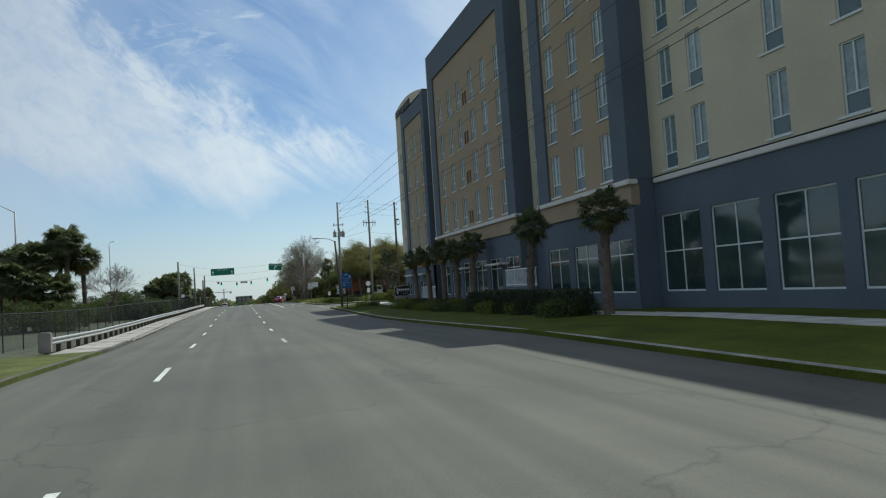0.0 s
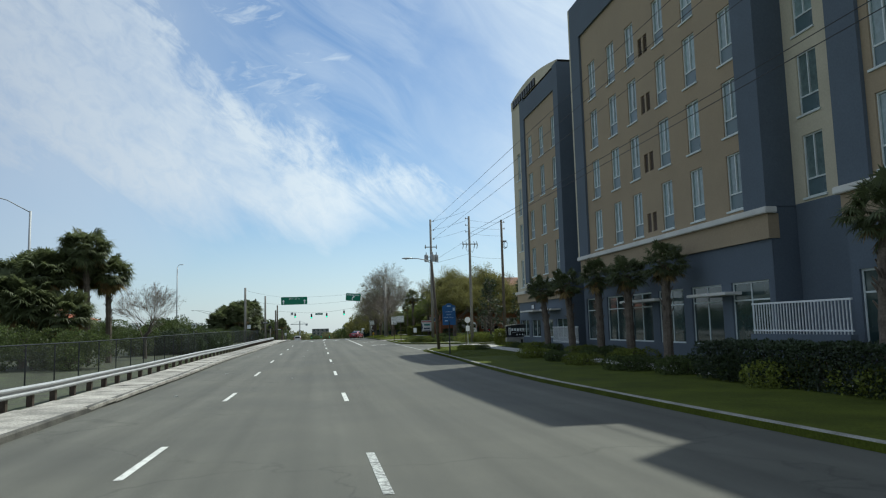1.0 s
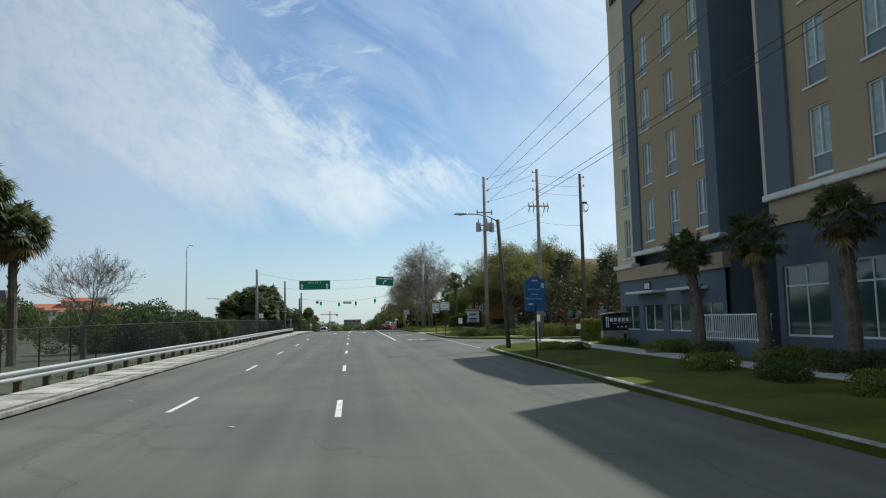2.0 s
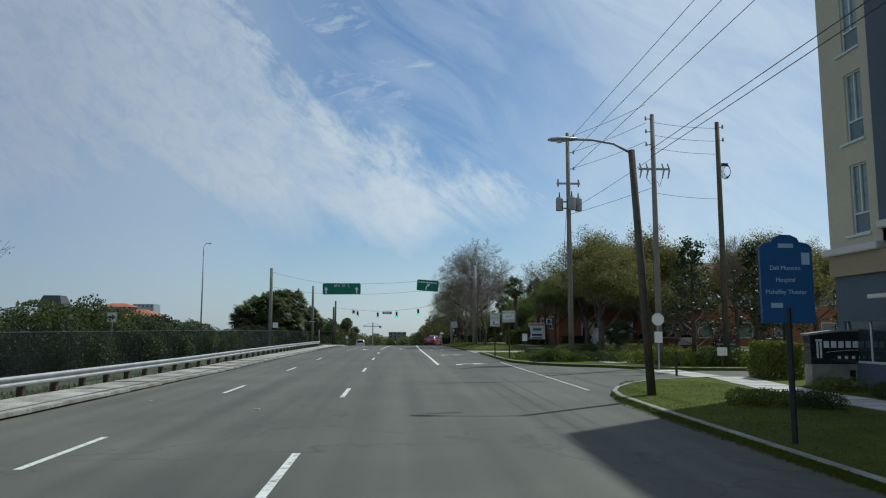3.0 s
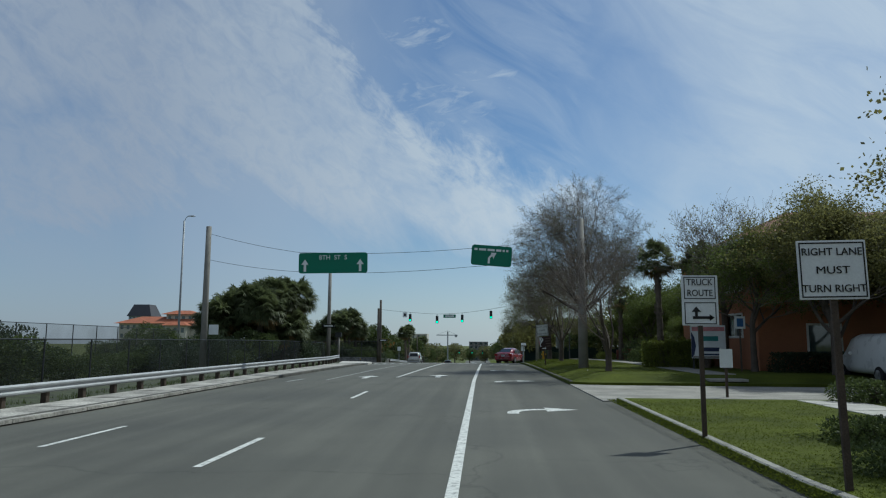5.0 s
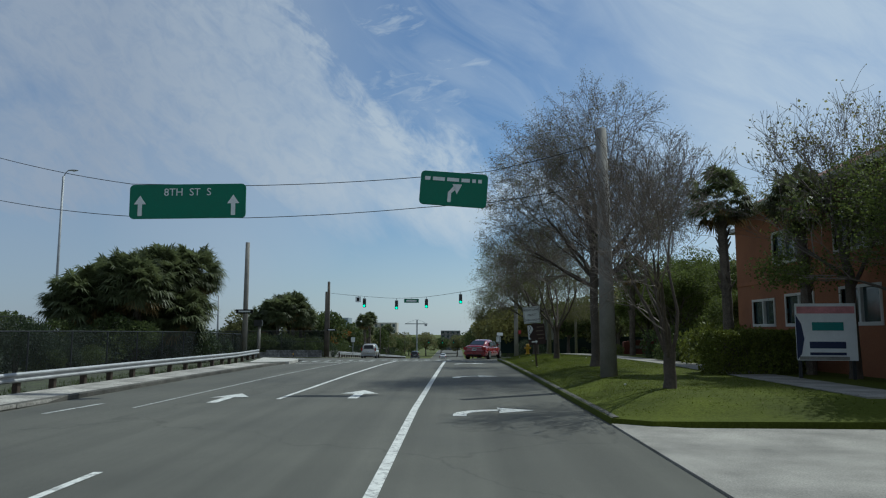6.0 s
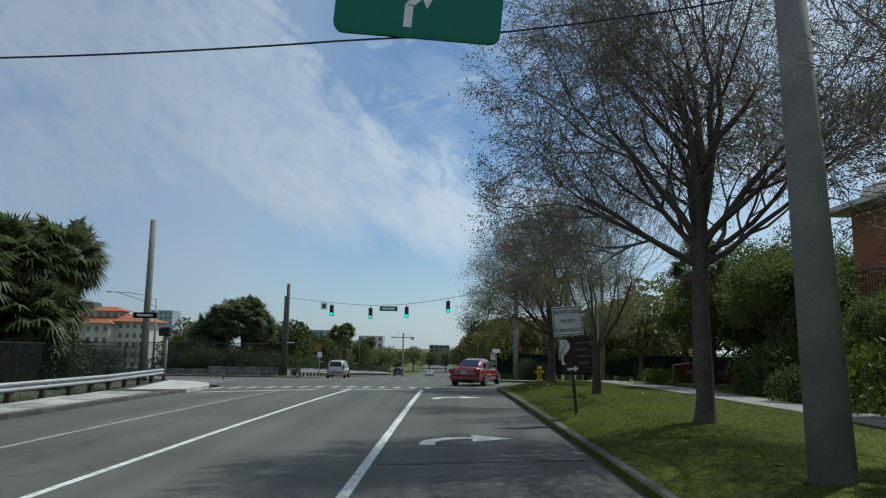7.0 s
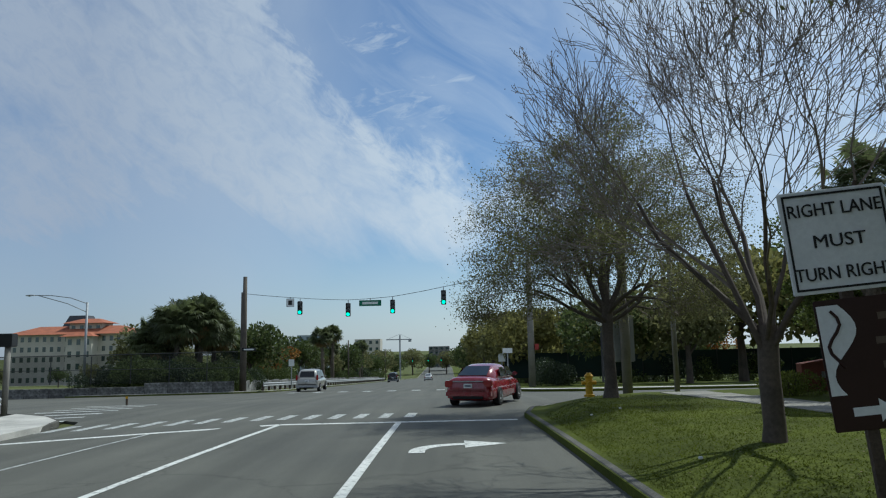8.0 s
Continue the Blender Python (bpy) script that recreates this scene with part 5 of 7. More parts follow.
# traffic lights
def traffic_light(k):
    p = SIG[k]
    t = thing("traffic_light", "black three-lens traffic light showing green", "traffic light", "traffic lights on the span wire", at=(p.x, p.y, p.z))
    part("hanger", Build().tube([(0, 0, 0.02), (0, 0, -0.25)], 0.03, 6), M_DULL, t)
    part("housing", Build().soft(-0.18, 0.18, -0.14, 0.14, -1.28, -0.25, 0.03), M_DARK, t)
    for j in range(3):
        z = -0.43 - 0.34 * j
        lens = part("lens", Build().disc((0, -0.15, z), (0, 1, 0), 0.125, 0.03, 16), M_GO if j == 2 else M_CARBLACK, t)
        v = Build()
        for s in range(8):
            a0, a1 = math.pi * s / 8, math.pi * (s + 1) / 8
            v.face([(0.15 * math.cos(a0), -0.14, z + 0.15 * math.sin(a0)), (0.15 * math.cos(a1), -0.14, z + 0.15 * math.sin(a1)), (0.14 * math.cos(a1), -0.36, z + 0.14 * math.sin(a1)), (0.14 * math.cos(a0), -0.36, z + 0.14 * math.sin(a0))])
        part("visor", v, M_DARK, lens)
    return t


for k in (1, 2, 3, 4):
    traffic_light(k)
p = SIG[2].lerp(SIG[3], 0.5)
sn = thing("street_name_sign", "small green street name sign on the span wire", "road sign", at=(p.x, p.y, p.z))
part("panel", Build().soft(-0.85, 0.85, -0.02, 0.02, -0.6, -0.15, 0.02), M_GREEN, sn)
part("name_bars", Build().box(-0.6, 0.6, -0.026, -0.022, -0.46, -0.28), M_WHITE, sn)
part("hanger", Build().tube([(0, 0, 0.02), (0, 0, -0.2)], 0.03, 6), M_DULL, sn)
p = SIG[0].lerp(SIG[1], 0.82)
cs = thing("lane_sign", "small white lane sign on the span wire", "road sign", at=(p.x, p.y, p.z))
part("panel", Build().soft(-0.3, 0.3, -0.02, 0.02, -0.75, -0.1, 0.02), M_WHITE, cs)
part("symbol", Build().box(-0.15, 0.15, -0.026, -0.022, -0.6, -0.25), M_BLACK, cs)
part("hanger", Build().box(-0.02, 0.02, 0, 0.02, -0.12, 0.02), M_DULL, cs)


# ---- guardrails ----
def guardrail(name, fx, y0, y1, label, z0=0.05, end=True):
    t = thing(name, label, "guardrail")
    prof_pts = [(0.0, 0.40), (0.05, 0.44), (0.05, 0.48), (0.0, 0.525), (0.0, 0.565), (0.05, 0.61), (0.05, 0.65), (0.0, 0.70), (-0.02, 0.70), (-0.02, 0.40)]
    b = Build()
    ys = list(np.arange(y0, y1, 3.8)) + [y1]
    for y in ys:
        b.v += [(fx(y) + px, y, lie(fx(y), y).z + z0 + pz) for px, pz in prof_pts]
    n = len(prof_pts)
    for k in range(len(ys) - 1):
        for s in range(n):
            b.f.append((k * n + s, (k + 1) * n + s, (k + 1) * n + (s + 1) % n, k * n + (s + 1) % n))
    part("beam", b, M_STEEL, t)
    pm = Build().soft(-0.20, -0.03, -0.09, 0.09, -0.2, 0.62, 0.01).mesh("post")
    pm.materials.append(M_BLOCK)
    y = y0 + 0.4
    while y < y1:
        o = new("post", pm)
        o.parent, o.location = t, lie(fx(y), y, z0)
        y += 1.9
    if end:
        part("end_shoe", Build().soft(fx(y0) - 0.25, fx(y0) + 0.2, y0 - 0.35, y0 + 0.02, z0 - 0.1, z0 + 0.72, 0.04), M_POLE, t)
    return t


guardrail("guardrail", x_rail, 6.6, 132.0, "long galvanised guardrail on dark timber posts")
guardrail("guardrail", lambda y: -8.8, 163.0, 270, "galvanised guardrail past the crossing", end=False)


# ---- fences ----
def fence(name, fx, y0, y1, h, mat, label, step=3.0, z0=0.1):
    t = thing(name, label, "fence")
    pm = Build().tube([(0, 0, -0.2), (0, 0, h)], 0.032, 6).mesh("fence_post")
    pm.materials.append(M_DARK)
    ys = list(np.arange(y0, y1, step)) + [y1]
    for y in ys:
        o = new("fence_post", pm)
        o.parent, o.location = t, (fx(y), y, prof(y) + z0)
    part("top_rail", Build().tube([(fx(y), y, prof(y) + z0 + h) for y in ys], 0.022, 6), M_DARK, t)
    b = Build()
    for a, c in zip(ys, ys[1:]):
        b.face([(fx(a), a, prof(a) + z0 + 0.05), (fx(c), c, prof(c) + z0 + 0.05), (fx(c), c, prof(c) + z0 + h), (fx(a), a, prof(a) + z0 + h)])
    part("wire_mesh", b, mat, t)
    return t


fence("chain_link_fence", x_fence, -40, 44, 1.68, M_MESH, "chain-link fence with thin dark posts")
fence("chain_link_fence", x_fence, 44, 133, 1.7, M_MESH_DARK, "chain-link fence backed with dark screening")
fence("chain_link_fence", lambda y: -24.0, 88, 129, 2.5, M_MESH, "tall chain-link fence further back", z0=0.3)

# concrete wall with a fence on it, past the crossing
cw = thing("concrete_wall", "low stained concrete wall topped by a dark fence", "wall")
A, B_ = Vector((-30.0, 156.2, 0)), Vector((-10.3, 161.4, 0))
d = (B_ - A).normalized()
ang = math.degrees(math.atan2(d.y, d.x))
wl = (B_ - A).length
blk = Build().soft(0.006, 1.54, -0.15, 0.15, -0.6, 0.95, 0.012).mesh("concrete_block")
blk.materials.append(M_GREYWALL)
for k in range(int(wl / 1.55)):
    p = A + d * (1.55 * k)
    o = new("concrete_block", blk)
    o.parent, o.matrix_basis = cw, pose(p.x, p.y, prof(p.y) + (-0.05 if k > 8 else -0.30), 0, 0, ang)
fp = Build().tube([(0, 0, 0.9), (0, 0, 2.85)], 0.035, 6).mesh("fence_post")
fp.materials.append(M_DARK)
for k in range(int(wl / 2.6) + 1):
    p = A + d * (2.6 * k)
    o = new("fence_post", fp)
    o.parent, o.location = cw, (p.x, p.y, prof(p.y))
part("fence_rails", Build().tube([A + Vector((0, 0, prof(A.y) + 2.8)), B_ + Vector((0, 0, prof(B_.y) + 3.08))], 0.03, 6).tube([A + Vector((0, 0, prof(A.y) + 1.9)), B_ + Vector((0, 0, prof(B_.y) + 1.9))], 0.02, 6), M_DARK, cw)
part("wire_mesh", Build().face([A + Vector((0, 0, 0.9 + prof(A.y))), B_ + Vector((0, 0, 0.9 + prof(B_.y))), B_ + Vector((0, 0, 3.08 + prof(B_.y))), A + Vector((0, 0, 2.8 + prof(A.y)))]), M_MESH_DARK, cw)
lw = thing("concrete_wall", "long low grey barrier wall beside the guardrail", "wall")
for k in range(28):
    y = 164 + 4 * k
    part("wall_panel", Build().soft(-10.9, -10.6, y + 0.003, y + 3.997, prof(y) - 0.5, prof(y) + 0.85, 0.01), M_GREYWALL, lw)

# dark green screened fence across the side street
gf = thing("screened_fence", "dark green cloth fence on slim posts", "fence")
for k in range(-1, 14):
    part("screen_cloth", Build().box(12 + 3 * k if k >= 0 else 9.9, 15 + 3 * k, 166.0, 166.04, -0.75, 1.22), M_SCREEN, gf)
fpm = Build().tube([(0, 0, -0.1), (0, 0, 2.2)], 0.035, 6).mesh("fence_post")
fpm.materials.append(M_DARK)
for k in range(15):
    o = new("fence_post", fpm)
    o.parent, o.location = gf, (12 + 3 * k, 165.95, -0.85)

# brick garden wall, hydrant, signal cabinet
gw = thing("brick_garden_wall", "low red brick garden wall with a rounded top", "wall", at=(16.2, 130.4, 0.15), rz=-2)
part("wall", Build().box(0, 4.6, 0, 0.35, 0, 1.0), M_BRICK_RED, gw)
part("coping", Build().prism([(0, 1.0), (4.6, 1.0), (3.8, 1.12), (2.3, 1.18), (0.8, 1.12)], -0.4, 0.05, pose(0, 0, 0, 90)), M_BRICK_RED, gw)
part("text_bars", Build().box(0.6, 2.4, -0.01, 0.0, 0.55, 0.75), M_KERB, gw)
hy = thing("fire_hydrant", "yellow fire hydrant on the corner verge", "hydrant", at=(9.55, 130.1, 0.30))
part("barrel", Build().tube([(0, 0, 0), (0, 0, 0.06), (0, 0, 0.08), (0, 0, 0.55), (0, 0, 0.62), (0, 0, 0.72)], [0.16, 0.16, 0.11, 0.11, 0.14, 0.06], 14), M_YELLOW, hy)
part("nozzle", Build().tube([(-0.22, 0, 0.42), (0.22, 0, 0.42)], 0.06, 10), M_YELLOW, hy)
part("nozzle", Build().tube([(0, 0, 0.40), (0, -0.22, 0.40)], 0.07, 10), M_YELLOW, hy)
cb = pole("signal_pole", 11.35, 132.6, 0.25, 5.6, 0.17, 0.15, M_POLE, "grey pole carrying a metal signal cabinet")
part("cabinet", Build().soft(-0.36, 0.36, 0.17, 0.6, 1.0, 2.6, 0.03), M_DULL, cb)
part("beacon", Build().soft(-0.6, 0.3, -0.35, -0.16, 2.9, 3.15, 0.03), M_DARK, cb)
pole("lamp_post", 13.6, 134.4, 0.25, 5.8, 0.10, 0.08, M_POLE, "slim grey post on the corner")
gl2 = thing("globe_lamp", "black post lamp with a pale globe", "street lamp", at=(14.2, 149.5, -0.3))
part("post", Build().tube([(0, 0, 0), (0, 0, 3.2)], [0.07, 0.045], 8), M_DARK, gl2)
part("globe", Build().tube([(0, 0, 3.2), (0, 0, 3.3), (0, 0, 3.5), (0, 0, 3.68), (0, 0, 3.74)], [0.08, 0.2, 0.24, 0.14, 0.02], 12), M_WHITE, gl2, smooth=True)
litter = Build()
for x, y in ((9.2, 100.2), (8.6, 117.9), (8.5, 124.6), (9.2, 124.8), (8.3, 113.2), (11.6, 119.2)):
    litter.soft(x - 0.03, x + 0.03, y - 0.02, y + 0.025, prof(y) + mound(x, y) + 0.14, prof(y) + mound(x, y) + 0.175, 0.008)
tagged(part("litter", litter, M_WHITE), "scraps of white litter lying in the grass", "litter", kind="stuff")

# pavements
slab_run("pavement_hotel", [(13.3, -60), (13.3, 51), (14.3, 57.5)], 1.5, 0.15, "concrete pavement beside the hotel verge")
slab_run("pavement_drive", [(14.3, 57.6), (14.0, 64.0), (13.4, 68.0)], 1.6, 0.03, "concrete pavement crossing the drive")
slab_run("pavement_shrubs", [(13.6, 68), (14.0, 86.4)], 1.5, 0.15, "concrete pavement behind the shrubs")
# these slabs take the driveway's shade-darkened concrete
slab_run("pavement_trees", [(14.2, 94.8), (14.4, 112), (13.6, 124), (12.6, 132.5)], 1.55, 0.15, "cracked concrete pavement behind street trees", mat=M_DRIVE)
slab_run("pavement_guardrail", [((x_left(y) + x_rail(y) + 0.1) / 2 + 0.06, y) for y in (5.6, 20, 40, 56, 75, 100, 112, 124.8)], 1.85, 0.15, "broken pale concrete pavement along the guardrail", mat=M_WALK, step=3.0)
surface("pavement_corner", [(-5.6, 124.4), (-5.75, 127.6), (-6.35, 129.5), (-7.6, 131.2), (-9.4, 132.6), (-9.0, 130.0), (-8.1, 124.4)], 0.155, M_CONCRETE, "stained concrete corner pad", "pavement", skirt=0.2, rise=crown)
surface("driveway", [(7.72, 86.7), (9.0, 87.4), (24, 88.6), (24, 94.0), (9.0, 94.4), (7.70, 95.0)], 0.035, M_DRIVE, "pale concrete driveway", "driveway", skirt=0.2)
surface("car_park", [(24, 86.8), (58, 86.8), (58, 99.5), (18.5, 99.5), (18.5, 95), (24, 94.2)], 0.14, M_ASPHALT, "asphalt car park beside the brick building", "car park", skirt=0.2)
surface("corner_pad", [(7.9, 130.6), (9.0, 132.3), (11.2, 133.8), (15, 134.7), (15, 133.4), (11.8, 132.4)], 0.142, M_CONCRETE, "stained concrete corner pad", "pavement", skirt=0.2)
surface("corner_pad_far", [(9.2, 151.4), (10.4, 149.3), (13, 148), (24, 147.6), (24, 149.4), (12, 150.6), (10, 153)], 0.145, M_CONCRETE, "pale concrete pad past the side street", "pavement", skirt=0.2)


# ---- trees ----
class Tree:
    """Grows a branching skeleton as tapered tubes and scatters leaves on its ends."""

    def __init__(self, seed):
        self.rng = random.Random(seed)
        self.wood, self.twig = Build(), Build()
        self.tips = []
        self.limbs = []

    def limb(self, *args):
        """A main limb with its branches, kept as a part of its own."""
        keep, self.wood = self.wood, Build()
        self.branch(*args)
        if self.wood.v:
            self.limbs.append(self.wood)
        self.wood = keep

    def branch(self, p, d, length, r, depth, opt):
        g = self.rng
        n = 4 if depth > 1 else 3
        pts, rad = [p], [r]
        q, dd = Vector(p), Vector(d)
        lift = opt["lift"] if depth > 1 else opt["lift"] - opt.get("droop", 0.0)
        if "hull" in opt:
            cz, rx, rz = opt["hull"]
            far_out = ((q.x * q.x + q.y * q.y) / rx ** 2 + ((q.z - cz) * (1.0 if q.z > cz else 0.5) / rz) ** 2) ** 0.5
            if far_out > 0.8:
                length *= max(0.15, 1.0 - 2.2 * (far_out - 0.8))
        for k in range(n):
            wob = opt["wobble"]
            dd = (dd + Vector((g.gauss(0, wob), g.gauss(0, wob), g.gauss(0, wob) + lift))).normalized()
            if q.z < opt.get("floor", -1.0):
                dd.z = abs(dd.z) + 0.1
                dd.normalize()
            q = q + dd * (length / n)
            pts.append(q.copy())
            rad.append(max(opt["thin"], r * (1 - (1 - opt["taper"]) * (k + 1) / n)))
        sides = 8 if r > 0.08 else 5 if r > 0.03 else 3
        (self.wood if r > 0.035 else self.twig).tube(pts, rad, sides, caps=False)
        if depth == 0:
            self.tips.append((pts[-1], dd))
            self.tips.append((pts[-2], dd))
            return
        kids = opt["kids"][len(opt["kids"]) - depth]
        for k in range(kids):
            u = g.uniform(opt["from"], 1.0) if k else 1.0
            j = min(n - 1, int(u * n))
            base = pts[j].lerp(pts[j + 1], u * n - j) if u < 1 else pts[-1]
            side = dd.orthogonal().normalized()
            side.rotate(Matrix.Rotation(g.uniform(0, 2 * math.pi), 3, dd))
            a = radians(g.uniform(*opt["spread"])) * (0.5 if k == 0 else 1.0)
            nd = dd * math.cos(a) + side * math.sin(a)
            if opt["flat"] and nd.z < opt["flat"]:
                nd.z = abs(nd.z) * 0.5 + g.uniform(-0.08, 0.12)
                nd.normalize()
            rr = rad[min(n, j + 1)] * g.uniform(0.55, 0.75)
            self.branch(base, nd, length * g.uniform(*opt["shorter"]), max(opt["thin"], rr), depth - 1, opt)

    def leaves(self, count, size, spread, droop=0.0):
        b, g = Build(), self.rng
        if not self.tips:
            return b
        for _ in range(count):
            p, d = g.choice(self.tips)
            c = Vector(p) + Vector((g.gauss(0, spread), g.gauss(0, spread), g.gauss(0, spread * 0.7)))
            u = Vector((g.uniform(-1, 1), g.uniform(-1, 1), g.uniform(-1, 0.6) - droop)).normalized() * size * g.uniform(0.6, 1.3)
            w = u.orthogonal().normalized()
            w.rotate(Matrix.Rotation(g.uniform(0, 6.28), 3, u.normalized()))
            w *= u.length * 0.42
            b.face([c, c + u * 0.5 + w, c + u, c + u * 0.5 - w])
        return b


def plant_tree(name, label, at, t, bark, leaf_sets, category="tree", group=""):
    ob = thing(name, label, category, group, at=at)
    part("trunk", t.wood, bark, ob, smooth=True)
    for b in t.limbs:
        part("limb", b, bark, ob, smooth=True)
    if t.twig.v:
        tagged(part("twig_canopy", t.twig, M_TWIG, ob), kind="stuff")
    for b, m, nm in leaf_sets:
        if b.v:
            tagged(part(nm, b, m, ob), kind="stuff")
    return ob


def myrtle(seed, h, stems, wide, fork=1.2):
    """A many-stemmed, vase-shaped bare tree."""
    t = Tree(seed)
    t.wood.tube([(0, 0, -0.2), (0.0, 0, 0.02), (0.02, 0, 0.25), (0.01, 0.02, fork * 0.6), (0.03, 0.0, fork)], [0.21, 0.175, 0.155, 0.15, 0.145], 10, caps=False)
    g = t.rng
    opt = dict(kids=(3, 4, 4, 4, 2), wobble=0.13, lift=0.05, thin=0.005, taper=0.55, spread=(16, 46), shorter=(0.58, 0.8), flat=0, hull=(h * 0.62, wide, h * 0.42), **{"from": 0.35})
    for k in range(stems):
        a = 2 * math.pi * k / stems + g.uniform(-0.3, 0.3)
        out = (0.22 + 0.5 * (k % 2) + g.uniform(-0.08, 0.14)) * 0.9
        d = Vector((math.cos(a) * out, math.sin(a) * out, 1)).normalized()
        t.limb(Vector((math.cos(a) * 0.07, math.sin(a) * 0.07, fork * g.uniform(0.75, 1.0))), d, h * g.uniform(0.30, 0.38), g.uniform(0.042, 0.062), 5, opt)
    return t


m1 = myrtle(3, 6.7, 7, 2.5, 0.95)
plant_tree("crepe_myrtle", "bare many-stemmed street tree on the grass verge", (9.97, 98.75, 0.40), m1, M_BARK_PALE, [(m1.leaves(1800, 0.03, 0.05), M_SEED, "dry_seed_canopy")])
m2 = myrtle(8, 7.6, 7, 3.4, 1.7)
plant_tree("crepe_myrtle", "bare many-stemmed street tree beside a leaning sign", (9.92, 118.6, 0.40), m2, M_BARK_PALE, [(m2.leaves(1800, 0.03, 0.05), M_SEED, "dry_seed_canopy")])


def broad_tree(seed, trunk_h, r, limb, opt, limbs, out=(0.5, 1.1), lean=(0, 0)):
    t = Tree(seed)
    g = t.rng
    top = Vector((lean[0], lean[1], trunk_h))
    t.wood.tube([(0, 0, -0.1), (0.02, 0.01, 0.3), tuple(top * 0.5), tuple(top)], [r * 1.35, r * 1.05, r * 0.92, r * 0.85], 12, caps=False)
    lead = [top]
    for k in range(4):
        lead.append(lead[-1] + Vector((g.gauss(0, 0.14), g.gauss(0, 0.14), 0.5)) * limb * 0.42)
    t.wood.tube(lead, [r * 0.85, r * 0.66, r * 0.5, r * 0.34, r * 0.2], 10, caps=False)
    t.limb(lead[-1], Vector((0, 0, 1)), limb * 0.6, r * 0.2, len(opt["kids"]) - 1, dict(opt, kids=opt["kids"][1:]))
    for k in range(limbs):
        u = k / limbs
        a = 2.4 * k + g.uniform(-0.4, 0.4)
        o = g.uniform(*out) * (1.25 - 0.5 * u)
        d = Vector((math.cos(a) * o, math.sin(a) * o, 1)).normalized()
        f = u * 3.6
        j = int(f)
        base = lead[j].lerp(lead[j + 1], f - j) - Vector((0, 0, 0.5 * (1 - u)))
        t.limb(base, d, limb * g.uniform(0.85, 1.1) * (1 - 0.35 * u), r * g.uniform(0.40, 0.52) * (1 - 0.4 * u), len(opt["kids"]), opt)
    return t


OAK = dict(kids=(4, 4, 4, 4), wobble=0.13, lift=0.03, thin=0.006, taper=0.5, spread=(22, 58), shorter=(0.55, 0.78), flat=-0.05, **{"from": 0.3})


def upright_tree(seed, fork, r, limb, opt, limbs, rise, reach=()):
    """A trunk that forks into rising limbs, whose outer twigs hang; reach: directions of extra low limbs."""
    t = Tree(seed)
    g = t.rng
    n = len(opt["kids"])
    t.wood.tube([(0, 0, -0.15), (0.01, 0.0, 0.12), (0.03, 0.01, 0.5), (0.0, 0.03, fork * 0.6), (0.02, 0.0, fork)], [r * 1.7, r * 1.25, r * 1.02, r * 0.92, r * 0.95], 12, caps=False)
    for k in range(limbs):
        u = k / (limbs - 1)
        a = 2.4 * k + g.uniform(-0.35, 0.35)
        o = 1.25 - 1.1 * u
        d = Vector((math.cos(a) * o, math.sin(a) * o, rise + 0.5 * u)).normalized()
        base = Vector((0.02, 0, fork * (0.86 + 0.12 * u)))
        t.limb(base, d, limb * (0.85 + 0.35 * u) * g.uniform(0.9, 1.1), r * (0.42 + 0.2 * u), n, opt)
    for x, y, z, l in reach:
        t.limb(Vector((0, 0, fork * 0.8)), Vector((x, y, z)).normalized(), l, r * 0.42, n, opt)
    return t


b1 = upright_tree(11, 4.0, 0.175, 3.0, dict(OAK, kids=(4, 4, 4, 4, 3), thin=0.0055, wobble=0.13, lift=0.05, droop=0.19, spread=(18, 50), shorter=(0.58, 0.78), flat=0, floor=3.3, hull=(6.7, 4.2, 4.4), **{"from": 0.12}), 12, 0.95, ((-2.6, 1.0, 1.3, 2.9), (1.9, 2.4, 1.5, 2.8), (-3.0, -0.6, 1.1, 2.8), (2.8, -0.4, 1.2, 2.6)))
plant_tree("street_tree", "tall half-bare street tree with fine drooping twigs", (10.25, 109.7, 0.42), b1, M_BARK, [(b1.leaves(14000, 0.035, 0.08), M_SEED, "crown"), (b1.leaves(38000, 0.044, 0.15, 0.5), M_LEAF, "young_leaf_canopy")])
b2 = upright_tree(23, 2.7, 0.17, 2.5, dict(OAK, kids=(4, 4, 4, 4), thin=0.007, wobble=0.14, lift=0.02, droop=0.12, flat=0, floor=2.4, hull=(4.7, 4.3, 3.5)), 9, 0.75, ((-3.0, 0.6, 0.8, 2.5), (2.8, 1.0, 0.9, 2.4), (-2.0, -2.0, 0.9, 2.3)))
plant_tree("street_oak", "small-leaved oak with a spreading crown on the corner", (10.0, 129.2, 0.34), b2, M_BARK, [(b2.leaves(115000, 0.05, 0.25, 0.6), M_LEAF, "crown")])

# oaks in the shrub bed
o1 = broad_tree(41, 2.2, 0.22, 2.8, dict(OAK, kids=(4, 4, 4, 3)), 8, (0.5, 1.6))
ob1 = plant_tree("live_oak", "leafy olive-green oak in the planted verge", (15.3, 77.5, 0.12), o1, M_BARK, [(o1.leaves(64000, 0.095, 0.28), M_LEAF_OLIVE, "crown"), (o1.leaves(16000, 0.095, 0.34), M_LEAF, "inner_leaves")])
for x, y, s, rz in ((19.8, 80.5, 1.05, 120), (23.8, 92.5, 0.9, 30), (30, 84, 1.1, 260), (38, 90, 1.1, 80), (19.4, 96.6, 1.0, 40), (24.4, 97.6, 1.05, 170), (29.5, 98.0, 0.95, 300)):
    put_copy(ob1, pose(x, y, 0.12, 0, 0, rz) @ Matrix.Scale(s, 4))

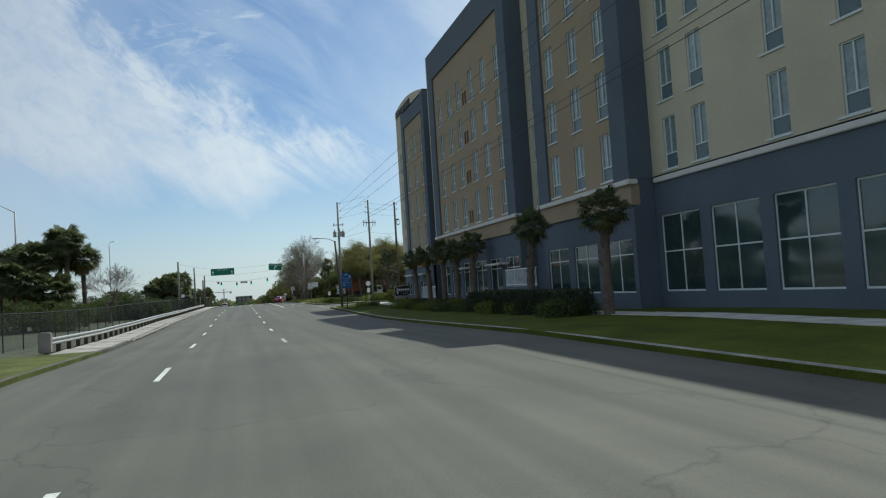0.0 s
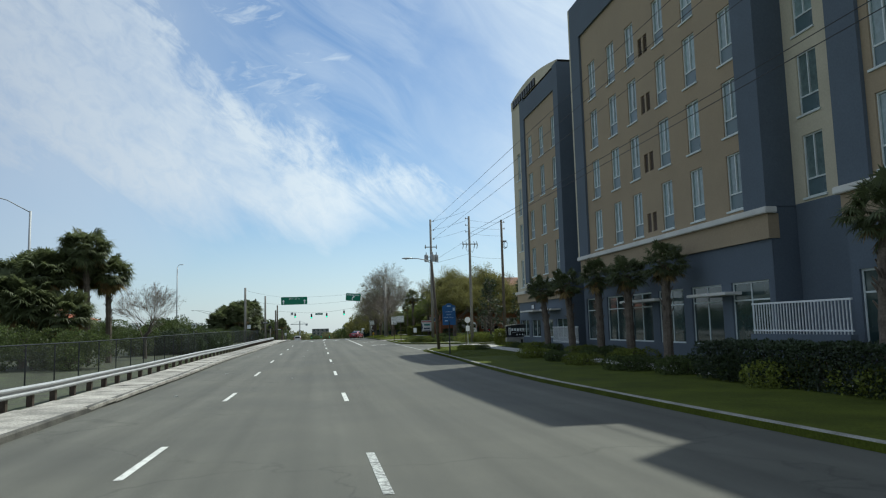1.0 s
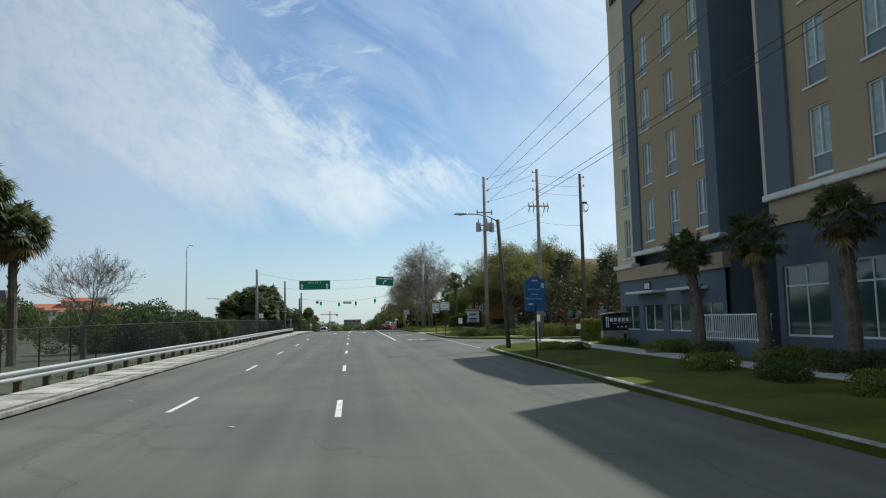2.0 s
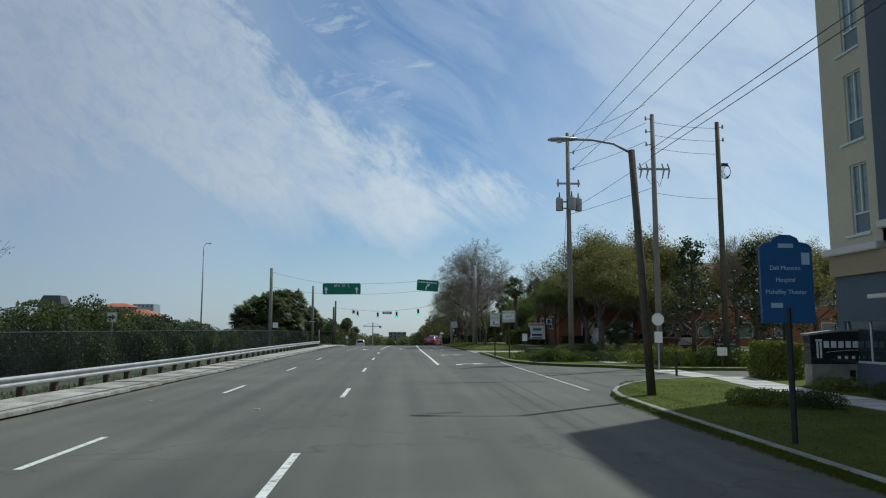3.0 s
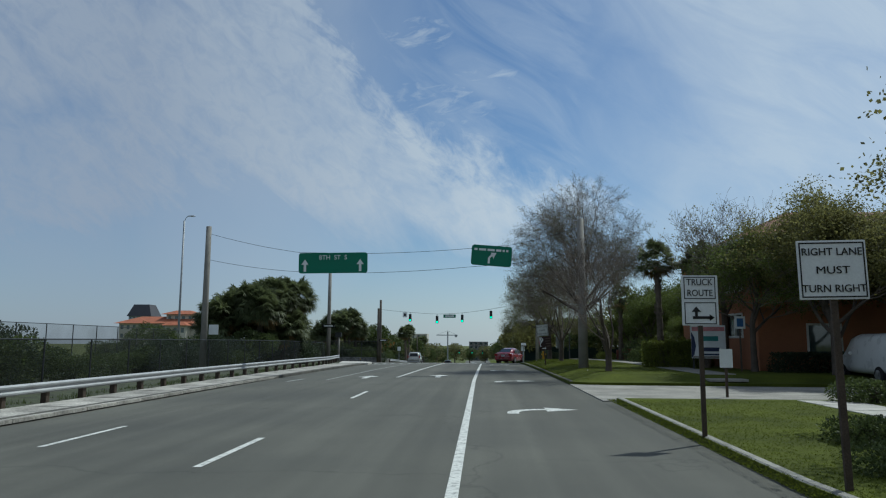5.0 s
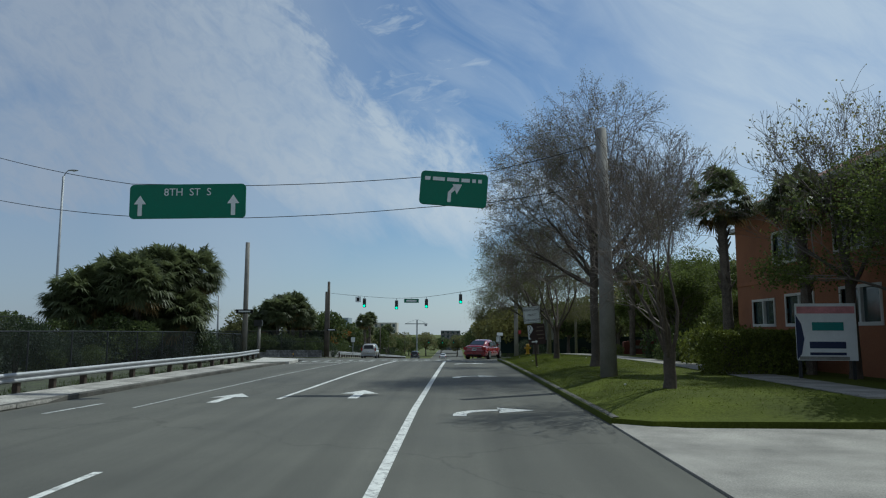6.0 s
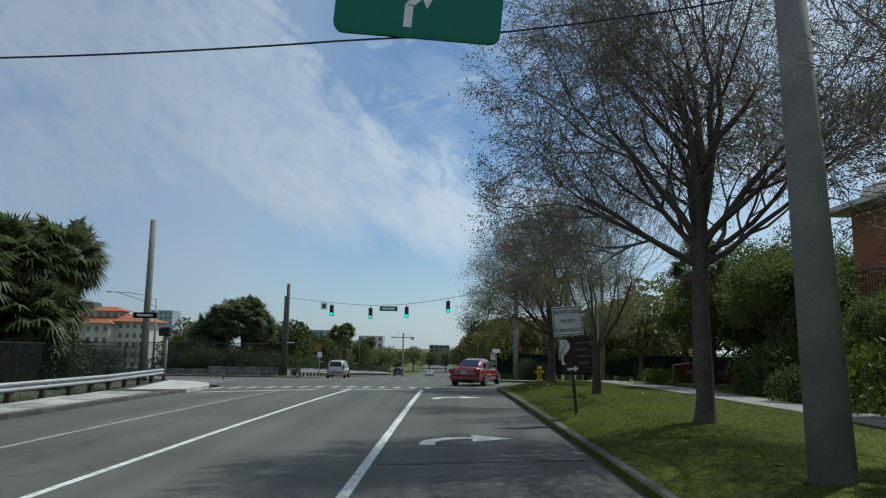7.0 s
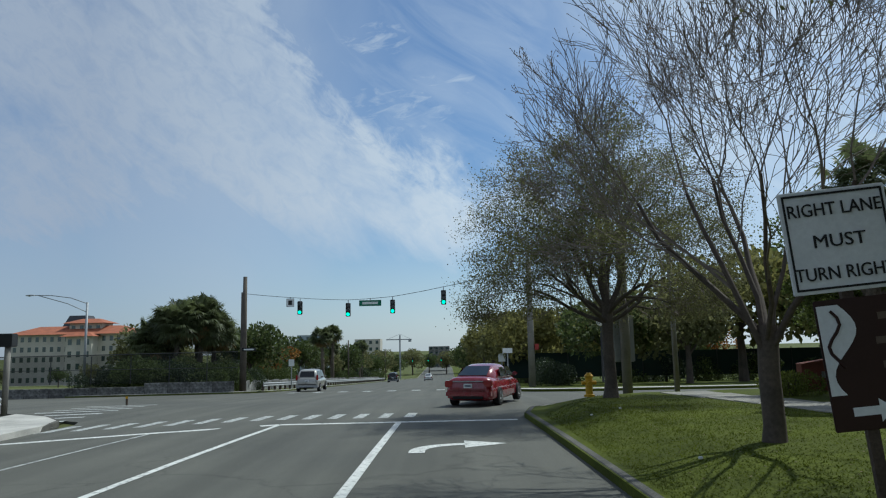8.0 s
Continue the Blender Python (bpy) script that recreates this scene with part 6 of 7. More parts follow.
# magnolias: narrow, dark and airy
mg = Tree(57)
mg.wood.tube([(0, 0, -0.1), (0, 0, 3), (0.05, 0, 6.4)], [0.13, 0.09, 0.02], 8)
gopt = dict(kids=(3, 3), wobble=0.12, lift=0.10, thin=0.008, taper=0.5, spread=(25, 55), shorter=(0.5, 0.75), flat=0, **{"from": 0.3})
for k in range(34):
    z = 0.8 + 5.5 * k / 34
    a = k * 2.4
    mg.branch(Vector((0, 0, z)), Vector((math.cos(a), math.sin(a), 0.5)).normalized(), 1.25 * (1 - (z - 0.8) / 7.2), 0.03, 2, gopt)
mgo = plant_tree("magnolia", "narrow dark-leaved magnolia in the shrub bed", (17.1, 66.6, 0.12), mg, M_BARK, [(mg.leaves(2300, 0.16, 0.10), M_LEAF_DARK, "crown")])
for x, y, s in ((20.9, 67.3, 1.0), (23.2, 68.6, 1.05), (26.0, 66.4, 0.9)):
    put_copy(mgo, pose(x, y, 0.12, 0, 0, x * 40) @ Matrix.Scale(s, 4))

# bare tree behind the left fence
bl = broad_tree(71, 1.3, 0.14, 2.15, dict(OAK, lift=0.06, spread=(18, 48)), 6, (0.3, 0.9))
plant_tree("bare_tree", "leafless bushy tree behind the fence", (-14.3, 53.0, 0.0), bl, M_BARK, [(bl.leaves(500, 0.08, 0.1), M_SEED, "dry_seed_canopy")])
bl2 = broad_tree(73, 3.2, 0.17, 2.5, dict(OAK, lift=0.06, spread=(18, 50)), 7, (0.3, 1.0))
bare = plant_tree("bare_tree", "leafless tree beside the brick building", (16.7, 102.6, 0.38), bl2, M_BARK, [(bl2.leaves(1500, 0.09, 0.08), M_LEAF_OLIVE, "crown")])
put_copy(bare, pose(27, 82, 0.12, 0, 0, 90))
put_copy(bare, pose(26, 99, 0.12, 0, 0, 200) @ Matrix.Scale(1.1, 4))
wt_ = broad_tree(95, 2.3, 0.15, 2.3, dict(OAK, droop=0.08, hull=(4.9, 3.4, 2.5)), 9, (0.6, 1.8))
plant_tree("garden_oak", "dark leafy oak overhanging the brick building", (17.0, 99.6, 0.40), wt_, M_BARK, [(wt_.leaves(34000, 0.075, 0.26), M_LEAF_GARDEN, "crown")])


# ---- palms ----
def palm_fronds(seed, count, length, down=0.25):
    """Fan-shaped fronds round a crown at the origin; returns green and dry meshes."""
    g = random.Random(seed)
    green, dry = Build(), Build()
    for k in range(count):
        el = math.asin(g.uniform(-0.96, 0.97))
        az = k * 2.399 + g.uniform(-0.3, 0.3)
        d = Vector((math.cos(az) * math.cos(el), math.sin(az) * math.cos(el), math.sin(el)))
        L = length * g.uniform(0.62, 1.0) * (1.0 if el > -0.6 else 0.85)
        b = dry if el < -0.5 and g.random() < 0.6 else green
        s0, s1 = d * 0.12, d * L * 0.66 - Vector((0, 0, 0.04 * L))
        side = d.cross(Vector((0, 0, 1)))
        side = side.normalized() if side.length > 0.05 else Vector((1, 0, 0))
        up = side.cross(d).normalized()
        b.face([s0 - side * 0.02, s0 + side * 0.02, s1 + side * 0.012, s1 - side * 0.012])
        nb = 17
        for j in range(nb):
            a = radians(-118 + 236 * j / (nb - 1))
            ld = d * math.cos(a) + side * math.sin(a) * 0.95 + up * (0.12 - 0.30 * abs(math.sin(a)))
            ll = L * 0.38 * (1.0 - 0.22 * abs(a) / 2) * g.uniform(0.85, 1.1)
            mid = s1 + ld * ll * 0.5
            tip = s1 + ld * ll - Vector((0, 0, down * L * g.uniform(0.2, 0.75)))
            wd = (side * math.cos(a) - d * math.sin(a)) * 0.024 * L
            b.face([s1, mid - wd, tip, mid + wd])
    return green, dry


PALM_GREEN, PALM_DRY = {}, {}


def palm(x, y, z, h, label, seed=1, r=0.19, crown=1.55, group="", shaggy=True):
    ob = thing("cabbage_palm", label, "palm", group, at=(x, y, z), rz=seed * 67 % 360)
    g = random.Random(seed)
    tr = Build()
    n = max(5, int(h / 0.35))
    lx, ly = g.uniform(-0.3, 0.3), g.uniform(-0.3, 0.3)
    pts, rad = [], []
    for k in range(n + 1):
        u = k / n
        pts.append((lx * u * u, ly * u * u, h * u - 0.1))
        rad.append(r * (1.15 - 0.25 * u + (0.10 if k % 2 else -0.02)))
    tr.tube(pts, rad, 9)
    for k in range(int(h * 6) if shaggy else 0):
        u = g.uniform(0.45, 0.98)
        a = g.uniform(0, 6.28)
        c = Vector((lx * u * u, ly * u * u, h * u))
        o = Vector((math.cos(a), math.sin(a), 0))
        tr.tube([c + o * r * 0.8, c + o * (r + 0.12) + Vector((0, 0, 0.25))], [0.05, 0.02], 4)
    part("trunk", tr, M_PALM_BARK, ob)
    key = (seed % 3, crown)
    if key not in PALM_GREEN:
        gr_, dr_ = palm_fronds(100 + key[0], 230 if crown > 1.8 else 110, crown)
        PALM_GREEN[key], PALM_DRY[key] = gr_.mesh("crown"), dr_.mesh("dry_fronds")
        PALM_GREEN[key].materials.append(M_PALM)
        PALM_DRY[key].materials.append(M_PALM_DRY)
    for me in (PALM_GREEN[key], PALM_DRY[key]):
        o = new(me.name, me)
        o.parent, o.location = ob, (lx, ly, h)
    return ob


for k, (x, y, h, c) in enumerate(((-16.4, 45.8, 8.0, 2.2), (-18.4, 44.6, 6.2, 2.5), (-20.4, 45.8, 6.0, 2.5), (-15.4, 47.2, 6.4, 2.1), (-17.6, 47.6, 7.0, 2.2), (-19.4, 42.8, 4.3, 2.5), (-21.4, 43.6, 4.9, 2.5), (-17.2, 43.4, 3.5, 2.3), (-22.6, 45.8, 5.5, 2.5))):
    palm(x, y, -0.1, h, "tall cabbage palm with a shaggy crown behind the fence", k + 1, crown=c, group="palms behind the fence")
for k, (x, y, h) in enumerate(((-12.8, 127.4, 5.8), (-13.9, 125.4, 5.5), (-15.2, 126.0, 5.4), (-15.6, 123.4, 5.0), (-16.9, 124.6, 4.6), (-17.4, 122.2, 3.9), (-18.0, 123.0, 3.4), (-14.2, 128.4, 5.2), (-16.4, 127.4, 4.4), (-14.4, 122.8, 4.6), (-12.7, 124.8, 3.0), (-13.6, 126.6, 3.4))):
    palm(x, y, 0.0, h - 0.1, "cabbage palm in a dense clump by the crossing", k + 11, crown=2.6, r=0.24, group="palm clump by the crossing")
for k, (x, y, h) in enumerate(((-15.6, 168.6, 6.2), (-17.3, 167.4, 5.9), (-16.6, 171, 6.2), (-18.2, 169.4, 5.2), (-19.6, 168.4, 4.4), (-14.9, 170.2, 5.2))):
    palm(x, y, prof(y), h, "cabbage palm past the concrete wall", k + 21, crown=2.75, group="palms past the wall")
for k, (x, y, h) in enumerate(((14.3, 39.2, 4.2), (14.3, 34.6, 4.3), (14.4, 30.4, 4.5), (14.3, 26.4, 4.3), (14.3, 22.6, 4.5), (12.6, 8.4, 4.4), (12.6, 0.5, 4.2))):
    palm(x, y, 0.12, h, "young cabbage palm in front of the hotel", k + 31, crown=1.35, group="palms along the hotel")
palm(14.1, 105.6, 0.40, 6.1, "cabbage palm in front of the brick building", 41, r=0.16, crown=1.6)
palm(16.35, 104.6, 0.40, 5.8, "cabbage palm at the corner of the brick building", 42, r=0.16, crown=1.6)
palm(17.4, 79.6, 0.12, 1.6, "low cabbage palm under the oak", 43, crown=1.5)
palm(15.6, 125.4, 0.36, 5.2, "cabbage palm among garden shrubs", 45, r=0.16, crown=1.6)


# ---- shrubs and hedges ----
def leaf_cloud(seed, shapes, count, size, flat=0.35):
    """Leaves scattered near the skin of rough lobes (x, y, z, rx, ry, rz)."""
    g = random.Random(seed)
    b = Build()
    vol = [s[3] * s[4] + s[3] * s[5] for s in shapes]
    for _ in range(count):
        x, y, z, rx, ry, rz = g.choices(shapes, vol)[0]
        d = Vector((g.gauss(0, 1), g.gauss(0, 1), g.gauss(0, 1))).normalized()
        k = g.uniform(0.55, 1.0) ** 0.5 * (1 + 0.22 * noise.noise(Vector((x, y, z)) + d * 1.7))
        c = Vector((x + d.x * rx * k, y + d.y * ry * k, z + d.z * rz * k))
        if c.z < 0.03:
            c.z = g.uniform(0.03, 0.3)
        u = (d * 0.6 + Vector((g.gauss(0, 1), g.gauss(0, 1), g.gauss(0, 1) + 0.2)) * 0.7).normalized() * size * g.uniform(0.6, 1.4)
        w = u.orthogonal().normalized()
        w.rotate(Matrix.Rotation(g.uniform(0, 6.28), 3, u.normalized()))
        w *= u.length * flat
        b.face([c, c + u * 0.5 + w, c + u, c + u * 0.5 - w])
    return b


def stems(seed, n, h, spread):
    g = random.Random(seed)
    b = Build()
    for k in range(n):
        a = g.uniform(0, 6.28)
        o = g.uniform(0.2, 1.0) * spread
        b.tube([(math.cos(a) * 0.1, math.sin(a) * 0.1, -0.05), (math.cos(a) * o * 0.4, math.sin(a) * o * 0.4, h * 0.5), (math.cos(a) * o, math.sin(a) * o, h * g.uniform(0.8, 1.05))], [0.05, 0.03, 0.01], 4, caps=False)
    return b


def shrub(name, label, at, shapes, count, size, mat, seed, group="", h=1.0, spread=0.5):
    ob = thing(name, label, "shrub", group, at=at)
    part("stems", stems(seed, 9, h, spread), M_BARK, ob)
    part("foliage", leaf_cloud(seed, shapes, count, size), mat, ob)
    return ob


# the thicket behind the left fence
g = random.Random(5)
thick = []
for s in range(3):
    lobes = [(g.uniform(-1.5, 1.5), g.uniform(-2.2, 2.2), g.uniform(0.8, 2.6), g.uniform(0.9, 1.5), g.uniform(1.0, 1.7), g.uniform(0.8, 1.3)) for _ in range(9)]
    thick.append(shrub("thicket_bush", "dense dark green bush behind the fence", (-14.6 - s, 66 + 6 * s, 0), lobes, 9500, 0.15, M_LEAF_BUSH if s != 1 else M_LEAF_DARK, 200 + s, "bushes behind the fence", 2.6, 1.3))
for k in range(26):
    y = 60 + 2.5 * k
    put_copy(thick[k % 3], pose(-13.7 - g.uniform(0, 2.6) - (2.5 if k % 4 == 0 else 0), y + g.uniform(-1, 1), -0.15, 0, 0, g.uniform(0, 360)) @ Matrix.Scale(g.uniform(0.62, 1.0) * (0.86 if y < 70 else 0.95 if y < 89 else 0.62 if y < 108 else 0.5), 4))
for x, y, s in ((-13.6, 61.5, 0.72), (-13.2, 67.5, 0.72), (-13.4, 73.0, 0.74), (-13.3, 79.0, 0.68), (-13.3, 124.6, 0.85), (-13.1, 129.4, 0.62), (-14.6, 127.6, 0.85), (-15.4, 121.4, 0.85), (-17.6, 120.8, 0.8), (-15.2, 131.5, 0.6), (-15.6, 39.5, 0.75), (-18, 41, 0.8), (-21, 39, 0.7), (-30, 70, 1.3), (-36, 90, 1.4), (-30, 100, 1.2), (-42, 110, 1.3), (-34, 118, 1.2), (-27, 128, 1.0), (-26, 60, 1.2)):
    put_copy(thick[int(abs(x)) % 3], pose(x, y, -0.15, 0, 0, x * 31) @ Matrix.Scale(s, 4))

for k in range(11):
    y = 63 + 2.6 * k
    put_copy(thick[(k + 2) % 3], pose(-12.95 - g.uniform(0, 0.5), y, -0.1, 0, 0, g.uniform(0, 360)) @ Matrix.Diagonal((0.62, 0.62, g.uniform(0.54, 0.68), 1)))
for k in range(7):
    y = 104 + 3.7 * k
    put_copy(thick[1], pose(-14.0 - g.uniform(0, 1.8), y, -0.1, 0, 0, g.uniform(0, 360)) @ Matrix.Diagonal((0.5, 0.5, 0.55 + 0.1 * (k % 3), 1)))

for k, (x, y, sc) in enumerate(((-12.6, 164.6, 0.75), (-15.2, 163.8, 0.8), (-15.6, 166.5, 0.95), (-19.0, 163.5, 0.9), (-12.8, 167.5, 0.8), (-13.4, 162.9, 0.7), (-17.2, 162.2, 0.75), (-21.0, 162.6, 0.7), (-40, 158, 0.8), (-48, 160, 0.9))):
    put_copy(thick[k % 3], pose(x, y, prof(y) - 0.1, 0, 0, k * 77) @ Matrix.Scale(sc, 4))

# hedges and beds on the right
def box_hedge(name, label, at, size, count, leaf, mat, seed, rz=0.0):
    """A clipped hedge: leaves close to the faces of a slightly wavy block, round a twiggy core."""
    gg = random.Random(seed)
    ob = thing(name, label, "hedge", at=at, rz=rz)
    b = Build()
    w, l, h = size
    for _ in range(count):
        f = gg.choices((0, 1, 2), (w * l, w * h * 2, l * h * 2))[0]
        x, y, z = gg.uniform(-w, w) / 2, gg.uniform(-l, l) / 2, gg.uniform(0.02, h)
        if f == 0:
            z = h
        elif f == 1:
            y = gg.choice((-l, l)) / 2
        else:
            x = gg.choice((-w, w)) / 2
        k = 1 + 0.10 * noise.noise(Vector((x * 1.3, y * 1.3, z * 1.3 + seed))) - abs(gg.gauss(0, 0.07))
        c = Vector((x * k, y * k, max(0.02, z * k)))
        u = Vector((gg.gauss(0, 1), gg.gauss(0, 1), gg.gauss(0.3, 1))).normalized() * leaf * gg.uniform(0.6, 1.3)
        v = u.orthogonal().normalized()
        v.rotate(Matrix.Rotation(gg.uniform(0, 6.28), 3, u.normalized()))
        v *= u.length * 0.4
        b.face([c, c + u * 0.5 + v, c + u, c + u * 0.5 - v])
    tw_ = Build()
    for k in range(40):
        x, y = gg.uniform(-w, w) * 0.4, gg.uniform(-l, l) * 0.4
        tw_.tube([(x, y, -0.05), (x + gg.gauss(0, 0.1), y + gg.gauss(0, 0.1), h * 0.5), (x + gg.gauss(0, 0.2), y + gg.gauss(0, 0.2), h * 0.92)], [0.02, 0.015, 0.006], 4, caps=False)
    tagged(part("twiggy_core", tw_, M_BARK, ob), kind="stuff")
    part("foliage", b, mat, ob)
    return ob


hd = box_hedge("hedge", "clipped bright green hedge beside the stone sign", (15.7, 55.9, 0.12), (1.5, 1.2, 1.35), 9000, 0.075, M_LEAF_HEDGE, 301)
box_hedge("garden_hedge", "yellow-green clipped hedge below the brick building", (14.75, 105.2, 0.40), (3.3, 1.5, 1.45), 20000, 0.075, M_LEAF_HEDGE, 331, rz=4)
box_hedge("garden_hedge", "yellow-green clipped hedge along the brick wall", (16.6, 108.6, 0.40), (1.2, 4.6, 1.35), 15000, 0.075, M_LEAF_HEDGE, 332, rz=2)
box_hedge("garden_hedge", "dark clipped hedge below the south brick wall", (20.4, 99.2, 0.12), (5.4, 1.2, 1.2), 15000, 0.075, M_LEAF_DARK, 333)
bed = [shrub("bed_shrub", "low dark shrub in the planted bed", (10.2, 70.6, 0.12), [(g.uniform(-0.9, 0.9), g.uniform(-0.9, 0.9), 0.3, 0.6, 0.6, 0.38) for _ in range(6)], 4600, 0.072, M_LEAF_BUSH if k else M_LEAF_HEDGE, 310 + k, "shrubs in the planted bed", 0.5, 0.6) for k in range(2)]
for k, (x, y, s) in enumerate(((9.4, 72.6, 0.65), (11.4, 70.2, 0.8), (12.2, 72.0, 0.85), (9.9, 74.6, 0.7), (11.6, 74.6, 0.9), (13.4, 70.0, 0.9), (12.6, 76.8, 0.85), (10.8, 77.4, 0.7), (15.8, 65.6, 1.0), (17.4, 65.4, 1.1), (19.4, 64.6, 1.1), (21.6, 64.8, 1.2), (16.8, 68.4, 1.3), (19.6, 70, 1.3), (14.8, 68.4, 1.1), (24, 65, 1.2), (27, 65, 1.2), (16.4, 72.6, 1.3), (18.4, 75.4, 1.3), (14.9, 80.4, 1.2), (17.4, 85.6, 1.0), (15.2, 85.6, 1.0), (19.6, 85.8, 1.1), (22, 86, 1.1), (30, 66, 1.4), (34, 66, 1.4))):
    put_copy(bed[k % 2], pose(x, y, 0.1, 0, 0, k * 47) @ Matrix.Scale(s, 4))
for k, (x, y, s) in enumerate(((10.2, 47.0, 0.6), (11.4, 46.4, 0.6), (14.9, 50.8, 0.6), (14.8, 48.5, 0.6), (14.4, 42, 0.9), (14.5, 38, 0.9), (14.5, 34, 0.9), (14.4, 30, 1.0), (14.3, 26, 1.0), (12.4, 14.5, 1.1), (12.2, 11.5, 1.1), (12.4, 17.6, 1.0), (12.2, 8, 1.1), (11.6, 20.5, 0.9), (11.4, 25.2, 0.8), (11.3, 29.2, 0.8), (11.5, 33.2, 0.8), (11.4, 2, 1.1))):
    put_copy(bed[k % 2], pose(x, y, 0.1, 0, 0, k * 61) @ Matrix.Scale(s, 4))
box_hedge("hotel_hedge", "long dark clipped hedge in front of the hotel", (12.0, 8.4, 0.12), (1.3, 14.0, 1.15), 26000, 0.085, M_LEAF_DARK, 321)
for k, (x, y, s, m) in enumerate(((16.6, 113.0, 1.9, 0), (18.6, 116.5, 1.9, 0), (17.4, 119.0, 1.9, 1), (19.4, 121.5, 2.3, 0), (20.8, 114.6, 1.6, 1), (15.8, 115.6, 1.2, 1), (20.4, 128.4, 1.3, 0), (20.5, 126.5, 2.2, 1), (22.0, 129.5, 2.0, 0), (14.9, 128.4, 0.7, 0))):
    put_copy(bed[m], pose(x, y, 0.36, 0, 0, k * 53) @ Matrix.Diagonal((s, s, s * 1.35, 1)))

# big garden trees behind the right-hand pavement
gt = broad_tree(91, 1.8, 0.18, 2.4, dict(OAK, kids=(4, 4, 4)), 7, (0.5, 1.6))
gto = plant_tree("garden_tree", "dense green garden tree behind the pavement", (22.6, 119.0, 0.1), gt, M_BARK, [(gt.leaves(26000, 0.11, 0.24), M_LEAF_GARDEN, "crown")])
for x, y, s, rz in ((23.5, 131.5, 1.05, 70), (19.6, 128.2, 0.85, 150), (18.6, 116.6, 0.55, 220), (17.2, 121.2, 0.80, 290), (17.3, 128.0, 0.85, 40), (19.4, 124.5, 0.95, 100), (28, 133, 1.1, 10)):
    put_copy(gto, pose(x, y, 0.1, 0, 0, rz) @ Matrix.Scale(s, 4))

# ---- distant woods ----
g = random.Random(9)
far = []
for s, m in enumerate((M_LEAF_OLIVE, M_LEAF, M_LEAF_BUSH, M_LEAF_RUST)):
    lobes = [(g.uniform(-2.6, 2.6), g.uniform(-2.6, 2.6), g.uniform(3.2, 6.4), g.uniform(1.3, 2.2), g.uniform(1.3, 2.2), g.uniform(1.1, 1.8)) for _ in range(11)]
    ob = thing("roadside_tree", ("olive", "dark green", "green", "rusty orange")[s] + " rounded tree past the crossing", "tree", "trees past the crossing", at=(20 + 6 * s, 172 + 9 * s, prof(172 + 9 * s)))
    tb = Build().tube([(0, 0, -0.2), (0.05, 0, 1.6), (0.0, 0.1, 3.6)], [0.28, 0.2, 0.14], 8)
    for k in range(6):
        a = k * 1.05
        tb.tube([(0, 0, 2.0 + 0.2 * k), (math.cos(a) * 1.2, math.sin(a) * 1.2, 3.6), (math.cos(a) * 2.1, math.sin(a) * 2.1, 4.8)], [0.1, 0.06, 0.02], 5)
    part("trunk", tb, M_BARK, ob)
    part("crown", leaf_cloud(400 + s, lobes, 3600, 0.37), m, ob)
    far.append(ob)
rows = [(12.2, 168, 0, 1.0), (13.0, 178, 0, 1.1), (12.4, 188, 1, 1.1), (12.8, 200, 0, 1.15), (12.0, 213, 1, 1.2), (12.6, 228, 0, 1.2), (11.8, 246, 2, 1.25), (12.4, 268, 1, 1.3), (12, 295, 2, 1.35), (17, 160, 2, 1.0), (22, 158, 1, 1.1), (27, 161, 0, 1.45), (33, 160, 2, 1.55), (40, 162, 1, 1.5), (48, 158, 0, 1.2), (19, 184, 1, 1.2), (20, 200, 0, 1.2), (12, 325, 2, 1.4), (11, 360, 1, 1.4),
        (-14, 178, 2, 0.9), (-15, 190, 3, 0.62), (-16.5, 186, 1, 0.8), (-14.5, 204, 2, 0.9), (-15, 222, 1, 1.0), (-14, 240, 2, 1.0), (-14.5, 262, 1, 1.1), (-14, 290, 2, 1.1), (-14, 325, 1, 1.2), (-13, 365, 2, 1.2), (-24, 178, 1, 0.8), (-30, 190, 2, 0.8), (-22, 205, 1, 1.0), (-40, 230, 1, 1.0), (-30, 240, 2, 1.1), (-52, 262, 1, 1.0), (-66, 280, 2, 0.9), (-90, 300, 1, 0.8), (-104, 310, 2, 0.8), (-118, 305, 1, 0.8), (-62, 120, 2, 1.0), (-58, 100, 1, 1.0), (-64, 80, 2, 1.1), (-56, 60, 1, 1.0), (-70, 40, 2, 1.1), (-52, 20, 1, 0.9), (-80, 160, 1, 1.2), (-95, 175, 2, 1.3), (-110, 190, 1, 1.3),
        (44, 120, 1, 1.2), (56, 110, 2, 1.3), (60, 130, 0, 1.3), (62, 95, 1, 1.2), (48, 75, 0, 1.2), (40, 70, 2, 1.1), (58, 66, 1, 1.2),
        (5, 470, 1, 1.6), (-4, 480, 2, 1.6), (14, 475, 2, 1.7), (-12, 470, 1, 1.6), (22, 468, 1, 1.7), (-22, 480, 2, 1.7), (-34, 470, 1, 1.8), (-48, 480, 2, 1.8), (-62, 470, 1, 1.8), (-80, 480, 2, 1.9)]
for k, (x, y, s, sc) in enumerate(rows):
    put_copy(far[s], pose(x, y, prof(y), 0, 0, k * 71) @ Matrix.Scale(sc * g.uniform(0.85, 1.1), 4))
for k in range(16):
    y = 164 + 9.5 * k
    put_copy(thick[k % 3], pose(-13.2 - 1.5 * (k % 2), y, prof(y) - 0.1, 0, 0, k * 57) @ Matrix.Scale(0.72 + 0.07 * (k % 4), 4))
for k in range(12):
    y = 160 + 9.0 * k
    put_copy(thick[(k + 1) % 3], pose(13.2 + 1.4 * (k % 2), y, prof(y) - 0.1, 0, 0, k * 83) @ Matrix.Scale(0.66 + 0.08 * (k % 3), 4))
